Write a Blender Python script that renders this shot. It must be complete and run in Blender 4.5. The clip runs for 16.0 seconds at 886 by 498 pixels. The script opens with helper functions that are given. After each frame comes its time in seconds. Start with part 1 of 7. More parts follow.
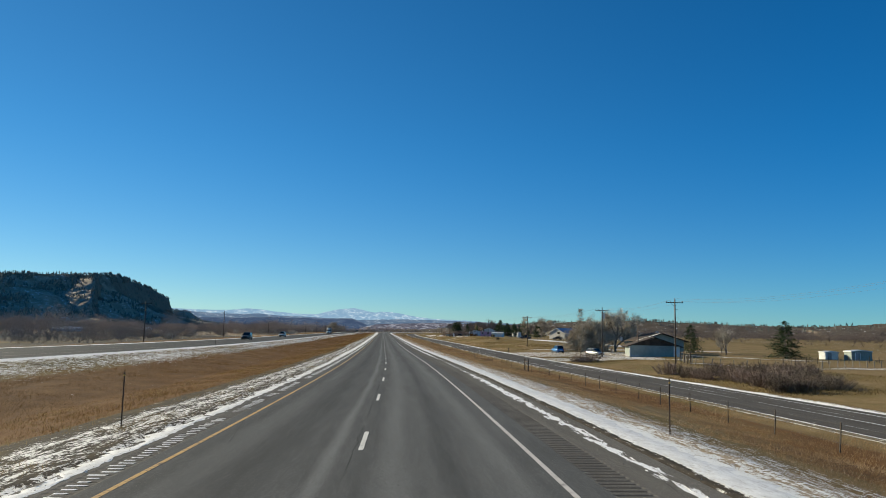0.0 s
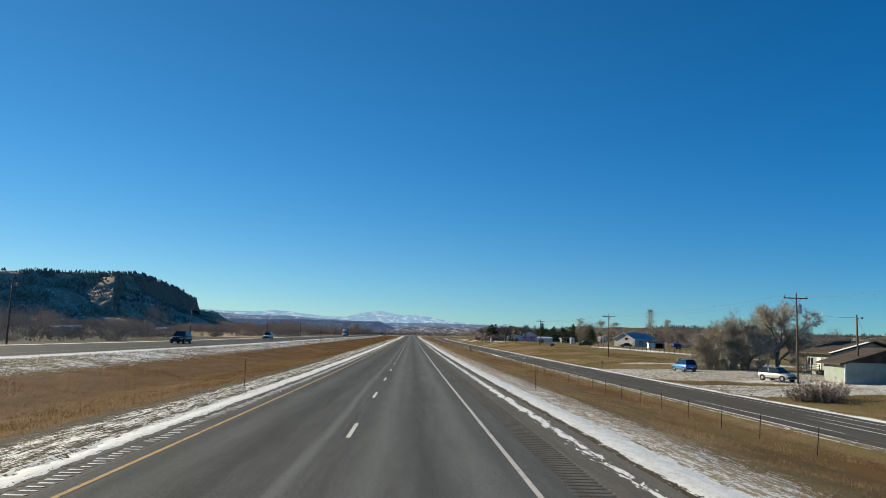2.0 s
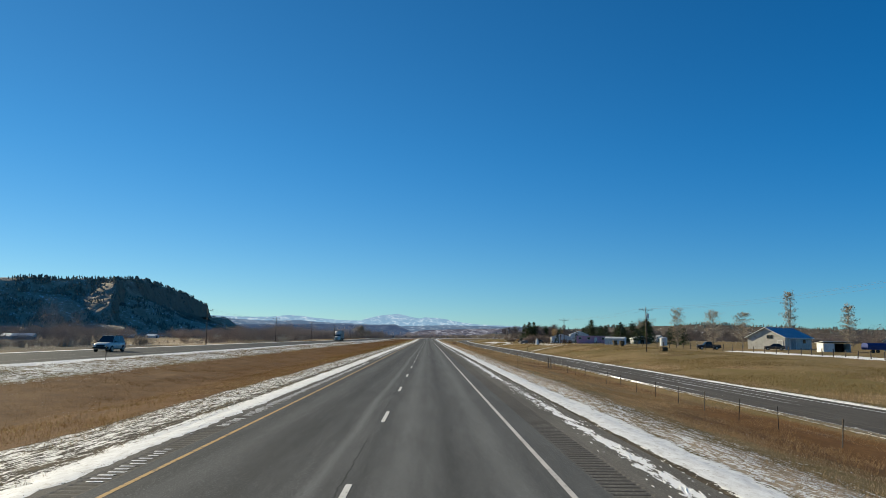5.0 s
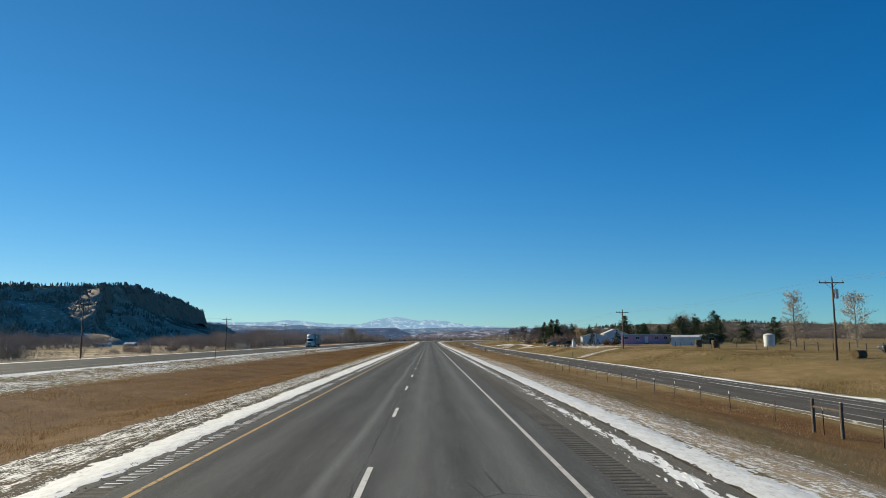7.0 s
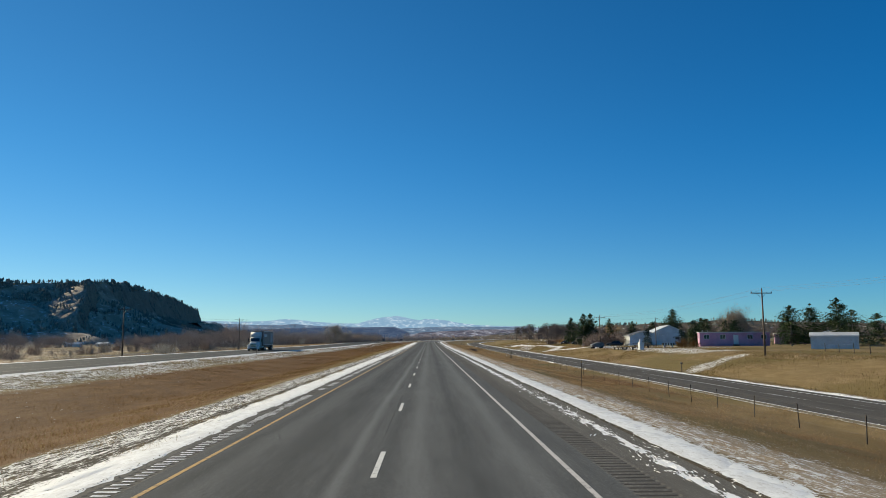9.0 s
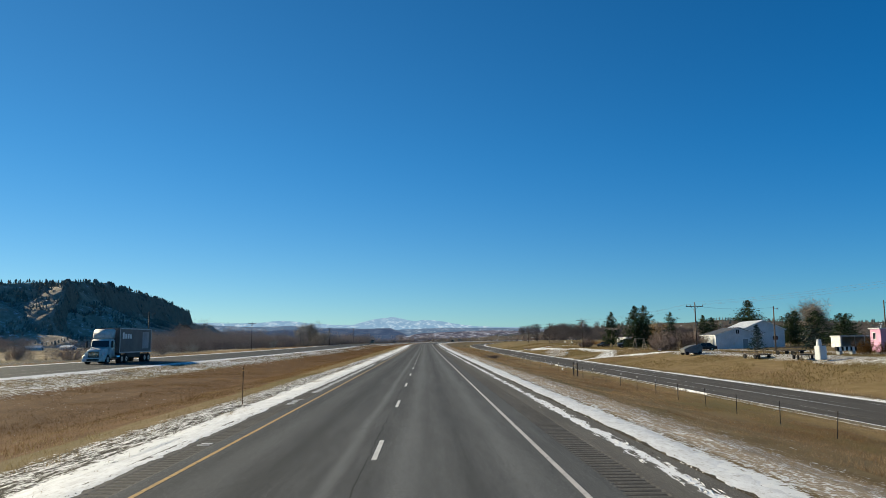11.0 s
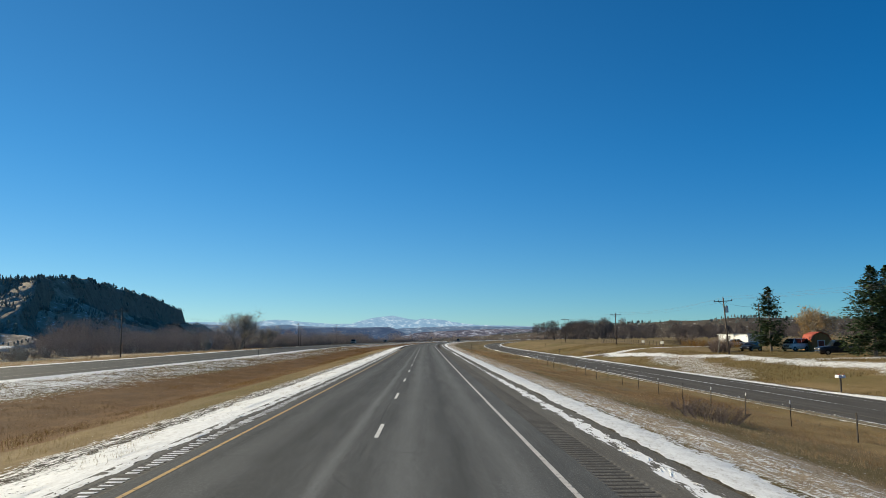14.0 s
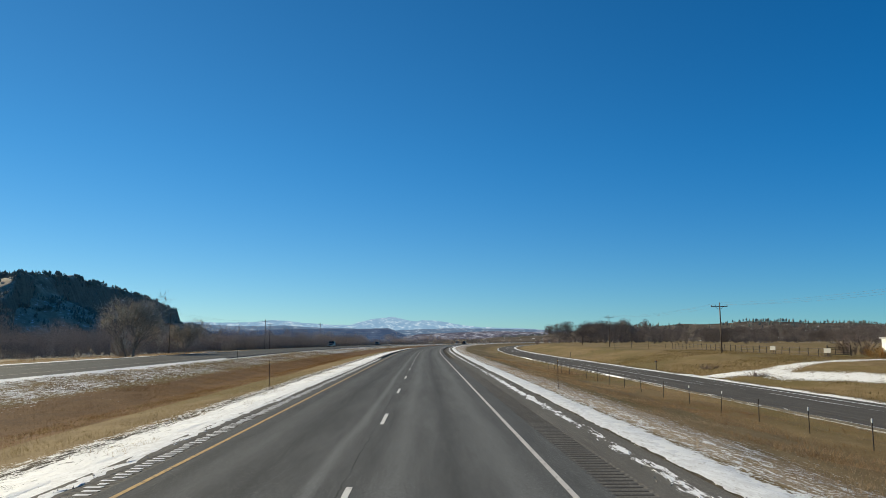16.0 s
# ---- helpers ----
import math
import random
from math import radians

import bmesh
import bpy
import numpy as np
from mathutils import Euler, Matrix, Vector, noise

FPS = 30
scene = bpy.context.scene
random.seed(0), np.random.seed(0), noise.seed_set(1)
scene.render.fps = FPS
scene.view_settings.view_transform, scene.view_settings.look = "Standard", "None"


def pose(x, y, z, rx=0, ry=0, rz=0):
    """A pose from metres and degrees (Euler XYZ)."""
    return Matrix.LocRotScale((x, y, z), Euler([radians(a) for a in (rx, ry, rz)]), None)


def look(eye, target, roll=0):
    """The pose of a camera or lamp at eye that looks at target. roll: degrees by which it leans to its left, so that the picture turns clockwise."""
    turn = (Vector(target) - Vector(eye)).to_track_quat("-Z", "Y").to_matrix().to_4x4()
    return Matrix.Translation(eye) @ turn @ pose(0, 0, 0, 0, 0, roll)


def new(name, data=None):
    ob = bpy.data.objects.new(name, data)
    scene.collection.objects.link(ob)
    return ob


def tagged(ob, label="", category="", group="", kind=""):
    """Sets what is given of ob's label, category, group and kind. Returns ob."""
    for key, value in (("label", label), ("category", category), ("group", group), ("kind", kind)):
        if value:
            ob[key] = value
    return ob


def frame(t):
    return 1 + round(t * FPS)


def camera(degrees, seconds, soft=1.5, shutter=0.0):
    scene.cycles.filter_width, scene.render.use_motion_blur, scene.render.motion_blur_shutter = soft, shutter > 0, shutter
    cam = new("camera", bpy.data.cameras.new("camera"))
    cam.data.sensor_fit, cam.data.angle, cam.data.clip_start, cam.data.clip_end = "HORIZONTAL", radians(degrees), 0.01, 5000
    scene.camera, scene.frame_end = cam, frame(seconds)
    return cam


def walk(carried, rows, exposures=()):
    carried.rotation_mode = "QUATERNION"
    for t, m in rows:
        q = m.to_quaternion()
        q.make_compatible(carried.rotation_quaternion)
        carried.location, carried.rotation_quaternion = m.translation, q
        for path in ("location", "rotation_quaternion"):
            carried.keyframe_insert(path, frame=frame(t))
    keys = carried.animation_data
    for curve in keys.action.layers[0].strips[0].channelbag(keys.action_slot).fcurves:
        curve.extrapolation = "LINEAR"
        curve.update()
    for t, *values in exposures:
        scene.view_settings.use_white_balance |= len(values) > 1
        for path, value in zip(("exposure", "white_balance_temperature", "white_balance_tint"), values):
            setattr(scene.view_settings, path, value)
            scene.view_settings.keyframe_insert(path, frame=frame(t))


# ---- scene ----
from functools import lru_cache

cam = camera(62.3, 16.0, soft=0.5)
PATH = [
    (0, -0.363, -0.01, 2.486, -4.641, 6.385, -1.163),
    (0.5, 0.312, 17.71, 2.362, -4.203, 6.635, -1.75),
    (1, 0.839, 35.44, 2.239, -3.686, 6.612, -1.888),
    (1.5, 1.246, 53.19, 2.119, -3.017, 6.653, -1.927),
    (2, 1.478, 70.94, 2.002, -2.423, 6.648, -1.873),
    (2.5, 1.464, 88.65, 1.889, -1.907, 6.607, -1.823),
    (3, 1.397, 106.34, 1.781, -1.544, 6.667, -1.754),
    (3.5, 1.339, 124.04, 1.695, -1.308, 6.659, -1.596),
    (4, 1.309, 141.77, 1.635, -1.198, 6.709, -1.354),
    (6.5, 1.248, 230.69, 1.543, -1.133, 6.953, -0.045),
    (7, 1.145, 248.54, 1.558, -1.064, 7.007, 0.228),
    (7.5, 1.092, 266.37, 1.581, -0.991, 7.015, 0.38),
    (8, 1.044, 284.18, 1.601, -1.023, 7.014, 0.352),
    (8.5, 0.998, 301.97, 1.611, -1.069, 6.943, 0.244),
    (11, 1.092, 390.74, 1.636, -1.364, 7.062, 0.45),
    (11.5, 1.156, 408.49, 1.638, -1.324, 7.005, 0.582),
    (12, 1.223, 426.24, 1.64, -1.32, 7.018, 0.688),
    (12.5, 1.272, 444.0, 1.64, -1.273, 6.987, 0.846),
    (13, 1.288, 461.76, 1.641, -1.385, 7.025, 0.796),
    (13.5, 1.284, 479.5, 1.646, -1.389, 7.036, 0.648),
    (14, 1.268, 497.18, 1.654, -1.36, 6.989, 0.55),
    (14.5, 1.253, 514.8, 1.667, -1.385, 6.916, 0.703),
    (15, 1.245, 532.36, 1.683, -1.349, 6.912, 0.746),
    (15.5, 1.256, 549.9, 1.709, -1.308, 7.019, 0.533),
    (16, 1.283, 567.42, 1.748, -1.342, 7.149, 0.095),
]
walk(cam, [(t, pose(x, y, z, 90 + p, r, w)) for t, x, y, z, w, p, r in PATH])
# ---- light ----
SUN_AZ, SUN_EL = radians(-54), radians(22)
world = bpy.data.worlds.new("sky")
scene.world = world
world.use_nodes = True
sky = world.node_tree.nodes.new("ShaderNodeTexSky")
sky.sky_type, sky.sun_disc = "NISHITA", False
sky.sun_elevation, sky.sun_rotation = SUN_EL, SUN_AZ
sky.altitude, sky.air_density, sky.dust_density, sky.ozone_density = 2600, 1.0, 0.1, 3.0
back = world.node_tree.nodes["Background"]
back.inputs["Strength"].default_value = 0.052
clear = world.node_tree.nodes.new("ShaderNodeMix")
clear.data_type, clear.blend_type = "RGBA", "MULTIPLY"
clear.inputs[0].default_value = 1.0
way = world.node_tree.nodes.new("ShaderNodeTexCoord")
split = world.node_tree.nodes.new("ShaderNodeSeparateXYZ")
world.node_tree.links.new(way.outputs["Generated"], split.inputs[0])
height = world.node_tree.nodes.new("ShaderNodeMapRange")
height.interpolation_type = "SMOOTHSTEP"
height.inputs[1].default_value, height.inputs[2].default_value = -0.06, 0.27
world.node_tree.links.new(split.outputs[2], height.inputs[0])
air = world.node_tree.nodes.new("ShaderNodeMix")
air.data_type = "RGBA"
air.inputs[6].default_value, air.inputs[7].default_value = (0.80, 1.07, 1.20, 1), (0.55, 1.18, 1.52, 1)
world.node_tree.links.new(height.outputs[0], air.inputs[0])
world.node_tree.links.new(air.outputs[2], clear.inputs[7])
world.node_tree.links.new(sky.outputs[0], clear.inputs[6])
tone = world.node_tree.nodes.new("ShaderNodeHueSaturation")
tone.inputs["Saturation"].default_value, tone.inputs["Value"].default_value = 1.06, 1.0
# whiter air towards the sun, deeper blue away from it
sunward = world.node_tree.nodes.new("ShaderNodeVectorMath")
sunward.operation = "DOT_PRODUCT"
sunward.inputs[1].default_value = (math.sin(SUN_AZ), math.cos(SUN_AZ), 0)
world.node_tree.links.new(way.outputs["Generated"], sunward.inputs[0])
veil = world.node_tree.nodes.new("ShaderNodeMapRange")
veil.inputs[1].default_value, veil.inputs[2].default_value = 0.05, 0.95
world.node_tree.links.new(sunward.outputs["Value"], veil.inputs[0])
cast = world.node_tree.nodes.new("ShaderNodeMix")
cast.data_type = "RGBA"
cast.inputs[6].default_value, cast.inputs[7].default_value = (0.80, 1.01, 1.06, 1), (1.17, 1.0, 0.87, 1)
world.node_tree.links.new(veil.outputs[0], cast.inputs[0])
glow = world.node_tree.nodes.new("ShaderNodeMix")
glow.data_type, glow.blend_type = "RGBA", "MULTIPLY"
glow.inputs[0].default_value = 1.0
world.node_tree.links.new(clear.outputs[2], glow.inputs[6])
world.node_tree.links.new(cast.outputs[2], glow.inputs[7])
world.node_tree.links.new(glow.outputs[2], tone.inputs["Color"])
world.node_tree.links.new(tone.outputs[0], back.inputs["Color"])
sun = new("sun", bpy.data.lights.new("sun", "SUN"))
sun.data.energy, sun.data.angle, sun.data.color = 5.4, radians(0.55), (1.0, 0.89, 0.64)
SUN_DIR = Vector((math.sin(SUN_AZ) * math.cos(SUN_EL), math.cos(SUN_AZ) * math.cos(SUN_EL), math.sin(SUN_EL)))
sun.matrix_world = look((0, 0, 50), Vector((0, 0, 50)) - SUN_DIR)
scene.view_settings.exposure = 0.54


# ---- materials ----
def shader(name, rough=0.8, metal=0.0, spec=0.3):
    m = bpy.data.materials.new(name)
    m.use_nodes = True
    b = m.node_tree.nodes["Principled BSDF"]
    b.inputs["Roughness"].default_value, b.inputs["Metallic"].default_value = rough, metal
    b.inputs["Specular IOR Level"].default_value = spec
    return m, m.node_tree.nodes, m.node_tree.links, b


def noise_node(n, l, vector, scale, detail=4.0, rough=0.6):
    t = n.new("ShaderNodeTexNoise")
    t.inputs["Scale"].default_value, t.inputs["Detail"].default_value, t.inputs["Roughness"].default_value = scale, detail, rough
    if vector is not None:
        l.new(vector, t.inputs["Vector"])
    return t.outputs["Fac"]


def ramp_node(n, l, fac, stops):
    r = n.new("ShaderNodeValToRGB")
    while len(r.color_ramp.elements) < len(stops):
        r.color_ramp.elements.new(0.5)
    for e, (p, c) in zip(r.color_ramp.elements, stops):
        e.position, e.color = p, (*c, 1) if len(c) == 3 else c
    l.new(fac, r.inputs["Fac"])
    return r.outputs["Color"]


def mix_node(n, l, fac, a, b, how="MIX"):
    m = n.new("ShaderNodeMix")
    m.data_type, m.blend_type = "RGBA", how
    for v, s in ((fac, m.inputs[0]), (a, m.inputs[6]), (b, m.inputs[7])):
        if isinstance(v, (int, float)):
            s.default_value = v
        elif isinstance(v, tuple):
            s.default_value = (*v, 1)
        else:
            l.new(v, s)
    return m.outputs[2]


def calc(n, l, how, a, b=0.0, c=0.0):
    m = n.new("ShaderNodeMath")
    m.operation = how
    for v, s in zip((a, b, c), m.inputs):
        if isinstance(v, (int, float)):
            s.default_value = v
        else:
            l.new(v, s)
    return m.outputs[0]


def band(n, l, v, lo, hi):
    m = n.new("ShaderNodeMapRange")
    m.interpolation_type = "SMOOTHSTEP"
    l.new(v, m.inputs[0])
    for k, w in ((1, lo), (2, hi)):
        if isinstance(w, (int, float)):
            m.inputs[k].default_value = w
        else:
            l.new(w, m.inputs[k])
    return m.outputs[0]


def stretch(n, l, vector, scale):
    m = n.new("ShaderNodeMapping")
    m.inputs["Scale"].default_value = scale
    l.new(vector, m.inputs["Vector"])
    return m.outputs[0]


def bump_node(n, l, b, height, strength, distance):
    k = n.new("ShaderNodeBump")
    k.inputs["Strength"].default_value, k.inputs["Distance"].default_value = strength, distance
    l.new(height, k.inputs["Height"])
    l.new(k.outputs[0], b.inputs["Normal"])


def surface(name, dark, light, scale=1.0, fine=12.0, rough=0.8, metal=0.0, bump=0.2, depth=0.02, vary=0.0, dirt=None, grain=(1, 1, 1), spec=0.3, seams=0.0, seam_axis=0):
    """A plain weathered surface: two tones mixed by broad stains and fine grain, in object space."""
    m, n, l, b = shader(name, rough, metal, spec)
    co = stretch(n, l, n.new("ShaderNodeTexCoord").outputs["Object"], grain)
    broad, small = noise_node(n, l, co, scale, 5), noise_node(n, l, co, fine, 4)
    f = band(n, l, calc(n, l, "ADD", calc(n, l, "MULTIPLY", broad, 0.6), calc(n, l, "MULTIPLY", small, 0.4)), 0.35, 0.65)
    col = mix_node(n, l, f, dark, light)
    if vary:
        r = n.new("ShaderNodeObjectInfo").outputs["Random"]
        col = mix_node(n, l, calc(n, l, "MULTIPLY", r, vary), col, (0.02, 0.018, 0.015))
    if dirt:
        col = mix_node(n, l, calc(n, l, "MULTIPLY", band(n, l, noise_node(n, l, co, scale * 2.3, 6, 0.7), 0.52, 0.68), 0.7), col, dirt)
    l.new(col, b.inputs["Base Color"])
    h = small
    if seams:
        xyz = n.new("ShaderNodeSeparateXYZ")
        l.new(n.new("ShaderNodeTexCoord").outputs["Object"], xyz.inputs[0])
        saw = calc(n, l, "FRACT", calc(n, l, "DIVIDE", xyz.outputs[seam_axis], seams))
        h = calc(n, l, "ADD", calc(n, l, "MULTIPLY", small, 0.15), saw)
    if bump:
        bump_node(n, l, b, h, bump, depth)
    rr = calc(n, l, "MULTIPLY_ADD", small, 0.2, rough - 0.1)
    l.new(rr, b.inputs["Roughness"])
    return m


def islands(name, stops, rough=0.85, noise_scale=0.15, lucent=0.0):
    """Blades, twigs and needles: a tone for each piece, drifting over the land."""
    m, n, l, b = shader(name, rough, 0.0, 0.15)
    g = n.new("ShaderNodeNewGeometry")
    drift = noise_node(n, l, g.outputs["Position"], noise_scale, 3)
    f = calc(n, l, "ADD", calc(n, l, "MULTIPLY", g.outputs["Random Per Island"], 0.55), calc(n, l, "MULTIPLY", band(n, l, drift, 0.3, 0.7), 0.45))
    col = ramp_node(n, l, f, stops)
    l.new(col, b.inputs["Base Color"])
    if lucent:
        tr = n.new("ShaderNodeBsdfTranslucent")
        l.new(col, tr.inputs["Color"])
        mx = n.new("ShaderNodeMixShader")
        mx.inputs[0].default_value = lucent
        l.new(b.outputs[0], mx.inputs[1])
        l.new(tr.outputs[0], mx.inputs[2])
        l.new(mx.outputs[0], n["Material Output"].inputs["Surface"])
    return m


def asphalt(name, tone, lanes=(), patch=0.5, snows=(), run=(3.2, 0.55, 1)):
    """Worn asphalt in road coordinates: polished wheel paths, dark oil strips, aggregate, cracks and a few patches."""
    m, n, l, b = shader(name, 0.75, 0.0, 0.06)
    uv = n.new("ShaderNodeUVMap").outputs[0]
    xyz = n.new("ShaderNodeSeparateXYZ")
    l.new(uv, xyz.inputs[0])
    u = calc(n, l, "ADD", xyz.outputs[0], calc(n, l, "MULTIPLY_ADD", noise_node(n, l, stretch(n, l, uv, (0.5, 0.06, 1)), 1.0, 3), 0.5, -0.25))
    long_stain = noise_node(n, l, stretch(n, l, uv, (1.4, 0.035, 1)), 1.0, 5)
    blotch = noise_node(n, l, stretch(n, l, uv, (0.35, 0.12, 1)), 1.0, 6, 0.65)
    grit = noise_node(n, l, uv, 38.0, 3, 0.7)
    col = ramp_node(n, l, blotch, [(0.3, tuple(c * 0.8 for c in tone)), (0.55, tone), (0.75, tuple(c * 1.22 for c in tone))])
    col = mix_node(n, l, calc(n, l, "MULTIPLY", band(n, l, long_stain, 0.45, 0.7), 0.35), col, tuple(c * 1.5 for c in tone))
    mottle = noise_node(n, l, stretch(n, l, uv, (2.4, 0.16, 1)), 1.0, 7, 0.75)
    col = mix_node(n, l, 0.35, col, ramp_node(n, l, mottle, [(0.34, tuple(c * 0.6 for c in tone)), (0.5, tone), (0.66, tuple(c * 1.5 for c in tone))]))
    for centre, half, k in lanes:
        d = calc(n, l, "ABSOLUTE", calc(n, l, "SUBTRACT", u, centre))
        f = calc(n, l, "MULTIPLY", band(n, l, d, half, 0.0), abs(k))
        col = mix_node(n, l, f, col, tuple(c * (2.3 if k > 0 else 0.4) for c in tone))
    chips = noise_node(n, l, stretch(n, l, uv, (10.0, 1.3, 1)), 1.0, 6, 0.85)
    col = mix_node(n, l, calc(n, l, "MULTIPLY", band(n, l, chips, 0.56, 0.7), 0.3), col, tuple(c * 2.4 for c in tone))
    col = mix_node(n, l, calc(n, l, "MULTIPLY", band(n, l, chips, 0.45, 0.33), 0.35), col, tuple(c * 0.4 for c in tone))
    pale = band(n, l, grit, 0.56, 0.68)
    col = mix_node(n, l, calc(n, l, "MULTIPLY", pale, 0.7), col, tuple(c * 3.2 for c in tone))
    stones = noise_node(n, l, uv, 16.0, 4, 0.8)
    worn = calc(n, l, "MULTIPLY", band(n, l, stones, 0.54, 0.66), band(n, l, mottle, 0.4, 0.62))
    col = mix_node(n, l, calc(n, l, "MULTIPLY", worn, 0.6), col, tuple(c * 2.6 for c in tone))
    col = mix_node(n, l, calc(n, l, "MULTIPLY", band(n, l, stones, 0.45, 0.34), 0.6), col, tuple(c * 0.4 for c in tone))
    v = n.new("ShaderNodeTexVoronoi")
    v.feature = "DISTANCE_TO_EDGE"
    v.inputs["Scale"].default_value = 1.0
    l.new(stretch(n, l, mix_node(n, l, 0.12, uv, n.new("ShaderNodeTexNoise").outputs["Color"]), (0.22, 0.11, 1)), v.inputs["Vector"])
    crack = calc(n, l, "MULTIPLY", band(n, l, v.outputs["Distance"], 0.004, 0.0), band(n, l, blotch, 0.52, 0.62))
    if lanes:  # the paving joint beside the lane dashes, opened into a wandering crack
        sway = calc(n, l, "MULTIPLY_ADD", noise_node(n, l, stretch(n, l, uv, (0, 0.9, 1)), 1.0, 4, 0.6), 0.24, -0.26)
        gap = band(n, l, calc(n, l, "ABSOLUTE", calc(n, l, "SUBTRACT", xyz.outputs[0], sway)), 0.022, 0.008)
        crack = calc(n, l, "MAXIMUM", crack, calc(n, l, "MULTIPLY", gap, band(n, l, noise_node(n, l, stretch(n, l, uv, (0, 0.05, 1)), 1.0, 3), 0.44, 0.52)))
    col = mix_node(n, l, calc(n, l, "MULTIPLY", crack, patch), col, (0.012, 0.012, 0.012))
    melt = noise_node(n, l, stretch(n, l, uv, run), 1.0, 6, 0.7)
    drift = noise_node(n, l, stretch(n, l, uv, (0.2, 0.022, 1)), 1.0, 3)
    for centre, half, amount in snows:
        d = calc(n, l, "ABSOLUTE", calc(n, l, "SUBTRACT", xyz.outputs[0], centre))
        near = calc(n, l, "MULTIPLY_ADD", band(n, l, d, half, 0.0), 0.36 * amount, calc(n, l, "MULTIPLY_ADD", drift, 0.5, -0.13))
        f = band(n, l, calc(n, l, "ADD", melt, near), 0.86, 0.9)
        col = mix_node(n, l, f, col, (0.74, 0.75, 0.77))
    l.new(col, b.inputs["Base Color"])
    l.new(calc(n, l, "MULTIPLY_ADD", grit, 0.2, 0.72), b.inputs["Roughness"])
    bump_node(n, l, b, grit, 0.5, 0.006)
    return m


def land():
    """Winter land in road coordinates. Attribute zone: x snow, y russet weeds, z bare dirt."""
    m, n, l, b = shader("winter_land", 0.95, 0.0, 0.1)
    uv = n.new("ShaderNodeUVMap").outputs[0]
    at = n.new("ShaderNodeAttribute")
    at.attribute_name = "zone"
    z = n.new("ShaderNodeSeparateXYZ")
    l.new(at.outputs["Vector"], z.inputs[0])
    snow_a, russet_a, dirt_a = z.outputs[0], z.outputs[1], z.outputs[2]
    big = noise_node(n, l, stretch(n, l, uv, (0.09, 0.03, 1)), 1.0, 5)
    mid = noise_node(n, l, stretch(n, l, uv, (0.8, 0.35, 1)), 1.0, 6, 0.65)
    fine = noise_node(n, l, uv, 9.0, 4, 0.7)
    streak = noise_node(n, l, stretch(n, l, uv, (7.0, 1.5, 1)), 1.0, 7, 0.72)
    grass = ramp_node(n, l, calc(n, l, "MULTIPLY_ADD", fine, 0.5, calc(n, l, "MULTIPLY", mid, 0.5)),
                      [(0.28, (0.088, 0.061, 0.028)), (0.5, (0.195, 0.137, 0.064)), (0.72, (0.31, 0.235, 0.13))])
    olive = ramp_node(n, l, fine, [(0.3, (0.082, 0.063, 0.024)), (0.7, (0.19, 0.145, 0.058))])
    grass = mix_node(n, l, band(n, l, big, 0.42, 0.62), grass, olive)
    russet = ramp_node(n, l, calc(n, l, "MULTIPLY_ADD", fine, 0.5, calc(n, l, "MULTIPLY", mid, 0.5)),
                       [(0.3, (0.056, 0.027, 0.010)), (0.5, (0.122, 0.061, 0.021)), (0.7, (0.195, 0.111, 0.042))])
    edge = calc(n, l, "MULTIPLY_ADD", mid, 0.7, -0.35)
    col = mix_node(n, l, band(n, l, calc(n, l, "ADD", russet_a, edge), 0.35, 0.65), grass, russet)
    straw = ramp_node(n, l, fine, [(0.3, (0.22, 0.165, 0.105)), (0.5, (0.37, 0.295, 0.21)), (0.7, (0.50, 0.43, 0.33))])
    col = mix_node(n, l, band(n, l, calc(n, l, "ADD", russet_a, edge), -0.2, -0.5), col, straw)
    dirt = ramp_node(n, l, streak, [(0.3, (0.022, 0.02, 0.017)), (0.55, (0.062, 0.053, 0.042)), (0.75, (0.15, 0.125, 0.09))])
    col = mix_node(n, l, band(n, l, calc(n, l, "ADD", dirt_a, edge), 0.35, 0.65), col, dirt)
    patch = noise_node(n, l, stretch(n, l, uv, (3.0, 0.6, 1)), 1.0, 5, 0.65)
    s = calc(n, l, "ADD", calc(n, l, "MULTIPLY", streak, 0.4), calc(n, l, "MULTIPLY_ADD", fine, 0.36, calc(n, l, "MULTIPLY", patch, 0.24)))
    s = calc(n, l, "MULTIPLY_ADD", s, 1.8, -0.4)
    lim = calc(n, l, "MULTIPLY_ADD", snow_a, -0.42, 0.71)
    mask = band(n, l, calc(n, l, "SUBTRACT", s, lim), -0.012, 0.03)
    white = mix_node(n, l, calc(n, l, "MULTIPLY", band(n, l, fine, 0.45, 0.75), 0.35), (0.82, 0.82, 0.80), (0.60, 0.57, 0.52))
    col = mix_node(n, l, mask, col, white)
    l.new(col, b.inputs["Base Color"])
    l.new(calc(n, l, "MULTIPLY_ADD", mask, -0.35, 0.95), b.inputs["Roughness"])
    h = calc(n, l, "ADD", calc(n, l, "MULTIPLY", fine, 0.5), calc(n, l, "MULTIPLY", mask, 0.5))
    bump_node(n, l, b, h, 0.8, 0.08)
    return m


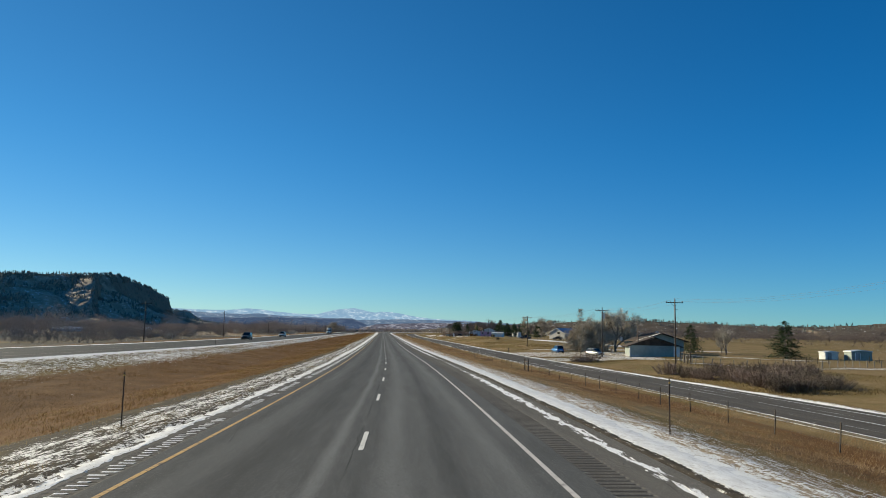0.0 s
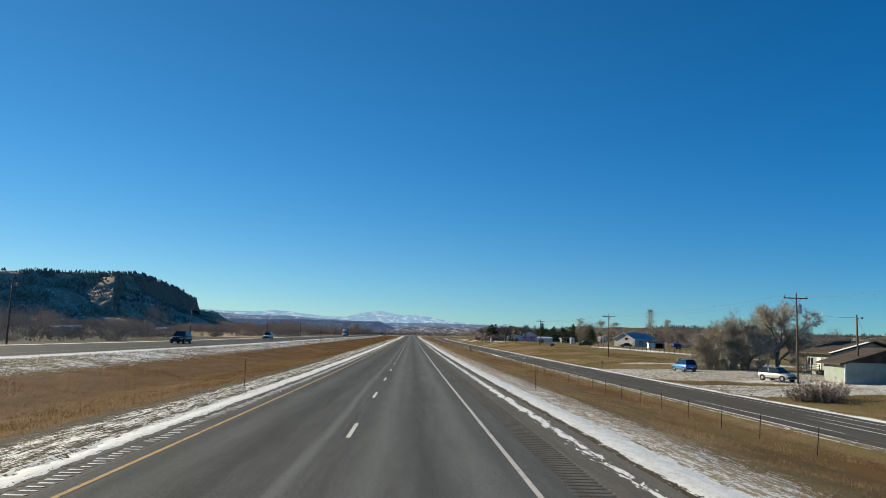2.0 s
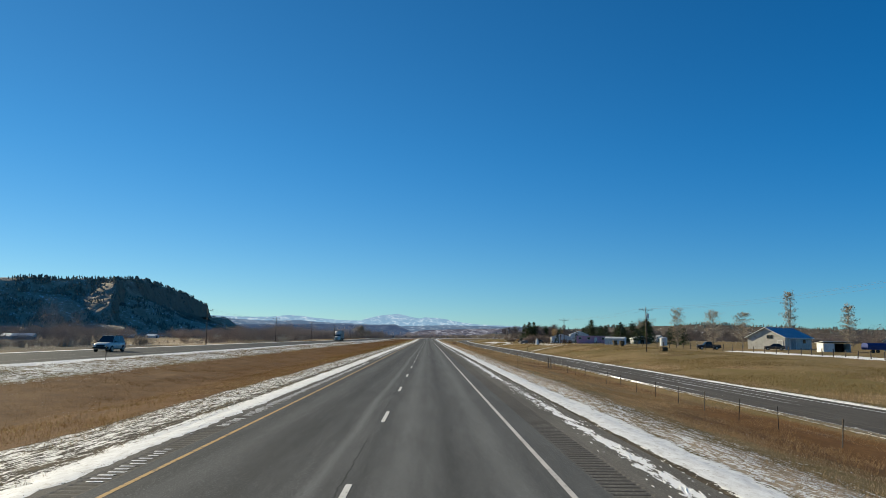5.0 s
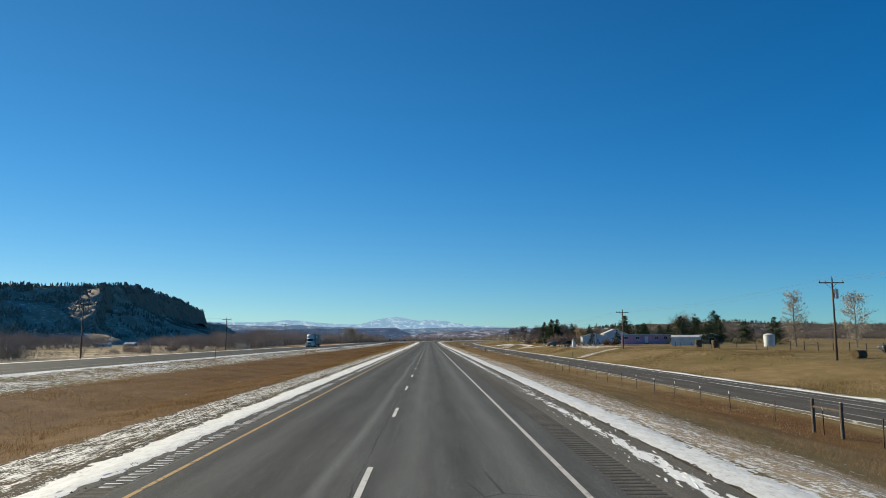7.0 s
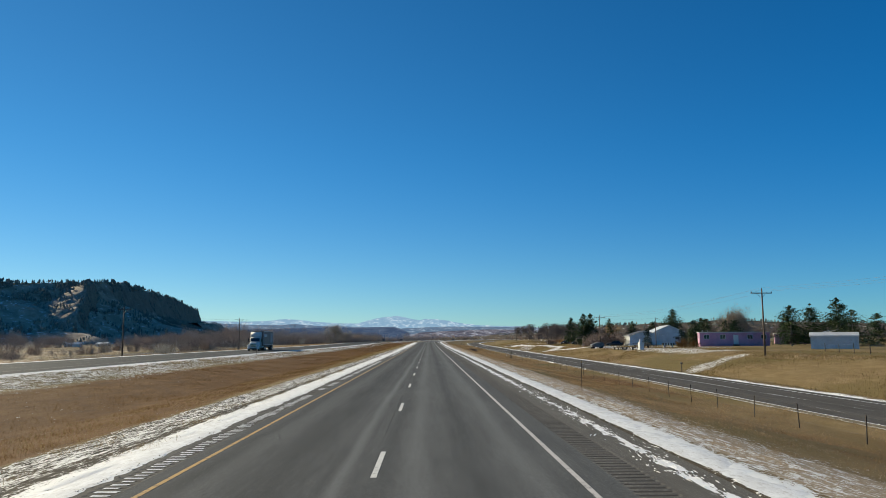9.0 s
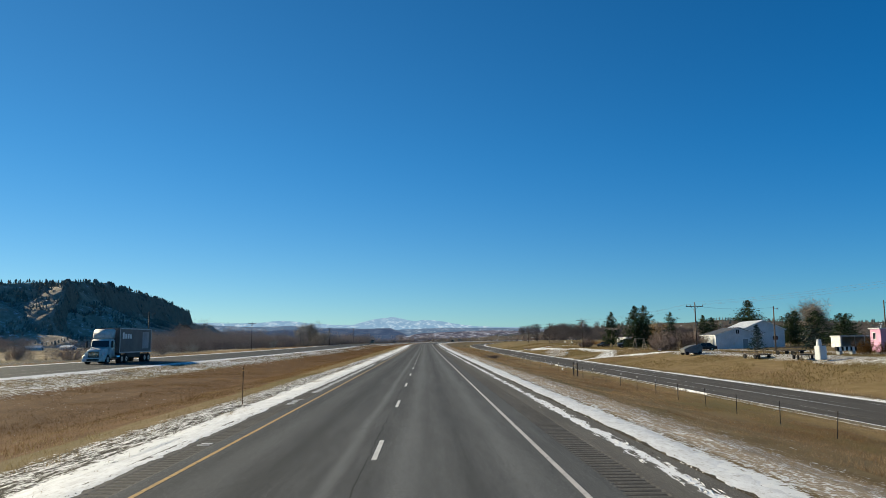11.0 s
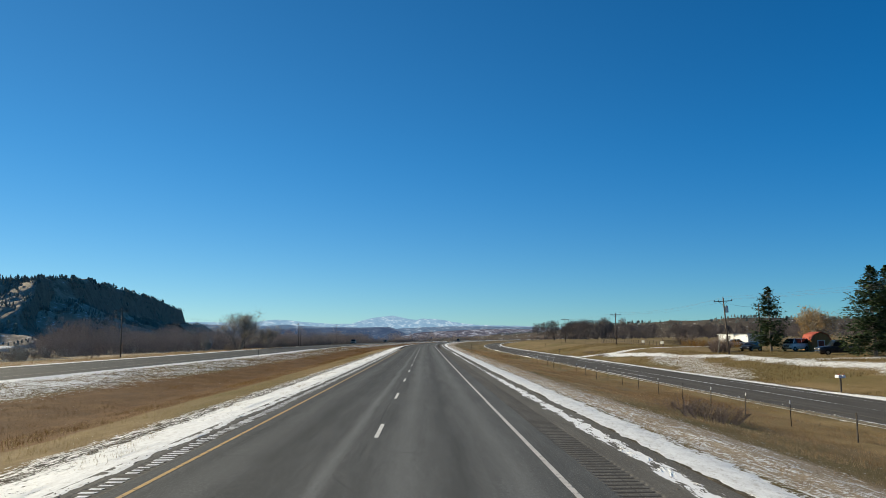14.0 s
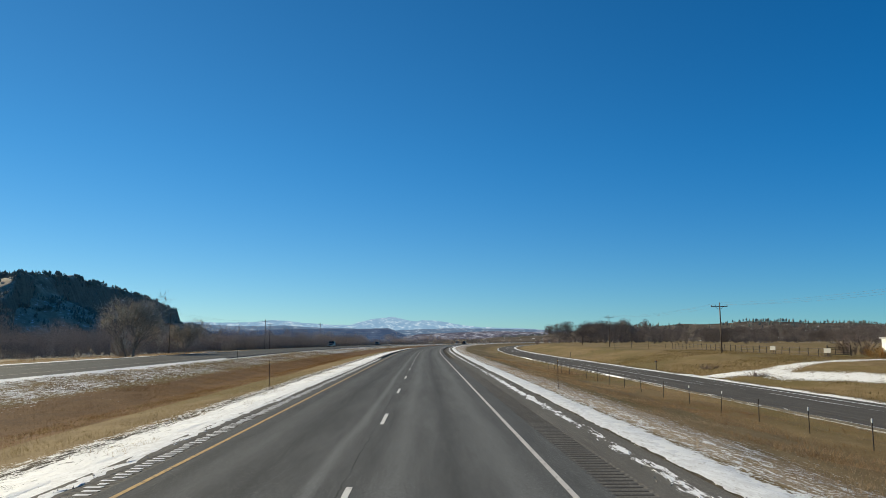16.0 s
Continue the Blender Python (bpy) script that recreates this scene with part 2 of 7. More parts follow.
def paint(name, colour, worn=0.5):
    """Road paint, chipped and greyed."""
    m, n, l, b = shader(name, 0.7, 0.0, 0.3)
    co = n.new("ShaderNodeNewGeometry").outputs["Position"]
    chip = noise_node(n, l, co, 6.0, 6, 0.75)
    grime = noise_node(n, l, co, 1.3, 4)
    col = mix_node(n, l, calc(n, l, "MULTIPLY", band(n, l, grime, 0.4, 0.75), 0.35), colour, tuple(c * 0.55 for c in colour))
    col = mix_node(n, l, calc(n, l, "MULTIPLY", band(n, l, chip, 0.66 - 0.16 * worn, 0.74 - 0.1 * worn), 0.85), col, (0.06, 0.06, 0.06))
    l.new(col, b.inputs["Base Color"])
    bump_node(n, l, b, chip, 0.3, 0.003)
    return m


def glass_dark(name, tone=(0.015, 0.02, 0.025)):
    m, n, l, b = shader(name, 0.06, 0.0, 0.6)
    b.inputs["Base Color"].default_value = (*tone, 1)
    co = n.new("ShaderNodeTexCoord").outputs["Object"]
    l.new(calc(n, l, "MULTIPLY_ADD", noise_node(n, l, co, 3.0), 0.12, 0.03), b.inputs["Roughness"])
    return m


def gloss_paint(name, tone, flake=0.0, rough=0.28):
    """Car paint with a film of road dirt."""
    m, n, l, b = shader(name, rough, flake, 0.5)
    co = n.new("ShaderNodeTexCoord").outputs["Object"]
    g = n.new("ShaderNodeSeparateXYZ")
    l.new(co, g.inputs[0])
    film = calc(n, l, "MULTIPLY", band(n, l, noise_node(n, l, co, 2.5, 6, 0.7), 0.4, 0.75), 0.4)
    l.new(mix_node(n, l, film, tone, (0.16, 0.14, 0.115)), b.inputs["Base Color"])
    l.new(calc(n, l, "MULTIPLY_ADD", film, 0.9, rough), b.inputs["Roughness"])
    return m


LANE = ((-1.9, 2.2, -0.28), (1.9, 1.9, 0.1), (-2.75, 0.55, 0.16), (-1.83, 0.6, -0.42), (-3.35, 0.35, -0.35), (0.75, 0.5, 0.32), (2.85, 0.5, 0.34), (1.85, 0.5, -0.5), (0.12, 0.3, -0.25), (-0.62, 0.24, 0.5))
M_ROAD = asphalt("worn_asphalt", (0.083, 0.085, 0.085), LANE)
M_SHOULDER = asphalt("shoulder_asphalt", (0.108, 0.102, 0.092), snows=((5.7, 0.45, 0.84), (-4.85, 0.35, 0.55)), run=(4.5, 0.8, 1))
M_OPPOSITE = asphalt("opposite_asphalt", (0.054, 0.056, 0.056))
# near-black for the grooves: shade of their slopes painted in, plus damp grit
M_GROOVE = surface("groove_shade_and_damp_grit", (0.018, 0.016, 0.014), (0.045, 0.04, 0.034), 3, 30, 0.85, bump=0.4)
M_FRONTAGE = asphalt("frontage_asphalt", (0.075, 0.069, 0.061), ((24.6, 0.5, 0.15), (28.3, 0.5, 0.15)), snows=((22.6, 0.2, 0.95), (30.5, 0.4, 1.2), (29.3, 0.16, 0.8), (26.4, 0.16, 0.72), (27.6, 0.14, 0.6), (24.2, 0.14, 0.6)), run=(5.5, 0.03, 1))
M_LAND = land()
M_WHITE = paint("white_road_paint", (0.60, 0.59, 0.56), 0.68)
M_EDGE = paint("worn_edge_line_paint", (0.50, 0.475, 0.45), 0.8)
M_YELLOW = paint("yellow_road_paint", (0.46, 0.29, 0.10), 0.95)
M_FAINT = paint("faded_road_paint", (0.19, 0.18, 0.15), 1.0)
M_SNOW = surface("old_snow", (0.60, 0.60, 0.60), (0.80, 0.81, 0.81), 3.0, 34, 0.65, bump=0.5, depth=0.012, dirt=(0.36, 0.33, 0.29), grain=(1.6, 0.6, 1))
M_GRASS = islands("dry_grass", [(0.1, (0.18, 0.118, 0.064)), (0.4, (0.31, 0.217, 0.128)), (0.7, (0.43, 0.32, 0.205)), (0.95, (0.53, 0.43, 0.30))], 0.85, 0.12, 0.5)
M_FIELD = islands("olive_field_grass", [(0.1, (0.10, 0.073, 0.031)), (0.4, (0.175, 0.128, 0.056)), (0.7, (0.25, 0.186, 0.09)), (0.95, (0.33, 0.26, 0.145))], 0.85, 0.06, 0.5)
M_TAN = islands("tan_ditch_grass", [(0.1, (0.15, 0.09, 0.044)), (0.4, (0.26, 0.163, 0.08)), (0.7, (0.365, 0.245, 0.135)), (0.95, (0.48, 0.36, 0.22))], 0.85, 0.2, 0.35)
M_SAGE = islands("dark_sagebrush", [(0.1, (0.07, 0.055, 0.042)), (0.5, (0.165, 0.13, 0.098)), (0.9, (0.30, 0.245, 0.175))], 0.9, 0.2)
M_WEED = islands("russet_weeds", [(0.1, (0.066, 0.036, 0.012)), (0.4, (0.104, 0.055, 0.018)), (0.7, (0.148, 0.083, 0.029)), (0.95, (0.205, 0.128, 0.05))], 0.85, 0.045, 0.55)
M_TWIG = islands("bare_twigs", [(0.1, (0.17, 0.135, 0.11)), (0.5, (0.31, 0.255, 0.205)), (0.9, (0.46, 0.39, 0.31))], 0.9, 0.03)
M_TWIG_TAN = islands("pale_willow_twigs", [(0.1, (0.27, 0.235, 0.19)), (0.5, (0.44, 0.395, 0.325)), (0.9, (0.62, 0.57, 0.48))], 0.9, 0.08)
M_TWIG_RED = islands("brown_brush", [(0.1, (0.13, 0.095, 0.078)), (0.5, (0.25, 0.19, 0.155)), (0.9, (0.38, 0.30, 0.245))], 0.9, 0.08)
M_GOLD = islands("golden_dry_brush", [(0.1, (0.17, 0.085, 0.025)), (0.5, (0.32, 0.18, 0.06)), (0.9, (0.48, 0.31, 0.12))], 0.9, 0.2, 0.3)
M_WOODS = islands("far_bare_woods", [(0.1, (0.22, 0.165, 0.132)), (0.5, (0.35, 0.265, 0.21)), (0.9, (0.49, 0.385, 0.30))], 0.95, 0.012)
M_GROVE = islands("grey_brown_grove", [(0.1, (0.105, 0.085, 0.077)), (0.5, (0.16, 0.13, 0.116)), (0.9, (0.225, 0.185, 0.163))], 0.95, 0.012)
M_LEAF = islands("dead_leaves", [(0.1, (0.22, 0.13, 0.045)), (0.5, (0.38, 0.25, 0.11)), (0.9, (0.55, 0.42, 0.23))], 0.8, 0.1, 0.35)
M_LEAF_PALE = islands("bleached_leaves", [(0.1, (0.24, 0.19, 0.13)), (0.5, (0.36, 0.295, 0.215)), (0.9, (0.52, 0.46, 0.37))], 0.8, 0.1, 0.12)
M_NEEDLE = islands("pine_needles", [(0.1, (0.018, 0.030, 0.014)), (0.5, (0.042, 0.068, 0.028)), (0.9, (0.090, 0.120, 0.049))], 0.75, 0.3, 0.12)
M_SPRUCE = islands("blue_spruce_needles", [(0.1, (0.018, 0.032, 0.026)), (0.5, (0.04, 0.065, 0.052)), (0.9, (0.08, 0.11, 0.09))], 0.75, 0.3, 0.12)
# needles paler than near pines: distance haze put into their colour
M_FARPINE = islands("hazed_pine_needles", [(0.1, (0.105, 0.12, 0.108)), (0.6, (0.155, 0.17, 0.148)), (0.95, (0.22, 0.225, 0.185))], 0.9, 0.01)
M_BARK = surface("grey_bark", (0.12, 0.104, 0.088), (0.29, 0.255, 0.215), 1.5, 14, 0.95, bump=0.8, depth=0.03, grain=(2, 2, 0.4))
M_POLE = surface("weathered_pole_wood", (0.08, 0.058, 0.043), (0.18, 0.132, 0.1), 1.0, 12, 0.9, bump=0.5, grain=(6, 6, 0.5), vary=0.3)
M_POSTWOOD = surface("grey_fence_wood", (0.06, 0.047, 0.037), (0.20, 0.16, 0.125), 3.0, 20, 0.95, bump=0.6, grain=(5, 5, 0.6), vary=0.4)
M_RAILPALE = surface("pale_fence_wood", (0.22, 0.19, 0.15), (0.42, 0.37, 0.30), 3.0, 20, 0.9, bump=0.4, grain=(5, 5, 0.6), vary=0.3)
M_STEEL = surface("dark_post_steel", (0.025, 0.022, 0.02), (0.075, 0.06, 0.05), 6, 40, 0.7, 0.4, 0.2, vary=0.3)
M_POSTRUST = surface("rusted_post_steel", (0.06, 0.04, 0.03), (0.14, 0.095, 0.07), 6, 40, 0.85, 0.2, 0.2, vary=0.3)
M_WIRE = surface("dull_wire", (0.05, 0.05, 0.05), (0.11, 0.105, 0.10), 8, 40, 0.7, 0.6, 0.0)
M_CABLE = surface("dark_cable", (0.02, 0.02, 0.02), (0.05, 0.05, 0.05), 8, 40, 0.6, 0.2, 0.0)
M_GALV = surface("grey_transformer_steel", (0.30, 0.31, 0.32), (0.48, 0.49, 0.50), 2, 20, 0.45, 0.5, 0.1)
M_PORCELAIN = surface("brown_insulator", (0.07, 0.035, 0.02), (0.14, 0.07, 0.04), 5, 30, 0.3, 0.0, 0.0)
M_REFLECT = surface("amber_reflector", (0.55, 0.30, 0.06), (0.7, 0.42, 0.1), 10, 50, 0.3, 0.0, 0.1)
M_WHITEWALL = surface("white_siding", (0.50, 0.51, 0.52), (0.68, 0.68, 0.67), 0.7, 9, 0.6, bump=0.5, depth=0.02, dirt=(0.42, 0.39, 0.34), seams=0.2, seam_axis=2)
M_WHITEMETAL = surface("white_metal_panels", (0.46, 0.48, 0.50), (0.62, 0.63, 0.64), 0.6, 8, 0.45, 0.1, bump=0.4, depth=0.03, dirt=(0.5, 0.46, 0.4), seams=0.3, seam_axis=0)
M_TEAL = surface("pale_green_siding", (0.20, 0.235, 0.215), (0.29, 0.33, 0.30), 0.7, 9, 0.6, bump=0.5, depth=0.02, dirt=(0.25, 0.25, 0.22), seams=0.2, seam_axis=2)
M_CREAM = surface("cream_siding", (0.36, 0.35, 0.32), (0.50, 0.485, 0.45), 0.7, 9, 0.6, bump=0.4, depth=0.02, dirt=(0.3, 0.27, 0.22), seams=0.25, seam_axis=2)
M_GREYWALL = surface("grey_siding", (0.22, 0.225, 0.23), (0.36, 0.36, 0.355), 0.7, 9, 0.7, bump=0.4, depth=0.02, seams=0.2, seam_axis=2)
M_PURPLE = surface("faded_purple_metal_siding", (0.46, 0.23, 0.34), (0.62, 0.34, 0.46), 0.5, 8, 0.5, 0.0, bump=0.4, depth=0.02, dirt=(0.33, 0.24, 0.30), seams=0.25, seam_axis=0)
M_RED = surface("faded_red_boards", (0.20, 0.035, 0.02), (0.36, 0.075, 0.04), 1.0, 12, 0.8, bump=0.4, grain=(4, 4, 0.6))
M_ORANGE = surface("orange_stained_boards", (0.24, 0.10, 0.03), (0.38, 0.17, 0.055), 1.0, 12, 0.8, bump=0.4, grain=(4, 4, 0.6))
M_BROWNROOF = surface("brown_shingles", (0.032, 0.025, 0.021), (0.085, 0.064, 0.052), 0.8, 14, 0.9, bump=0.7, depth=0.03, seams=0.28, seam_axis=1)
M_DARKROOF = surface("dark_slate_roof", (0.03, 0.034, 0.042), (0.085, 0.09, 0.105), 0.8, 14, 0.75, bump=0.6, depth=0.03, seams=0.3, seam_axis=0)
M_BLUEROOF = surface("blue_metal_roof", (0.19, 0.23, 0.30), (0.29, 0.33, 0.40), 0.5, 9, 0.4, 0.2, bump=0.4, depth=0.03, seams=0.4, seam_axis=0)
M_WHITEROOF = surface("pale_metal_roof", (0.5, 0.5, 0.5), (0.7, 0.7, 0.69), 0.5, 9, 0.4, 0.2, bump=0.4, depth=0.03, dirt=(0.4, 0.37, 0.33), seams=0.4, seam_axis=0)
M_TRIM = surface("white_trim", (0.62, 0.62, 0.6), (0.76, 0.76, 0.74), 3, 20, 0.6, bump=0.1)
M_DARKTRIM = surface("dark_brown_trim", (0.03, 0.02, 0.015), (0.075, 0.05, 0.035), 3, 20, 0.7, bump=0.2)
# near-black for stripes, doors, bed floors, and the shade painted into the open shed
M_BLACK = surface("black_and_bay_shade", (0.006, 0.006, 0.006), (0.015, 0.014, 0.013), 3, 20, 0.9, bump=0.0)
M_TYRE = surface("tyre_rubber", (0.012, 0.012, 0.012), (0.03, 0.029, 0.028), 6, 40, 0.9, bump=0.3)
M_RIM = surface("alloy_rim", (0.3, 0.3, 0.31), (0.5, 0.5, 0.5), 6, 40, 0.35, 0.8, 0.05)
M_CHROME = surface("chrome", (0.6, 0.6, 0.6), (0.75, 0.75, 0.75), 6, 40, 0.15, 1.0, 0.0)
M_PLASTIC = surface("black_plastic", (0.012, 0.012, 0.013), (0.03, 0.03, 0.03), 6, 40, 0.6, bump=0.1)
M_LAMP = surface("headlamp_glass", (0.5, 0.52, 0.54), (0.7, 0.7, 0.7), 6, 40, 0.12, 0.2, 0.0)
M_TAIL = surface("red_lamp_glass", (0.25, 0.01, 0.01), (0.4, 0.02, 0.015), 6, 40, 0.2, 0.0, 0.0)
M_GLASS = glass_dark("window_glass")
M_CAR_DARK = gloss_paint("dark_grey_green_car_paint", (0.018, 0.024, 0.026), 0.2)
M_CAR_WHITE = gloss_paint("white_car_paint", (0.62, 0.61, 0.58))
M_CAR_BLUE = gloss_paint("bright_blue_car_paint", (0.02, 0.2, 0.5), 0.1)
M_CAR_SILVER = gloss_paint("silver_car_paint", (0.55, 0.54, 0.5), 0.4)
M_CAR_NAVY = gloss_paint("dark_navy_car_paint", (0.016, 0.022, 0.035), 0.2)
M_CAR_BLACK = gloss_paint("black_car_paint", (0.012, 0.012, 0.014), 0.1)
M_TARP = surface("blue_tarp", (0.012, 0.025, 0.11), (0.025, 0.05, 0.20), 1.0, 8, 0.5, bump=0.6, depth=0.1)
M_HAY = surface("old_hay", (0.045, 0.03, 0.016), (0.14, 0.098, 0.05), 2.0, 25, 0.95, bump=1.0, depth=0.06)


# ---- building helpers ----
def mesh_data(name, verts, faces, material, smooth=False):
    me = bpy.data.meshes.new(name)
    me.from_pydata([tuple(v) for v in verts], [], [tuple(f) for f in faces])
    me.materials.append(material)
    if smooth:
        me.polygons.foreach_set("use_smooth", [True] * len(me.polygons))
    return me


def triangles(name, pts, material):
    """A mesh of loose triangles from an array (n, 3, 3)."""
    k = len(pts)
    me = bpy.data.meshes.new(name)
    me.vertices.add(3 * k)
    me.vertices.foreach_set("co", np.asarray(pts, np.float32).ravel())
    me.loops.add(3 * k)
    me.loops.foreach_set("vertex_index", np.arange(3 * k, dtype=np.int32))
    me.polygons.add(k)
    me.polygons.foreach_set("loop_start", np.arange(0, 3 * k, 3, dtype=np.int32))
    me.materials.append(material)
    me.update(calc_edges=True)
    me.validate()
    return me


def holder(name, m=None):
    ob = new(name)
    ob.empty_display_size = 0.2
    if m is not None:
        ob.matrix_basis = m
    return ob


def part(name, bm, material, parent, label="", bevel=0.0, smooth=False):
    """Links a bmesh, or mesh data, as one mesh object under a thing or part."""
    if isinstance(bm, bmesh.types.BMesh):
        if bevel:
            bmesh.ops.bevel(bm, geom=bm.edges[:], offset=bevel, segments=1, affect="EDGES")
        me = bpy.data.meshes.new(name)
        bm.to_mesh(me)
        bm.free()
        me.materials.append(material)
        if smooth:
            me.polygons.foreach_set("use_smooth", [True] * len(me.polygons))
    else:
        me = bm
    ob = new(name, me)
    ob.parent = parent
    return tagged(ob, label)


def box(sx, sy, sz, x=0.0, y=0.0, z=0.0, rz=0.0, ry=0.0, rx=0.0, bm=None):
    """A box of that size whose base centre is at x, y, z."""
    bm = bm or bmesh.new()
    m = pose(x, y, z, rx, ry, rz) @ Matrix.Translation((0, 0, sz / 2)) @ Matrix.Diagonal((sx, sy, sz, 1))
    bmesh.ops.create_cube(bm, size=1, matrix=m)
    return bm


def rod(p0, p1, r0, r1=None, n=8, bm=None):
    """A tapered round bar."""
    bm = bm or bmesh.new()
    p0, p1 = Vector(p0), Vector(p1)
    r1 = r0 if r1 is None else r1
    q = (p1 - p0).to_track_quat("Z", "Y").to_matrix().to_4x4()
    m = Matrix.Translation((p0 + p1) / 2) @ q
    bmesh.ops.create_cone(bm, cap_ends=True, segments=n, radius1=r0, radius2=max(r1, 1e-4), depth=(p1 - p0).length, matrix=m)
    return bm


def prism(profile, x0, x1, axis="x", bm=None):
    """A solid from a closed profile in the other two axes, between x0 and x1."""
    bm = bm or bmesh.new()
    put = (lambda a, p: (a, p[0], p[1])) if axis == "x" else (lambda a, p: (p[0], a, p[1]))
    rows = [[bm.verts.new(put(a, p)) for p in profile] for a in (x0, x1)]
    k = len(profile)
    for i in range(k):
        bm.faces.new((rows[0][i], rows[0][(i + 1) % k], rows[1][(i + 1) % k], rows[1][i]))
    bm.faces.new(rows[0])
    bm.faces.new(rows[1][::-1])
    bmesh.ops.recalc_face_normals(bm, faces=bm.faces[:])
    return bm


# ---- the lie of the land ----
def bend(y):
    """Sideways offset of the highway's centre line."""
    far = 0.5 * 0.417e-3 * min(max(0.0, y - 666.7), 900.0) ** 2 + 0.375 * max(0.0, y - 1566.7)
    return far - 0.5 * 0.397e-3 * max(0.0, 78.8 - y) ** 2


GRADE_Y = (-400, 20, 100, 130, 170, 260, 300, 450, 530, 600, 680, 760, 6000)
GRADE = (-0.7, -0.7, -0.62, -0.35, -0.15, 0.15, 0.04, 0, 0.1, 0.4, 0.3, 0, 0)
_y = np.arange(-400, 6000, 5.0)
_z = np.concatenate([[0], np.cumsum(np.interp((_y[1:] + _y[:-1]) / 2, GRADE_Y, GRADE) * 0.05)])
_z -= np.interp(0, _y, _z)


def rise(y):
    return float(np.interp(y, _y, _z))


def far_lane(y):
    """Sideways shift of the opposite carriageway."""
    return float(np.interp(y, (100, 350, 450, 620, 900), (0, -2, -1.5, 2.5, 2.5)))


def fall(u, y):
    """Height of the land beside the road over the road, across its line."""
    lz = np.interp(y, (0, 150, 300, 500), (0.35, 0.3, 0.15, 0.1))
    rh = np.interp(y, (0, 150, 230, 300, 370, 470, 560, 612, 700, 900), (-1.6, -1.4, -1.2, -0.5, 0.2, 0.2, -0.3, -0.6, -0.1, 0))
    d = far_lane(y)
    us = (-3000, -600, -300, -120, -70, -57, -46, -39.5 + d, -26 + d, -23.5 + d, -14, -8, -4.9, 0, 6.9, 8.5, 17, 20.5, 22.5, 30.5, 31.9, 33.8, 47, 70, 150, 3000)
    zs = (-7, -6, -5, -2.5, -1.2, -0.8, -0.6, lz, lz, lz - 0.25, -1.0, -0.35, 0, 0, 0, -0.14, -1.7, -1.85, -1.72, -1.72, -1.72, -2.0, rh, rh + 0.3, rh + 0.5, rh + 3)
    return float(np.interp(u, us, zs))


def ground_z(x, y):
    return rise(y) + fall(x - bend(y), y)


def at(x, y, turn=0.0, up=0.0):
    """A pose on the ground."""
    return pose(x, y, ground_z(x, y) + up, 0, 0, turn)


def wob(x, y, s=1.0):
    return noise.noise((x * s, y * s, 3.7))


def meadow(x, y):
    """The open hay meadow before the farm in the river flats, with its arms towards the road."""
    if -80 < x < -47 and 600 < y < 720:
        return True
    if x < -52 and 330 < y < 720 and -0.57 < x / (y - 266) < -0.36:
        return True
    return -400 < x < -100 and 250 + 2.3 * -x < y < 520 + 1.85 * -x and y < 1180


DRIVES = [  # snowy yards and drives: ends, width, snow
    ((31, 188), (60, 182), 12, 0.54), ((33, 176), (58, 164), 20, 0.5), ((33, 150), (56, 142), 12, 0.5), ((34, 140), (50, 142), 6, 0.56), ((70, 163), (84, 139), 5, 0.62), ((53, 122), (64, 104), 5, 0.55), ((64, 104), (90, 110), 5, 0.55), ((46, 212), (95, 206), 11, 0.55), ((45, 160), (54, 152), 9, 0.6),
    ((83, 252), (70, 338), 8, 0.9), ((31, 411), (45, 424), 4, 0.52), ((48, 440), (50, 530), 9, 0.5), ((60, 470), (62, 560), 8, 0.45),
    ((31, 546), (38, 544.5), 4, 0.8), ((38, 544.5), (47, 530), 4, 0.75), ((39, 546), (44.7, 565), 4, 0.62), ((44.7, 565), (46.7, 608), 4, 0.66), ((46.7, 608), (41.5, 632), 4, 0.72),
    ((41.5, 632), (38, 652), 5, 0.75), ((32, 654), (40, 648), 5, 0.8), ((31, 650), (62, 656), 5, 0.7), ((46, 586), (70, 580), 7, 0.55), ((34, 575), (42, 622), 7, 0.47), ((46, 562), (60, 572), 5, 0.45),
]


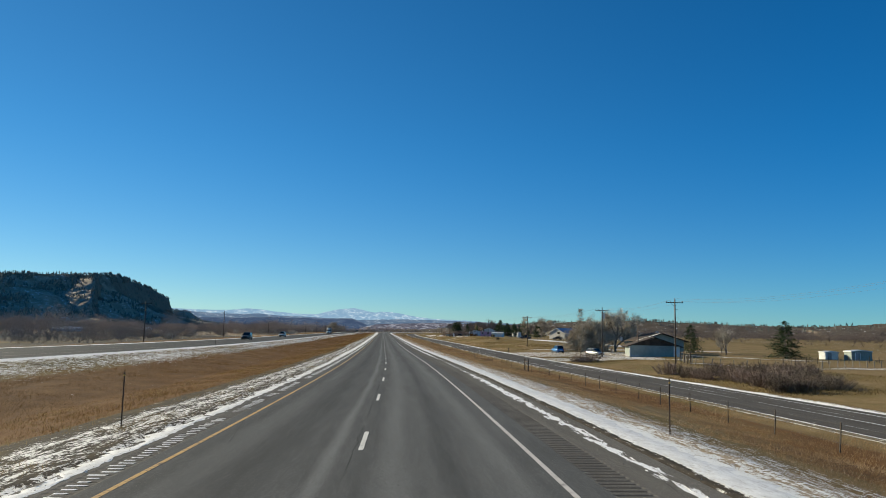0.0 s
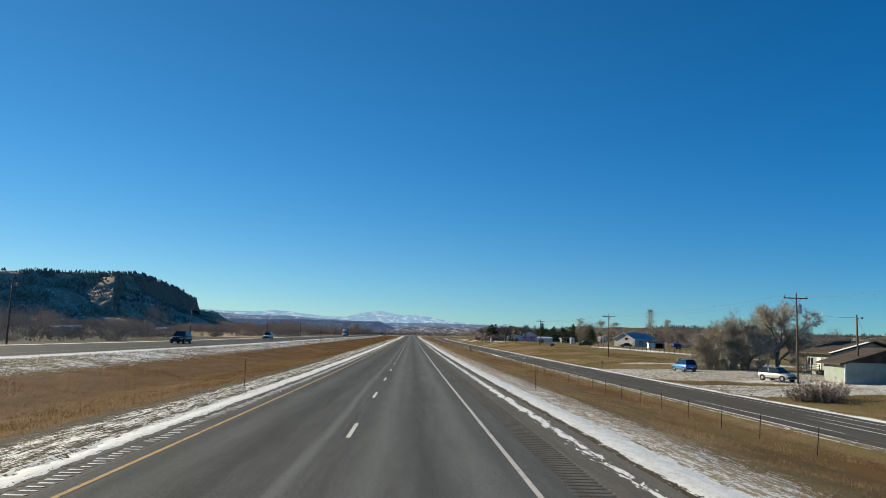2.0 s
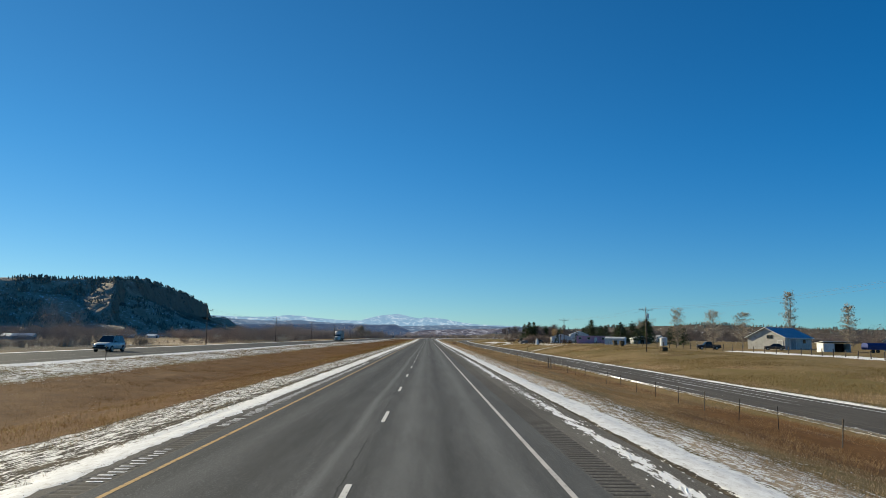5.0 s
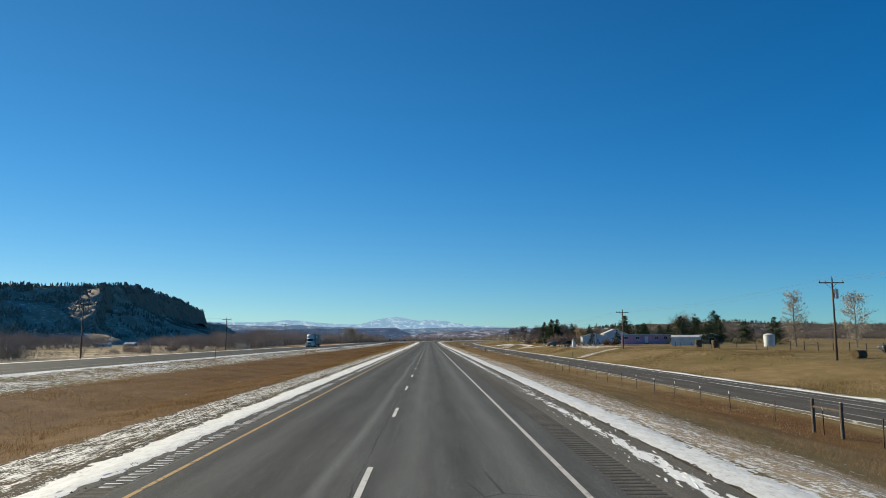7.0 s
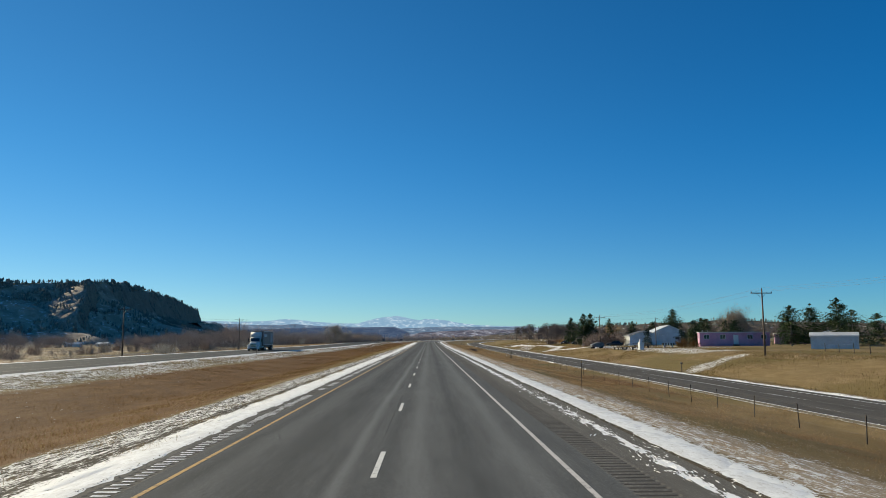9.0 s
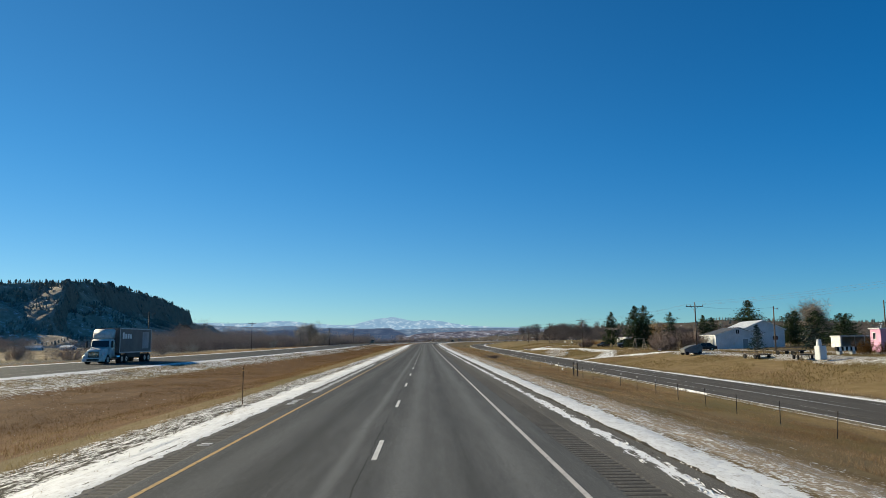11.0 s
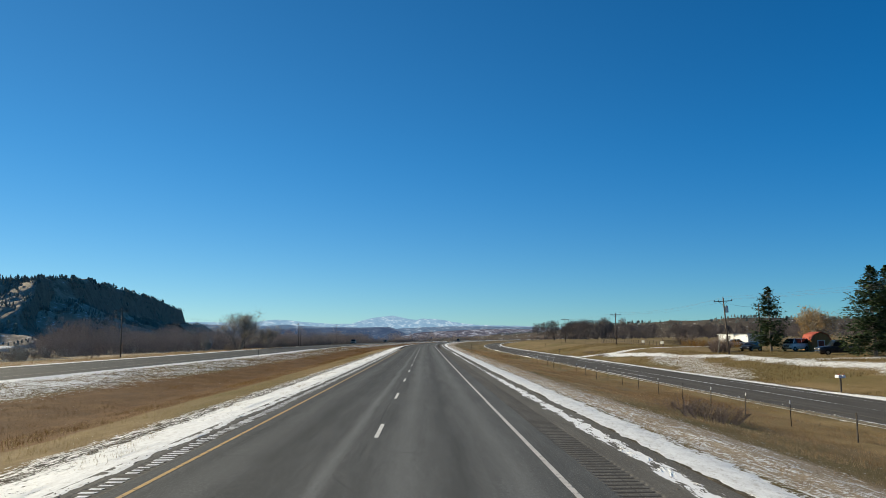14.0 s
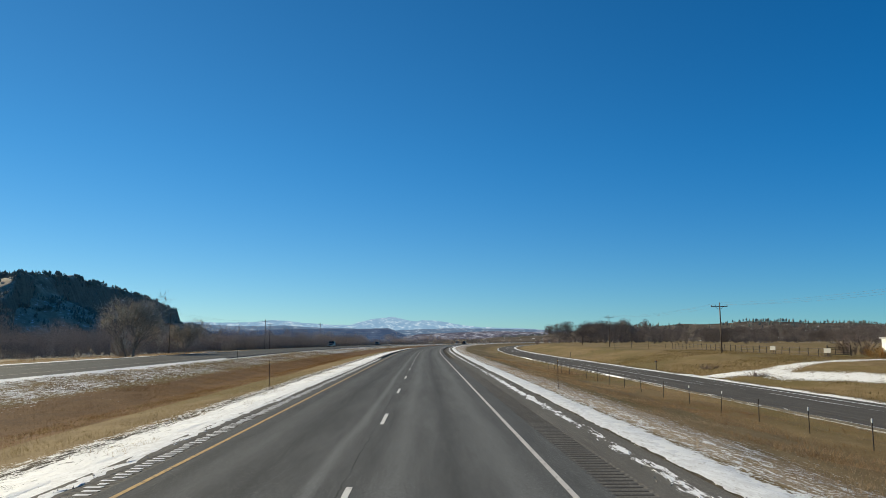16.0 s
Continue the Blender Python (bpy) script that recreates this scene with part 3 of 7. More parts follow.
def zone(u, x, y):
    """Snow, russet weeds and bare dirt at a place."""
    w = wob(u, y, 0.05)
    near = np.interp(y, (0, 30, 75, 200, 300), (1.0, 0.85, 0.35, 0.15, 0.0))  # wider drift on the outer verge at the start
    lo, hi = 6.5 + 0.15 * near + 0.06 * wob(3.0, y, 0.3), 7.05 + 0.4 * near + 0.2 * w + 0.15 * wob(6.0, y, 0.5)
    thin = float(np.interp(y, (0, 200, 400, 520), (0.53, 0.5, 0.46, 0.46))) + 0.05 * wob(u, y, 0.8)
    snow = float(np.interp(u, (5.9, lo - 0.2, lo, hi, hi + 0.25, hi + 1.6, hi + 2.8, hi + 4.2), (0.2, 0.2, 0.9, 0.9, thin, thin - 0.05, thin - 0.13, 0.1))) if 5 < u < 16 else 0.0
    if -9.5 < u < -4.6:
        first = np.interp(y, (0, 40, 120, 300, 430, 560), (-5.1, -5.15, -5.5, -5.9, -6.2, -6.8))
        rim = float(np.interp(y, (0, 120, 200, 290, 420, 560), (-8.4, -8.7, -9.1, -9.2, -8.5, -8.0)))  # outer edge of the streaky snow
        gap = float(np.interp(y, (150, 200, 350, 420), (0.4, 0.33, 0.33, 0.46)))
        snow = float(np.interp(u, (rim - 0.5, rim, rim + 0.5, first - 0.8, first - 0.6, first - 0.15, first, -4.95, -4.7), (0.05, 0.46, 0.51, 0.51, gap, gap, 0.75, 0.9, 0.5)))
        if first > -5.6 and u < first - 0.1:  # weedy strips between thin lines of snow
            snow = float(np.interp(u, (-8.5, -8.0, -7.6, -7.1, -6.5, -5.8, first - 0.1), (0.1, 0.3, 0.59, 0.4, 0.56, 0.38, 0.4)))
    d = far_lane(y)
    if u < -9.5:
        snow = float(np.interp(u - d, (-46, -41.5, -40.2, -39.4, -26.1, -25.5, -25.0, -23.6, -22.3, -20.8, -18.5), (0.0, 0.25, 0.85, 0.9, 0.9, 0.7, 0.46, 0.48, 0.55, 0.47, 0.0))) + 0.12 * w + 0.2 * wob(u, y, 0.55)
        if u - d > -25.0:
            snow *= np.interp(y, (0, 100, 200, 420, 560, 640), (0.88, 0.9, 0.95, 0.88, 0.92, 0.88))
    if 20.5 < u < 36:
        snow = float(np.interp(u, (21.6, 22.1, 22.6, 30.3, 30.6, 30.95, 31.5, 32.4), (0.0, 0.5, 0.66, 0.9, 0.9, 0.75, 0.38, 0.0)))
    if u > 30:
        for (ax, ay), (bx, by), wide, amount in DRIVES:
            lx, ly = bx - ax, by - ay
            k = min(1.0, max(0.0, ((x - ax) * lx + (y - ay) * ly) / (lx * lx + ly * ly)))
            dd = math.hypot(x - ax - k * lx, y - ay - k * ly) + 1.3 * wob(x, y, 0.21)
            snow = max(snow, amount * float(np.interp(dd, (wide / 2 - 0.8, wide / 2 + 1.2), (1, 0))))
        if u > 150:
            snow = max(snow, 0.22 + 0.25 * wob(x, y, 0.006))
    if u < -60:
        snow = max(snow, 0.2 + 0.25 * wob(x, y, 0.008))
    e1 = float(np.interp(y, (0, 60, 200, 330, 450, 560), (-9.2, -9.5, -9.3, -9.5, -11.2, -11.6)))  # a pale strip widens along the median
    right = float(np.interp(y, (0, 300, 450), (0.68, 0.6, 0.42)))
    russet = float(np.interp(u, (-21.5 + d, -19.0 + d, e1, e1 + 1.2, 7.2, 7.6, 9.4, 10.6, 12.5, 20, 22), (0, 0.9, 0.9, 0.05, 0.0, -0.6, -0.5, 0.0, 0.35, right, 0.1))) + 0.3 * w
    if -60 < u - d < -41:
        russet = float(np.interp(y, (380, 520), (0.8, 0.15)))
    if u < -24 or u > 22:
        russet = min(russet, 0.8) if u < -24 else 0.1 + 0.3 * wob(x, y, 0.03)
    brim = float(np.interp(y, (0, 300, 420, 560), (-9.0, -9.2, -8.3, -7.6)))
    dirt = float(np.interp(u, (brim - 0.6, brim, -5.4, -5.0, 6.0, 6.5, 7.2), (0, 0.6, 0.62, 0.8, 1.0, 1.0, 0.1)))
    if -26 < u - d < -20.5:
        dirt = 0.42 + 0.2 * wob(u, y, 0.6)
    if u < -58:
        dirt = 0.05 if meadow(x, y) else 0.66 + 0.4 * wob(x, y, 0.018)
    if 6.2 < u < 20:
        dirt = max(dirt, float(np.interp(u, (7.5, 8.5, 10.5, 12.5), (0.1, 0.15, 0.15, 0.0))))
    if u < -47 and meadow(x, y):
        russet = -0.3 + 0.4 * w
    return max(0.0, min(1.0, snow)), max(-1.0, russet), dirt


def sheet(name, us, ys, height, material, zones=False, thick=0.0, smooth=True):
    """A strip of land or road over the plan, with road coordinates as its UV map."""
    nu, ny = len(us), len(ys)
    verts, coords, zs = [], [], []
    for y in ys:
        bx = bend(y)
        for u in us:
            verts.append((bx + u, y, height(u, y)))
            coords.append((u, y))
            if zones:
                zs.append(zone(u, bx + u, y))
    faces = [(j * nu + i, j * nu + i + 1, (j + 1) * nu + i + 1, (j + 1) * nu + i) for j in range(ny - 1) for i in range(nu - 1)]
    if thick:
        for i, turn in ((0, 1), (nu - 1, -1)):
            base = len(verts)
            for j in range(ny):
                v = verts[j * nu + i]
                verts += [v, (v[0], v[1], v[2] - thick)]
                coords += [coords[j * nu + i]] * 2
            for j in range(ny - 1):
                a, b = base + 2 * j, base + 2 * j + 2
                faces.append((a, b, b + 1, a + 1)[::turn])
    me = mesh_data(name, verts, faces, material, smooth)
    uv = me.uv_layers.new(name="UVMap")
    idx = np.empty(len(me.loops), np.int32)
    me.loops.foreach_get("vertex_index", idx)
    uv.data.foreach_set("uv", np.array(coords, np.float32)[idx].ravel())
    if zones:
        a = me.attributes.new("zone", "FLOAT_VECTOR", "POINT")
        a.data.foreach_set("vector", np.array(zs, np.float32).ravel())
    return new(name, me)


Y_LAND = np.concatenate([np.arange(-60, 0, 10), np.arange(0, 720, 2.0), np.arange(720, 1100, 12), np.arange(1100, 1700, 40), np.linspace(1700, 4950, 40)])
Y_ROAD = np.concatenate([np.arange(-40, 0, 5), np.arange(0, 760, 2.5), np.arange(760, 1600, 10)])


def land_height(u, y):
    z = rise(y) + fall(u, y)
    d = far_lane(y)
    if -5.3 < u < 6.25 or 22.2 < u < 30.8 or -39.6 < u - d < -26.0:
        return z - 0.12
    rough = 0.05 + 0.03 * min(abs(u) / 30.0, 4.0)
    if 6 < u < 8:
        rough *= 0.03 + 0.6 * max(0.0, u - 7.2)
        z -= 0.004
    z += rough * (wob(u, y, 0.35) + 0.6 * wob(u, y, 1.3))
    if 33 < u < 60:
        z += 0.25 * wob(u, y, 0.06)
    return z


us_land = np.concatenate([[-4300, -3000, -2000, -1300, -900, -600, -400, -280, -200, -150, -120, -95, -80], np.arange(-70, -46, 3.0), np.arange(-46, -20, 0.8),
                          np.arange(-20, -9, 0.7), np.arange(-9, -4.4, 0.3), [-3, 0, 3, 5.6], np.arange(6.0, 9.2, 0.15), np.arange(9.2, 13, 0.3), np.arange(13, 20, 0.7), np.arange(20, 34, 0.6),
                          np.arange(34, 70, 1.5), np.arange(70, 120, 4), [130, 150, 180, 220, 280, 400, 600, 900, 1300, 2000, 3000, 4300]])
ground = sheet("ground", list(us_land), list(Y_LAND), land_height, M_LAND, True)
tagged(ground, "dry winter grassland with patches of old snow", "ground", kind="structure")


# ---- the highway ----
def deck(u, y):
    return rise(y) + fall(u, y)


tagged(sheet("road", [-4.04, -3.66, -1.83, 0, 1.83, 3.66, 4.28], list(Y_ROAD), deck, M_ROAD, thick=0.12), "worn grey asphalt carriageway with polished wheel tracks", "road", kind="structure")
tagged(sheet("shoulder_outer", [5.02, 5.6, 6.2], list(Y_ROAD), deck, M_SHOULDER, thick=0.12), "dark asphalt shoulder edged with gravel", "shoulder", kind="structure")
tagged(sheet("shoulder_inner", [-5.0, -4.78, -4.56], list(Y_ROAD), deck, M_SHOULDER, thick=0.12), "narrow dark asphalt shoulder by the median", "shoulder", kind="structure")


def rumble(name, u0, u1, y0, y1):
    """A band of milled grooves, 0.3 m apart."""
    ys = np.arange(y0, y1, 0.06)
    cut = [0.0, 0.0, 0.008, 0.013, 0.008]
    dip = {round(float(y), 3): cut[i % 5] for i, y in enumerate(ys)}

    def h(u, y):
        inside = u0 + 0.02 < u < u1 - 0.02
        return rise(y) - (dip[round(float(y), 3)] if inside else 0.0)
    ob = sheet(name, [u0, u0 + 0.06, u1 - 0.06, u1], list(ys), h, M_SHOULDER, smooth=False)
    # groove floors take the dark colour that paints in their shade and damp
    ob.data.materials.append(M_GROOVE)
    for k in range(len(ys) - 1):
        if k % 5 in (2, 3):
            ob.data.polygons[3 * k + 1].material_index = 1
    return tagged(ob, "band of milled rumble grooves in the asphalt", "rumble strip", kind="structure")


rumble("rumble_strip_outer", 4.28, 5.02, 0, 660)
rumble("rumble_strip_inner", -4.56, -4.04, 0, 660)


def ribbon(name, u, width, y0, y1, material, lift=0.004, step=2.5, label="", category="", wander=0.0):
    ys = np.arange(y0, y1 + 0.01, step)
    ob = sheet(name, [u - width / 2, u + width / 2], list(ys), lambda a, y: deck(u, y) + lift, material)
    return tagged(ob, label, category, kind="structure")


ribbon("edge_line_yellow", -3.66, 0.1, -20, 1500, M_YELLOW, label="worn yellow edge line on the asphalt", category="road marking")
ribbon("edge_line_white", 3.66, 0.105, -20, 1500, M_EDGE, label="worn white edge line on the asphalt", category="road marking")

# lane dashes: 3.05 m long, every 12.19 m
for k in range(0, 85):
    y1 = -4.99 + 12.192 * k
    if y1 > 0:
        me = sheet("lane_dash", [-0.055, 0.055], [y1 - 3.05, y1 - 1.5, y1], lambda a, y: rise(y) + 0.004, M_WHITE)
        tagged(me, "worn white lane dash on the asphalt", "road marking", "lane dashes", "structure")

# snow lying in the inner grooves, broken along the way
rng = np.random.default_rng(4)
verts, faces = [], []
for i in range(2200):
    y = 0.18 + 0.3 * i
    a = 0.5 + 0.5 * wob(1.0, y, 0.045) + 0.35 * wob(2.0, y, 0.4)
    if a < np.interp(y, (0, 12, 40, 130, 200, 300, 440, 520, 560, 640), (0.35, 0.3, 0.42, 0.25, 0.38, 0.3, 0.36, 0.3, 0.08, 0.08)):
        continue
    w0, w1 = -4.50 + rng.uniform(0, 0.12), -4.10 - rng.uniform(0, 0.15)
    bx, z = bend(y), rise(y) - 0.001
    j = len(verts)
    hw = float(np.interp(y, (0, 300, 420), (0.055, 0.055, 0.075)))
    verts += [(bx + w0, y - hw, z), (bx + w1, y - hw * rng.uniform(0.5, 1), z), (bx + w1 + 0.03, y + hw * rng.uniform(0.5, 1), z), (bx + w0, y + hw, z), (bx + (w0 + w1) / 2, y, z + 0.006)]
    faces += [(j, j + 1, j + 4), (j + 1, j + 2, j + 4), (j + 2, j + 3, j + 4), (j + 3, j, j + 4)]
tagged(new("groove_snow", mesh_data("groove_snow", verts, faces, M_SNOW)), "bars of old snow lying in the rumble grooves", "snow", kind="stuff")

# ragged snow crusts along the pavement edges
verts, faces = [], []


def crust(u, y, a, b, turn):
    """One flat crust of snow, half lengths a along the road and b across."""
    j, k = len(verts), 9
    bx = bend(y)
    pts = []
    for q in range(k):
        w = 2 * math.pi * q / k
        r = rng.uniform(0.55, 1.0)
        pts.append((math.cos(w) * b * r, math.sin(w) * a * r))
    c, s = math.cos(turn), math.sin(turn)
    verts.append((bx + u, y, deck(u, y) + 0.016))
    for px, py in pts:
        gx, gy = u + px * c - py * s, y + px * s + py * c
        verts.append((bend(gy) + gx, gy, deck(gx, gy) + 0.006))
    faces.extend((j, j + 1 + q, j + 1 + (q + 1) % k) for q in range(k))


for i in range(22000):
    y = rng.uniform(4, 640)
    side = rng.random()
    if side < 0.72:
        u, amount = rng.normal(5.7, 0.07 + 0.16 * float(np.interp(y, (90, 200, 330, 450), (0, 1, 1, 0)))), float(np.interp(y, (0, 90, 160, 330, 420), (0.06, 0.12, 0.75, 0.75, 0.12))) + 0.4 * wob(5.0, y, 0.03)
    elif side < 0.78:
        u, amount = rng.normal(-4.72, 0.1), 0.5 + 0.6 * wob(7.0, y, 0.04)
    elif side < 0.88:
        u, amount = rng.normal(22.5, 0.2), 0.55 + 0.6 * wob(9.0, y, 0.02)
    else:
        u, amount = rng.normal(30.55, 0.15), 0.7 + 0.6 * wob(11.0, y, 0.02)
    clump = min(1.5, max(0.0, 0.65 + 1.5 * wob(u * 4, y, 0.9)))
    if rng.random() < amount * clump and (u < 5.02 or u > 5.1):
        big = rng.gamma(2.0, 0.06 if u > 20 else 0.03)
        crust(u, y, big * (2.3 if u < 20 else 2.2), 0.008 + 0.022 * rng.random() + 0.03 * big, rng.normal(0, 0.12) - 0.08)
tagged(new("snow_crusts", mesh_data("snow_crusts", verts, faces, M_SNOW)), "ragged crusts of melting snow along the pavement edges", "snow", kind="stuff")


def snow_bank(name, inner, outer, label, level=None, shift=None):
    """A low bank of ploughed snow along the pavement, with ragged edges and a worn-down outer side."""
    vs, fs = [], []
    ys = np.arange(2.0, 660.0, 0.13)
    for y in ys:
        a, b = inner(y), outer(y)
        for f, up in ((0.0, 0.002), (0.05, 0.005), (0.3, 0.006), (0.6, 0.006), (0.85, 0.004), (1.0, -0.006)):
            q = a + (b - a) * f
            base = deck(q, y) if level is None else level(q, y)
            vs.append((bend(y) + q + (shift(y) if shift else 0.0), y, base + up + (0.001 * wob(q * 3, y, 1.7) if 0 < f < 1 else 0.0)))
    for i in range(len(ys) - 1):
        fs += [(6 * i + k, 6 * i + k + 1, 6 * i + k + 7, 6 * i + k + 6) for k in range(5)]
    return tagged(new(name, mesh_data(name, vs, fs, M_SNOW, True)), label, "snow", kind="stuff")


def ragged(k, y):
    return 0.06 * wob(k, y, 0.3) + 0.055 * wob(k + 3, y, 1.1) + 0.05 * wob(k + 6, y, 2.3) + 0.04 * wob(k + 9, y, 3.7)


snow_bank("snow_bank_outer", lambda y: 6.36 + float(np.interp(y, (0, 60, 200, 420, 560), (0.25, 0.18, 0.0, -0.05, -0.1))) + 1.3 * ragged(31.0, y),
          lambda y: 7.15 + float(np.interp(y, (0, 60, 200, 560), (0.42, 0.25, 0.0, -0.1))) + 5.0 * ragged(41.0, y), "band of old ploughed snow along the outer shoulder")
snow_bank("snow_bank_median", lambda y: -4.7 - 1.6 * ragged(51.0, y), lambda y: float(np.interp(y, (0, 40, 120, 300, 560), (-5.05, -5.1, -5.4, -5.9, -6.6))) - 5.0 * ragged(61.0, y), "band of old ploughed snow along the median shoulder")

# ---- the frontage road and the opposite carriageway ----
tagged(sheet("road_frontage", [22.5, 24.5, 26.5, 28.5, 30.5], list(Y_ROAD), deck, M_FRONTAGE, thick=0.12), "dark narrow frontage road with snow along its edges", "road", kind="structure")


def far_deck(u, y):
    return rise(y) + fall(-32 + far_lane(y), y)


ys_far = list(np.concatenate([np.arange(-20, 760, 5.0), np.arange(760, 1600, 12)]))


def far_strip(name, a, b, material, lift=0.0, thick=0.0):
    verts, coords = [], []
    for y in ys_far:
        s = bend(y) + far_lane(y)
        for u in (a, b):
            verts.append((s + u, y, far_deck(u, y) + lift))
    k = len(ys_far)
    faces = [(2 * j, 2 * j + 1, 2 * j + 3, 2 * j + 2) for j in range(k - 1)]
    if thick:
        n0 = len(verts)
        verts += [(x, y, z - thick) for x, y, z in verts]
        for j in range(k - 1):
            faces += [(2 * j, 2 * j + 2, n0 + 2 * j + 2, n0 + 2 * j), (2 * j + 1, n0 + 2 * j + 1, n0 + 2 * j + 3, 2 * j + 3)]
    me = mesh_data(name, verts, faces, material)
    uv = me.uv_layers.new(name="UVMap")
    for lp in me.loops:
        v = me.vertices[lp.vertex_index].co
        uv.data[lp.index].uv = (v.x - bend(v.y) + 33, v.y)
    return new(name, me)


tagged(far_strip("road_opposite", -39.4, -26.2, M_OPPOSITE, 0.0, 0.12), "grey asphalt carriageway for the opposite direction", "road", kind="structure")
snow_bank("snow_bank_far_road", lambda y: -26.3 + 1.2 * ragged(71.0, y), lambda y: -25.3 + 4.0 * ragged(81.0, y), "narrow line of snow along the far carriageway",
          lambda q, y: far_deck(q, y) - 0.16 * max(0.0, q + 26.2), far_lane)
snow_bank("snow_bank_far_outer", lambda y: -39.2 + 1.2 * ragged(73.0, y), lambda y: -40.7 + 3.0 * ragged(83.0, y), "narrow line of snow beyond the far carriageway",
          lambda q, y: far_deck(q, y) + 0.02, far_lane)
tagged(far_strip("far_edge_line_yellow", -29.1, -28.96, M_FAINT, 0.004), "faded yellow edge line on the far carriageway", "road marking", kind="structure")
tagged(far_strip("far_edge_line_white", -36.5, -36.36, M_FAINT, 0.004), "faded edge line on the far carriageway", "road marking", kind="structure")
for k in range(0, 70):
    y = 5 + 12.192 * k
    s = bend(y) + far_lane(y) - 32.7
    me = mesh_data("lane_dash", [(s - 0.06, y, far_deck(0, y) + 0.004), (s + 0.06, y, far_deck(0, y) + 0.004), (s + 0.06, y + 3.05, far_deck(0, y + 3.05) + 0.004), (s - 0.06, y + 3.05, far_deck(0, y + 3.05) + 0.004)], [(0, 1, 2, 3)], M_FAINT)
    tagged(new("lane_dash", me), "faded lane dash on the far carriageway", "road marking", "lane dashes of the far carriageway", "structure")


# ---- far land ----
def ridge_mesh(name, line, foot, cols, material, rough=6.0, plateau=250.0, seed=0.0, shape=None, cliff=None, cliff_from=0.0):
    """A long hill: a crest line of x, y, z, its face falling to the foot on the side of the road, and a plateau behind."""
    pts = [Vector(p) for p in line]
    lens = [0.0]
    for a, b in zip(pts, pts[1:]):
        lens.append(lens[-1] + (b - a).length)
    k = int(lens[-1] / cols) + 2
    shape = shape or ((-1.0, 0.9), (-0.35, 0.97), (0.0, 1.0), (0.08, 0.82), (0.2, 0.55), (0.26, 0.5), (0.5, 0.26), (0.75, 0.1), (1.0, -0.06))
    ws = np.concatenate([np.linspace(-1, -0.1, 6), np.linspace(0, 1, 26) ** 1.35])
    verts = []
    for i in range(k):
        s = lens[-1] * i / (k - 1)
        j = max(q for q in range(len(lens)) if lens[q] <= s + 1e-6)
        j = min(j, len(pts) - 2)
        f = (s - lens[j]) / (lens[j + 1] - lens[j])
        p = pts[j].lerp(pts[j + 1], f)
        d = (pts[j + 1] - pts[j]).normalized()
        side = Vector((d.y, -d.x, 0))
        gully = 0.16 * noise.noise((s * 0.006, seed, 0)) + 0.09 * noise.noise((s * 0.02, seed, 4))
        for w in ws:
            steep = 0.0 if cliff is None else float(np.interp(s, (cliff_from - 60, cliff_from + 120), (0, 1)))
            reach = (foot * (1 - steep * 0.5 * float(np.interp(s / lens[-1], (0.6, 0.85), (0, 1)))) if w > 0 else plateau)
            q = p + side * (w * reach * (1 + (gully * 2.2 if w > 0 else 0)))
            z = p.z * float(np.interp(w, [c[0] for c in shape], [c[1] for c in shape]))
            if steep:
                z += steep * (p.z * float(np.interp(w, [c[0] for c in cliff], [c[1] for c in cliff])) - z)
            bite = 1.0 if 0.0 < w < 0.98 else 0.3
            z += bite * rough * (noise.noise((q.x * 0.012, q.y * 0.012, seed)) + 0.5 * noise.noise((q.x * 0.04, q.y * 0.04, seed)) + 0.3 * noise.noise((q.x * 0.12, q.y * 0.12, seed)))
            verts.append((q.x, q.y, z if abs(w) < 0.999 else z - 4))
    nw = len(ws)
    faces = [(i * nw + j, (i + 1) * nw + j, (i + 1) * nw + j + 1, i * nw + j + 1) for i in range(k - 1) for j in range(nw - 1)]
    me = mesh_data(name, verts, faces, material, True)
    return new(name, me), verts, nw


def rock(name, soil, stone, snow_amount, scale=0.02):
    """Sandstone bluff: soil on the slopes, banded stone on the steep parts, snow in pockets."""
    m, n, l, b = shader(name, 0.95, 0.0, 0.1)
    g = n.new("ShaderNodeNewGeometry")
    co = g.outputs["Position"]
    nz = n.new("ShaderNodeSeparateXYZ")
    l.new(g.outputs["Normal"], nz.inputs[0])
    steep = band(n, l, calc(n, l, "ADD", nz.outputs[2], calc(n, l, "MULTIPLY_ADD", noise_node(n, l, co, scale * 3, 5), 0.5, -0.25)), 0.8, 0.55)
    bands = noise_node(n, l, stretch(n, l, co, (0.02, 0.02, 0.35)), 1.0, 5, 0.7)
    cleft = noise_node(n, l, stretch(n, l, co, (0.11, 0.11, 0.015)), 1.0, 5, 0.7)
    mixed = calc(n, l, "MULTIPLY_ADD", bands, 0.35, calc(n, l, "MULTIPLY", cleft, 0.65))
    st = ramp_node(n, l, mixed, [(0.34, tuple(c * 0.5 for c in stone)), (0.52, stone), (0.68, tuple(min(1, c * 1.3) for c in stone))])
    so = ramp_node(n, l, noise_node(n, l, co, scale * 2, 6, 0.7), [(0.3, tuple(c * 0.5 for c in soil)), (0.6, soil), (0.8, tuple(c * 1.5 for c in soil))])
    col = mix_node(n, l, steep, so, st)
    sn = band(n, l, calc(n, l, "ADD", noise_node(n, l, co, scale * 4, 6, 0.7), calc(n, l, "MULTIPLY", nz.outputs[2], 0.15)), 0.80 - 0.4 * snow_amount, 0.86 - 0.4 * snow_amount)
    col = mix_node(n, l, calc(n, l, "MULTIPLY", sn, 0.85), col, (0.72, 0.74, 0.78))
    l.new(col, b.inputs["Base Color"])
    bump_node(n, l, b, mixed, 0.5, 3.0)
    return m


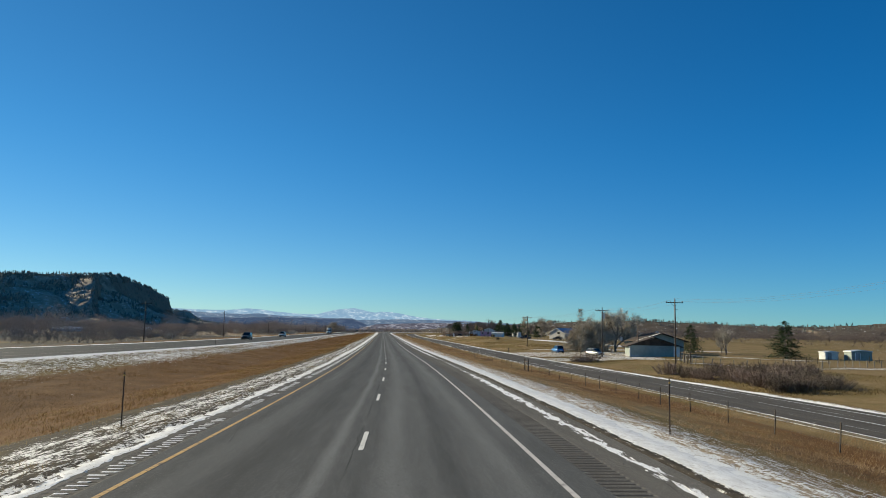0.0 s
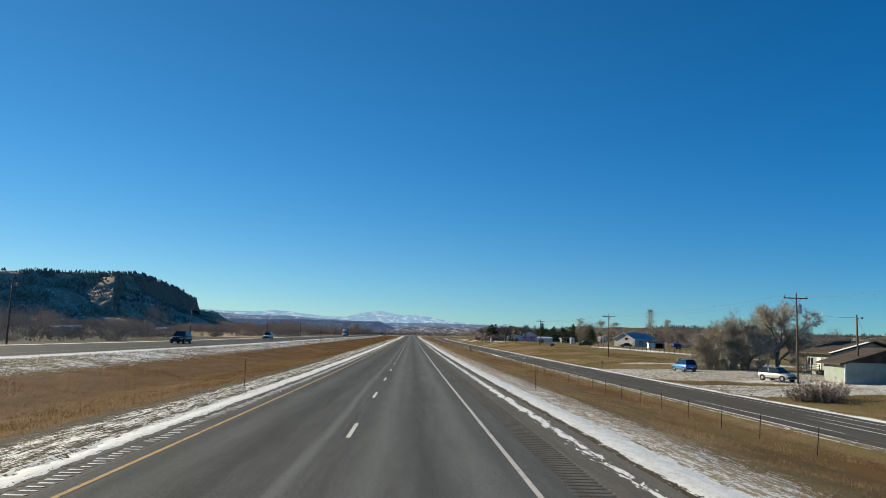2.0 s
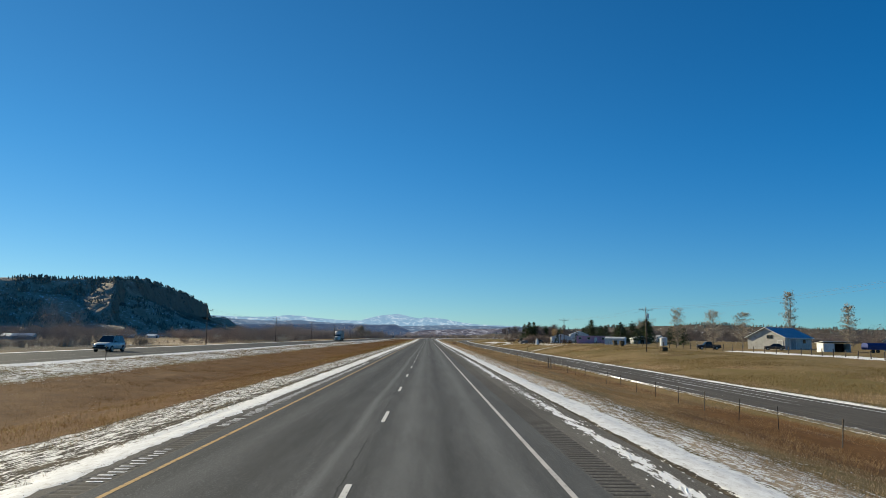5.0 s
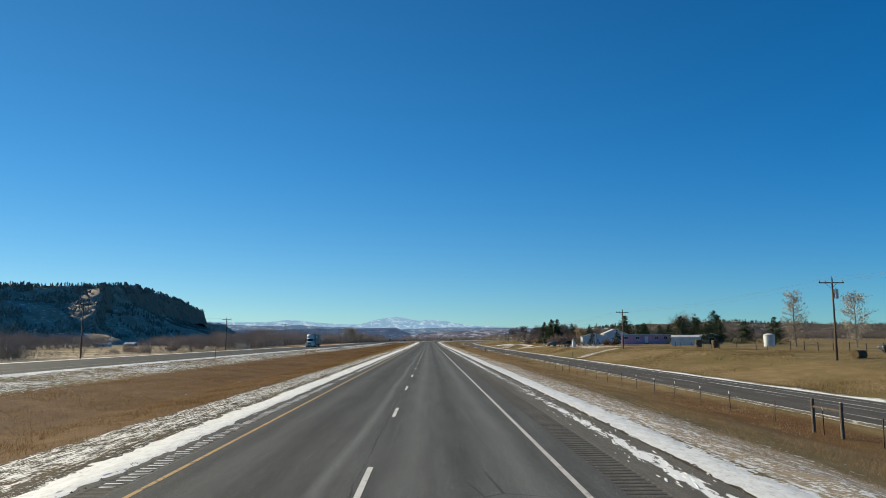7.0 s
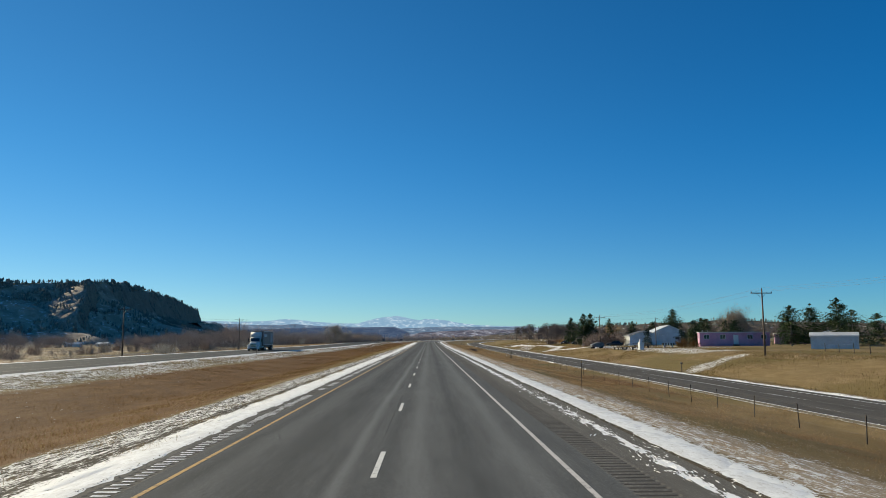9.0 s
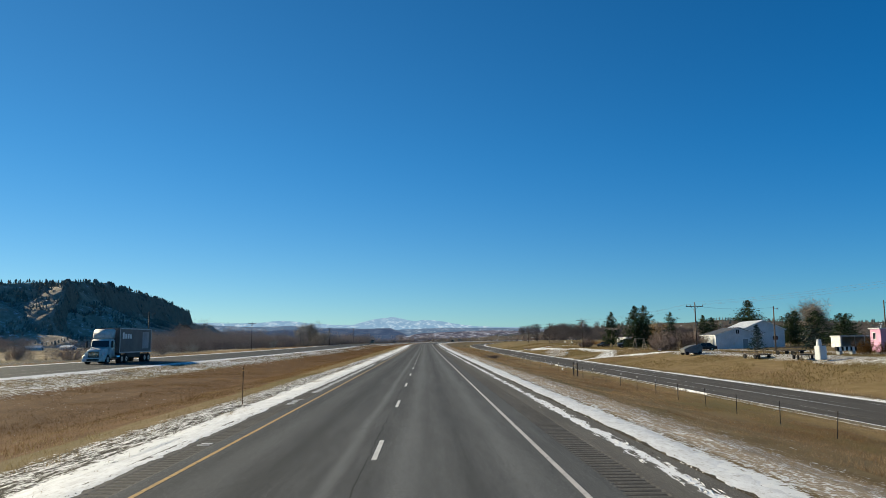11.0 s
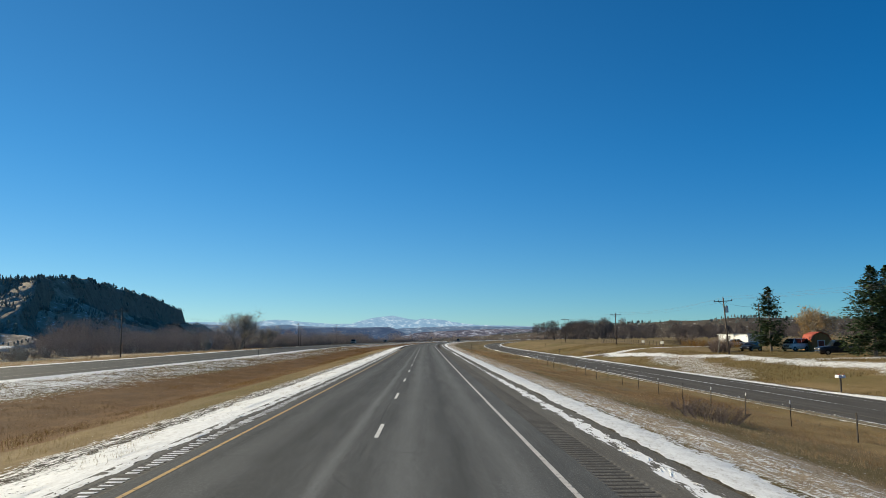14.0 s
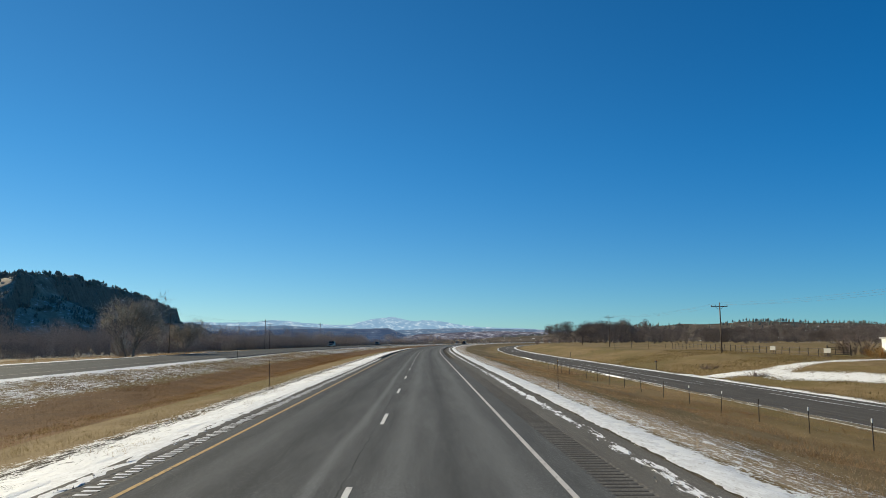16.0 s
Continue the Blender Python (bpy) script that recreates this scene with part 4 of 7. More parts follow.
# bluff soil is lightened so its colour carries the distance haze
M_BLUFF = rock("sandstone_bluff", (0.42, 0.34, 0.255), (0.195, 0.155, 0.118), 0.2, 0.03)
M_SCREE = rock("pale_sandstone_scree", (0.36, 0.305, 0.24), (0.2, 0.16, 0.12), 0.17, 0.06)
M_FARHILL = rock("far_grass_hill", (0.11, 0.09, 0.07), (0.17, 0.14, 0.11), 0.12, 0.012)


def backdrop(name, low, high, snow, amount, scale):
    """Distant land as a plain glowing backdrop, miles of air painted in as haze."""
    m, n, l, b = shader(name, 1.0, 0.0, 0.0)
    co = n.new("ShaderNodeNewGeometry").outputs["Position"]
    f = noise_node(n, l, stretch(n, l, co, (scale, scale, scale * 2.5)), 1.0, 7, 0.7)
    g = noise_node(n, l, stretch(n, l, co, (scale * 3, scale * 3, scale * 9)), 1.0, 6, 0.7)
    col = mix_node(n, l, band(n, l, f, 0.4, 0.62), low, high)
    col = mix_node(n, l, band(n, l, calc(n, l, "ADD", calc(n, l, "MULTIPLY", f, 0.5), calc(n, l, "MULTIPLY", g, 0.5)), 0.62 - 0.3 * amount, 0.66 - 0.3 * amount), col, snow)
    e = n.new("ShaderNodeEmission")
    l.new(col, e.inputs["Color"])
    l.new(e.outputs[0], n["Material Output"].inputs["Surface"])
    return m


# the bluish tones below hold the haze within the emission colour
M_MESA = backdrop("haze_blue_mesa", (0.075, 0.12, 0.185), (0.11, 0.15, 0.205), (0.25, 0.31, 0.38), 0.26, 0.02)
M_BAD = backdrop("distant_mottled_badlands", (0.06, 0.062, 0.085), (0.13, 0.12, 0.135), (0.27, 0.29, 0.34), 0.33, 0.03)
M_FOOT = backdrop("haze_blue_foothill", (0.036, 0.058, 0.105), (0.065, 0.09, 0.14), (0.20, 0.25, 0.31), 0.12, 0.02)
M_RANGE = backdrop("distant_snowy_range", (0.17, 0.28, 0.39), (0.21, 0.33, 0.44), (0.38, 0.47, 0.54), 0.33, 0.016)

bluff_line = [(-1250, 1180, 102), (-1150, 1300, 104), (-900, 1680, 108), (-800, 1850, 118), (-739, 1992, 132), (-780, 2200, 145), (-850, 2500, 150), (-935, 2920, 156), (-1032, 3440, 154), (-1046, 3560, 142), (-1082, 3790, 138), (-1088, 3820, 100), (-1120, 3990, 10)]
bluff, bluff_v, bluff_w = ridge_mesh("bluff", bluff_line, 330, 11, M_BLUFF, 9.0, 500, 1.3,
                                     ((-1.0, 0.9), (-0.35, 0.95), (0.0, 1.0), (0.05, 0.93), (0.2, 0.74), (0.35, 0.56), (0.55, 0.3), (0.75, 0.12), (1.0, -0.06)),
                                     ((-1.0, 0.9), (-0.35, 0.95), (0.0, 1.0), (0.03, 0.94), (0.09, 0.62), (0.15, 0.40), (0.26, 0.33), (0.4, 0.22), (0.6, 0.11), (0.8, 0.04), (1.0, -0.06)), 930)
tagged(bluff, "dark sandstone bluff dotted with pines, in shade", "hill", kind="structure")
spur, spur_v, spur_w = ridge_mesh("bluff_spur", [(-772, 2050, 124), (-735, 1956, 123), (-712, 1880, 114), (-696, 1826, 98), (-672, 1760, 74), (-646, 1695, 44), (-620, 1640, 8)], 330, 8, M_SCREE, 15.0, 48, 5.1,
                                  ((-1.0, -0.1), (-0.55, 0.22), (-0.2, 0.62), (0.0, 1.0), (0.1, 0.94), (0.25, 0.83), (0.45, 0.6), (0.7, 0.28), (1.0, -0.08)))
tagged(spur, "rocky spur running down from the bluff", "hill", kind="structure")
bench, bench_v, bench_w = ridge_mesh("bluff_bench", [(-930, 3300, 68), (-905, 3560, 66), (-900, 3700, 20)], 160, 16, M_BLUFF, 6.0, 200, 2.2)
tagged(bench, "lower bench at the end of the bluff", "hill", kind="structure")
right_hill, rh_v, rh_w = ridge_mesh("far_hill", [(330, 3050, 12), (640, 2600, 42), (900, 2500, 52), (1150, 2450, 44), (1400, 2400, 38), (1750, 2250, 60), (2100, 1900, 72), (2500, 1500, 66), (2700, 900, 60)],
                                    420, 22, M_FARHILL, 7.0, 300, 8.0, ((-1.0, 0.9), (0.0, 1.0), (0.3, 0.7), (0.7, 0.25), (1.0, -0.06)))
tagged(right_hill, "low grassy hills with scattered pines", "hill", kind="structure")


def range_mesh(name, y, x0, x1, tops, material, rough, seed, step=14, depth=260):
    """A distant range along x; tops are (slope across, slope up) as seen from the middle of the walk."""
    d = y - 280
    xs = np.arange(x0, x1, step)
    verts = []
    rows = ((0.0, 0.0), (0.35, 0.34), (0.6, 0.6), (0.8, 0.82), (1.0, 1.0), (1.5, 0.7))
    for x in xs:
        top = d * float(np.interp(x / d, [t[0] for t in tops], [t[1] for t in tops])) + rough * (1.2 * noise.noise((x * 0.006, seed, 0)) + 0.8 * noise.noise((x * 0.02, seed, 1)) + 0.4 * noise.noise((x * 0.06, seed, 2)))
        for r, h in rows:
            f = 1.0 if r in (0.0, 1.0) else 1 + 0.35 * noise.noise((x * 0.014, r * 5, seed))
            verts.append((x, y - depth + depth * min(r, 1.2) * (1 + 0.3 * noise.noise((x * 0.01, r * 3, seed + 9))), -12 + (top + 12) * h * f))
    k = len(rows)
    faces = [(i * k + j, (i + 1) * k + j, (i + 1) * k + j + 1, i * k + j + 1) for i in range(len(xs) - 1) for j in range(k - 1)]
    return tagged(new(name, mesh_data(name, verts, faces, material, True)), kind="structure")


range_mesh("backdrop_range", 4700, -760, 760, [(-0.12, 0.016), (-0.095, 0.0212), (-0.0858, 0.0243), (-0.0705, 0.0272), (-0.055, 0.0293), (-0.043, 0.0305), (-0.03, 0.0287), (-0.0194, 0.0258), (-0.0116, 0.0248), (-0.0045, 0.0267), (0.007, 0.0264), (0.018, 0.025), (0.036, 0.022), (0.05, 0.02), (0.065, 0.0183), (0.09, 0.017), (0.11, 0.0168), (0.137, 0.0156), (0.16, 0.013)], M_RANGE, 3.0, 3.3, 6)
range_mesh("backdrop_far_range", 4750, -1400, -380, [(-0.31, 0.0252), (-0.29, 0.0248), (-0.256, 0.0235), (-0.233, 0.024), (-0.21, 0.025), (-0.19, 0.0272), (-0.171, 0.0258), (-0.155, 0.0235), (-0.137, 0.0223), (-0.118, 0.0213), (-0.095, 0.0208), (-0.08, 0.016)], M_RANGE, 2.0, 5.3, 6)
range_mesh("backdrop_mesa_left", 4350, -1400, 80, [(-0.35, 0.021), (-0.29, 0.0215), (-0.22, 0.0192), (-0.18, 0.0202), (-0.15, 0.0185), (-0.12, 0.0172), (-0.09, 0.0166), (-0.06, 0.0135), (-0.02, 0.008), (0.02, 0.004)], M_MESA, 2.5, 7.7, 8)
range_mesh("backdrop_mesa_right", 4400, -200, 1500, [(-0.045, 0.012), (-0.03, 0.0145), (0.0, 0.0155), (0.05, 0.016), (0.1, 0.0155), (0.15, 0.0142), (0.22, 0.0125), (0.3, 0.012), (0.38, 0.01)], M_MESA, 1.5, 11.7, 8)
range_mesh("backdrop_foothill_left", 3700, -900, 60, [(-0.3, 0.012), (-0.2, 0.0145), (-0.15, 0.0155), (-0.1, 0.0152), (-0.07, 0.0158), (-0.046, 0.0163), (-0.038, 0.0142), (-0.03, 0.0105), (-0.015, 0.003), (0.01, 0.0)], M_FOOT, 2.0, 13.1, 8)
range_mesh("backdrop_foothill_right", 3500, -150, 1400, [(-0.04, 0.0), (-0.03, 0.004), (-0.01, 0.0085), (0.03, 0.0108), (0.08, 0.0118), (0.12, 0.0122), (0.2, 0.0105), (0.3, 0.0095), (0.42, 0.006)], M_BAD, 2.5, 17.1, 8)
for ob_name, text in (("backdrop_range", "snow-covered mountain range on the horizon"), ("backdrop_far_range", "pale snowy plateau on the horizon"), ("backdrop_mesa_left", "distant mesas with snow, coloured haze blue"), ("backdrop_mesa_right", "distant mesas with snow, coloured haze blue"), ("backdrop_foothill_left", "dark foothills with haze in their colour"), ("backdrop_foothill_right", "brown foothills with snow patches")):
    tagged(bpy.data.objects[ob_name], text, "mountains")


# ---- far pines and woods ----
def cone_pines(name, spots, material, label):
    """Small uneven pines, joined: a stem and three ragged tufts each."""
    tris = []
    r = np.random.default_rng(len(spots))
    for x, y, z, h in spots:
        lean = r.normal(0, 0.04, 2) * h
        base, top = np.array([x, y, z]), np.array([x + lean[0], y + lean[1], z + h * 0.6])
        tris += [(base + (0.012 * h, 0, 0), base - (0.012 * h, 0, 0), top)]
        slim = r.uniform(0.7, 1.15)
        for lo, hi, wide in ((0.22, 0.62, 0.23), (0.38, 0.84, 0.25), (0.6, 1.0, 0.17)):
            k = 6
            ang = np.linspace(0, 2 * np.pi, k, endpoint=False) + r.uniform(0, 1)
            rad = h * wide * slim * r.uniform(0.45, 1.3, k)
            ring = np.stack([x + lean[0] * lo + rad * np.cos(ang), y + lean[1] * lo + rad * np.sin(ang), z + h * (lo + r.uniform(-0.09, 0.12, k))], 1)
            tip = np.array([x + lean[0] * hi + r.normal(0, 0.05) * h, y + lean[1] * hi, z + h * (hi - 0.05 * r.random())])
            for i in range(k):
                tris.append((ring[i], ring[(i + 1) % k], tip))
    return tagged(new(name, triangles(name, tris, material)), label, "trees", kind="stuff")


def on_ridge(vs, nw, cols_from, cols_to, count, seed, h0, h1, crest=0.3):
    r = np.random.default_rng(seed)
    rows = len(vs) // nw
    out = []
    while len(out) < count:
        i = r.integers(0, rows - 1)
        j = r.integers(4, 8) if r.random() < crest else r.integers(cols_from, cols_to)
        if noise.noise((i * 0.12, j * 0.35, seed)) < -0.15 + 0.3 * r.random():
            continue
        f, g = r.random(), r.random()
        a, b, c = Vector(vs[i * nw + j]), Vector(vs[(i + 1) * nw + j]), Vector(vs[i * nw + j + 1])
        if abs((b - a).cross(c - a).normalized().z) < 0.6 and r.random() < 0.75:  # bare cliff
            continue
        p = a + (b - a) * f + (c - a) * g
        out.append((p.x, p.y, p.z - 0.5, r.uniform(h0, h1)))
    return out


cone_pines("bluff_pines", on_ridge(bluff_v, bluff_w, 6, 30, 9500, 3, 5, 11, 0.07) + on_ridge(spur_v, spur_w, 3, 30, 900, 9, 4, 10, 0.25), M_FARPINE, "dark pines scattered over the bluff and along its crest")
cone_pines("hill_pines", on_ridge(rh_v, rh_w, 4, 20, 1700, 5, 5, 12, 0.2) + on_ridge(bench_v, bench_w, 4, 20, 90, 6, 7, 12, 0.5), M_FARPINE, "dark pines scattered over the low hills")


def unit(v):
    return v / (np.linalg.norm(v, axis=1, keepdims=True) + 1e-9)


def twig_tree(r, x, y, z, h, wide, twigs, broad):
    """Triangles of a leafless tree: stems, limbs and lobes of fine upswept twigs round the limb ends."""
    mid = np.array([x, y, z + h * 0.5])
    size = np.array([wide * 0.5, wide * 0.5, h * 0.4])
    base = np.array([x, y, z])
    k = int(r.integers(6, 10))
    d = r.normal(0, 1, (k, 3))
    d[:, 2] = d[:, 2] * 0.7 + 0.25
    e = mid + unit(d) * size * r.uniform(0.45, 0.9, (k, 1))
    b = base + r.normal(0, 0.02, (k, 3)) * h * np.array((1, 1, 0))
    w = max(h * 0.0035, broad * 0.45)
    out = [np.stack([b + (w, 0, 0), b - (w, 0, 0), e], 1), np.stack([b + (0, w, 0), b - (0, w, 0), e], 1)]
    pick = r.integers(0, k, twigs)
    s = e[pick] + np.clip(r.normal(0, 1, (twigs, 3)), -1.5, 1.5) * np.array([wide, wide, h]) * 0.125
    away = unit(s - base - np.array([0, 0, h * 0.2]))
    g = unit(away + r.normal(0, 0.45, (twigs, 3)) + (0, 0, 0.2))
    t = s + g * h * r.uniform(0.03, 0.065, (twigs, 1))
    n = unit(np.cross(g, r.normal(0, 1, (twigs, 3)))) * broad * r.uniform(0.6, 1.4, (twigs, 1))
    out.append(np.stack([s + n, s - n, t], 1))
    return out


def woods(name, spots, material, label, twigs=70, seed=1):
    """A stand of leafless trees; those further from the road have fewer, broader twigs."""
    r = np.random.default_rng(seed)
    tris = []
    for x, y, h in spots:
        away = math.hypot(x, max(0.0, y - 567) * 0.7, 60.0)
        tris += twig_tree(r, x, y, ground_z(x, y) - 0.3, h, h * r.uniform(0.6, 1.0), int(min(3.0, max(0.3, 260.0 / away)) * twigs), min(0.24, max(0.045, 0.00038 * away)))
    return tagged(new(name, triangles(name, np.concatenate(tris), material)), label, "trees", kind="stuff")


rw = np.random.default_rng(21)
left_spots = []
while len(left_spots) < 1900:
    y = rw.uniform(260, 1750)
    u = -rw.uniform(105, 430) - max(0, y - 900) * 0.05
    x = u + min(bend(y), 60)
    if noise.noise((x * 0.011, y * 0.011, 2.0)) < -0.22 or meadow(x, y) or (-345 < x < -270 and 660 < y < 760) or (x > -290 and 80 + 2.05 * -x < y < 120 + 2.3 * -x):
        continue
    if x > -300 and y < 720 and noise.noise((x * 0.02, y * 0.02, 4.0)) < -0.18:
        continue
    left_spots.append((x, y, rw.uniform(9, 16)))
woods("left_woods", left_spots, M_WOODS, "leafless grey-brown river woods", 340, 2)
brush_spots = []
while len(brush_spots) < 2500:
    y = rw.uniform(180, 1300)
    u = -rw.uniform(64, 150)
    if noise.noise((u * 0.02, y * 0.015, 6.0)) < -0.12:
        continue
    if meadow(u + bend(y), y) and rw.random() < 0.5:
        continue
    brush_spots.append((u + bend(y), y, rw.uniform(1.1, 2.8) if meadow(u + bend(y), y) else rw.uniform(2.0, 6.2)))
woods("left_brush", brush_spots, M_TWIG_RED, "leafless reddish brush beyond the far carriageway", 60, 3)
right_spots = []
while len(right_spots) < 900:
    y = rw.uniform(900, 1900)
    x = bend(y) + rw.uniform(40, 900)
    if x < 100 or noise.noise((x * 0.006, y * 0.004, 9.0)) < -0.3:
        continue
    right_spots.append((x, y, rw.uniform(7, 12.5)))
while len(right_spots) < 1500:
    y = rw.uniform(150, 1100)
    x = rw.uniform(150, 620)
    if noise.noise((x * 0.01, y * 0.008, 12.0)) < 0.02 or x < 190 + 0.1 * y and noise.noise((x * 0.02, y * 0.02, 1.0)) < 0:
        continue
    right_spots.append((x, y, rw.uniform(5, 12)))
woods("right_woods", right_spots, M_GROVE, "leafless cottonwood groves beyond the farms", 260, 4)
# one round cottonwood clump, then the grove, falling away to lower trees
grove = [(110, 1200, 18.5), (117, 1206, 21), (124, 1198, 20)]
for x0, x1, count, h0, h1 in ((137, 158, 12, 17, 20.5), (158, 190, 18, 19, 22), (190, 236, 14, 13, 16.5), (236, 300, 14, 13, 17), (300, 420, 26, 12, 17)):
    grove += [(rw.uniform(x0, x1), rw.uniform(1180, 1300), rw.uniform(h0, h1)) for k in range(count)]
woods("right_grove", grove, M_GROVE, "tall leafless cottonwood grove beyond the meadow", 2600, 6)
end_spots = [(bend(y) + rw.uniform(-160, -55), y, rw.uniform(5, 11)) for y in rw.uniform(980, 1700, 130)] + [(bend(y) + rw.uniform(38, 90), y, rw.uniform(3, 8)) for y in rw.uniform(1000, 1600, 60)]
woods("end_woods", end_spots, M_WOODS, "leafless trees where the road bends away", 300, 5)


# ---- trees and bushes of the near land ----
def limb(a, b, r0, r1, n=5):
    """Triangles of a tapered limb."""
    a, b = np.array(a, float), np.array(b, float)
    d = b - a
    d /= np.linalg.norm(d) + 1e-9
    e = np.cross(d, (0.3, 0.2, 0.93))
    e /= np.linalg.norm(e) + 1e-9
    f = np.cross(d, e)
    w = np.linspace(0, 2 * np.pi, n, endpoint=False)
    ring = np.outer(np.cos(w), e) + np.outer(np.sin(w), f)
    p, q = a + ring * r0, b + ring * r1
    out = []
    for i in range(n):
        j = (i + 1) % n
        out += [(p[i], p[j], q[j]), (p[i], q[j], q[i])]
    return out


def grow(r, start, way, length, rad, depth, stems, tips, spread, lift, top_depth):
    end = start + way * length
    mid = (start + end) / 2 + r.normal(0, length * 0.05, 3)
    stems += limb(start, mid, rad, rad * 0.8) + limb(mid, end, rad * 0.8, rad * 0.6)
    if depth == 0:
        tips.append((mid, end))
        return
    first = depth == top_depth
    for k in range(r.integers(2, 4) + (1 if depth > 2 else 0) + (3 if first else 0)):
        w = way + r.normal(0, spread, 3)
        w[2] += lift
        w /= np.linalg.norm(w)
        f = r.uniform(0.2 if first else 0.5, 1.0)
        grow(r, start + (end - start) * f, w, length * r.uniform(0.6, 0.85), rad * r.uniform(0.45, 0.62), depth - 1, stems, tips, spread, lift, top_depth)
    tips.append((mid, end))


def bare_tree(name, label, h, seed, material, m, twigs=14, spread=0.5, lift=0.12, leaves=0, leaf_mat=None, depth=4, stem=0.28, trunks=1, twig_len=0.11, group="", cat="tree", girth=0.028):
    """A leafless tree: trunk and limbs, and a crown of fine twigs; with the last dead leaves where asked."""
    r = np.random.default_rng(seed)
    stems, tips = [], []
    for t in range(trunks):
        a = r.uniform(0, 6.28)
        base = np.array([0.25 * math.cos(a), 0.25 * math.sin(a), -0.2]) * (trunks > 1) + np.array([0, 0, -0.2 * (trunks == 1)])
        way = np.array([math.cos(a) * 0.35 * (trunks > 1), math.sin(a) * 0.35 * (trunks > 1), 1.0]) + r.normal(0, 0.06, 3)
        grow(r, base, way / np.linalg.norm(way), h * stem * r.uniform(0.85, 1.1), h * girth / math.sqrt(trunks), depth, stems, tips, spread, lift, depth)
    top = max(t[1][2] for t in tips)
    k = h / (top + h * twig_len * 0.5)
    fine, leaf = [], []
    for p, e in tips:
        for q in range(twigs):
            s = p + (e - p) * r.uniform(0.2, 1.0)
            b = r.uniform(0, 6.28)
            t = s + h * twig_len * r.uniform(0.5, 1.2) * np.array([math.cos(b) * 0.75, math.sin(b) * 0.75, r.uniform(-0.2, 0.95)])
            w = h * 0.0007 + 0.005
            n = np.array([-math.sin(b) * w, math.cos(b) * w, w * 0.6])
            fine.append((s + n, s - n, t))
            for g in range(leaves):
                c = s + (t - s) * r.uniform(0.3, 1.0) + r.normal(0, 0.08, 3)
                v = r.normal(0, 0.09, (2, 3))
                leaf.append((c, c + v[0], c + v[1]))
    ob = holder(name, m)
    tagged(ob, label, cat, group)
    part("trunk", triangles("trunk", np.array(stems) * k, M_BARK), None, ob)
    part("crown", triangles("crown", np.array(fine) * k, material), None, ob)
    if leaf:
        part("leaves", triangles("leaves", np.array(leaf) * k, leaf_mat), None, ob, "pale dry leaves still hanging")
    return ob


def pine(name, label, h, wide, seed, material, m, low=0.1, gap=0.25, group="", ragged=0.35):
    """A conifer: trunk and whorls of drooping boughs made of needle clumps."""
    r = np.random.default_rng(seed)
    wide *= 1.25
    tris, wood = [], limb((0, 0, -0.2), (0, 0, h * 0.96), h * 0.02 + 0.04, 0.02, 7)
    levels = int(h * 3.0)
    for i in range(levels):
        f = i / (levels - 1)
        z = h * (low + (0.97 - low) * f)
        reach = wide * (1 - f) ** 0.62 * r.uniform(1 - ragged, 1 + ragged * 0.4) + 0.12
        if r.random() < gap * 0.4:
            continue
        for b in range(r.integers(7, 10)):
            a = r.uniform(0, 6.28)
            ln = reach * r.uniform(0.55, 1.1)
            d = np.array([math.cos(a), math.sin(a), r.uniform(-0.2, 0.12) + 0.25 * f])
            p0 = np.array([0, 0, z])
            p1 = p0 + d * ln
            wood.append((p0 + (0, 0, 0.02), p0 - (0, 0, 0.02), p1))
            k = max(7, int(ln * 11))
            for q in range(k):
                s = p0 + (p1 - p0) * r.uniform(0.2, 1.05) + r.normal(0, 0.07 + 0.05 * ln, 3)
                c = r.uniform(0, 6.28)
                size = r.uniform(0.22, 0.5) * (0.7 + 0.03 * h)
                out = s + size * np.array([math.cos(c) * 0.9, math.sin(c) * 0.9, r.uniform(-0.35, 0.5)])
                n = size * 0.42 * np.array([-math.sin(c), math.cos(c), r.uniform(-0.6, 0.6)])
                tris.append((s + n, s - n, out))
    ob = holder(name, m)
    tagged(ob, label, "tree", group)
    part("trunk", triangles("trunk", wood, M_BARK), None, ob)
    part("crown", triangles("crown", tris, material), None, ob)
    return ob


def bush(name, label, h, wide, seed, material, m, stems=26, twigs=26, group="", deep=0.0):
    """A leafless bush: many thin stems fanning from the ground."""
    r = np.random.default_rng(seed)
    tris = []
    for s in range(stems):
        a, q = r.uniform(0, 6.28), r.random() ** 0.6
        base = np.array([math.cos(a) * wide * 0.3 * q, math.sin(a) * wide * 0.3 * q, -0.1])
        tip = np.array([math.cos(a) * wide * 0.5 * q, math.sin(a) * wide * 0.5 * q, h * r.uniform(0.6, 1.0) * (1 - 0.35 * q)]) + r.normal(0, 0.1, 3) * h
        tris += [(base + (0.02, 0, 0), base - (0.02, 0, 0), tip), (base + (0, 0.02, 0), base - (0, 0.02, 0), tip)]
        for t in range(twigs):
            p = base + (tip - base) * r.uniform(0.15, 1.0)
            b = r.uniform(0, 6.28)
            e = p + h * r.uniform(0.1, 0.26) * np.array([math.cos(b) * 0.8, math.sin(b) * 0.8, r.uniform(-0.2, 0.9)])
            w = 0.008 + 0.003 * h
            n = np.array([-math.sin(b) * w, math.cos(b) * w, w * 0.6])
            tris.append((p + n, p - n, e))
    ob = new(name, triangles(name, tris, material))
    ob.matrix_basis = m
    return tagged(ob, label, "bush", group)


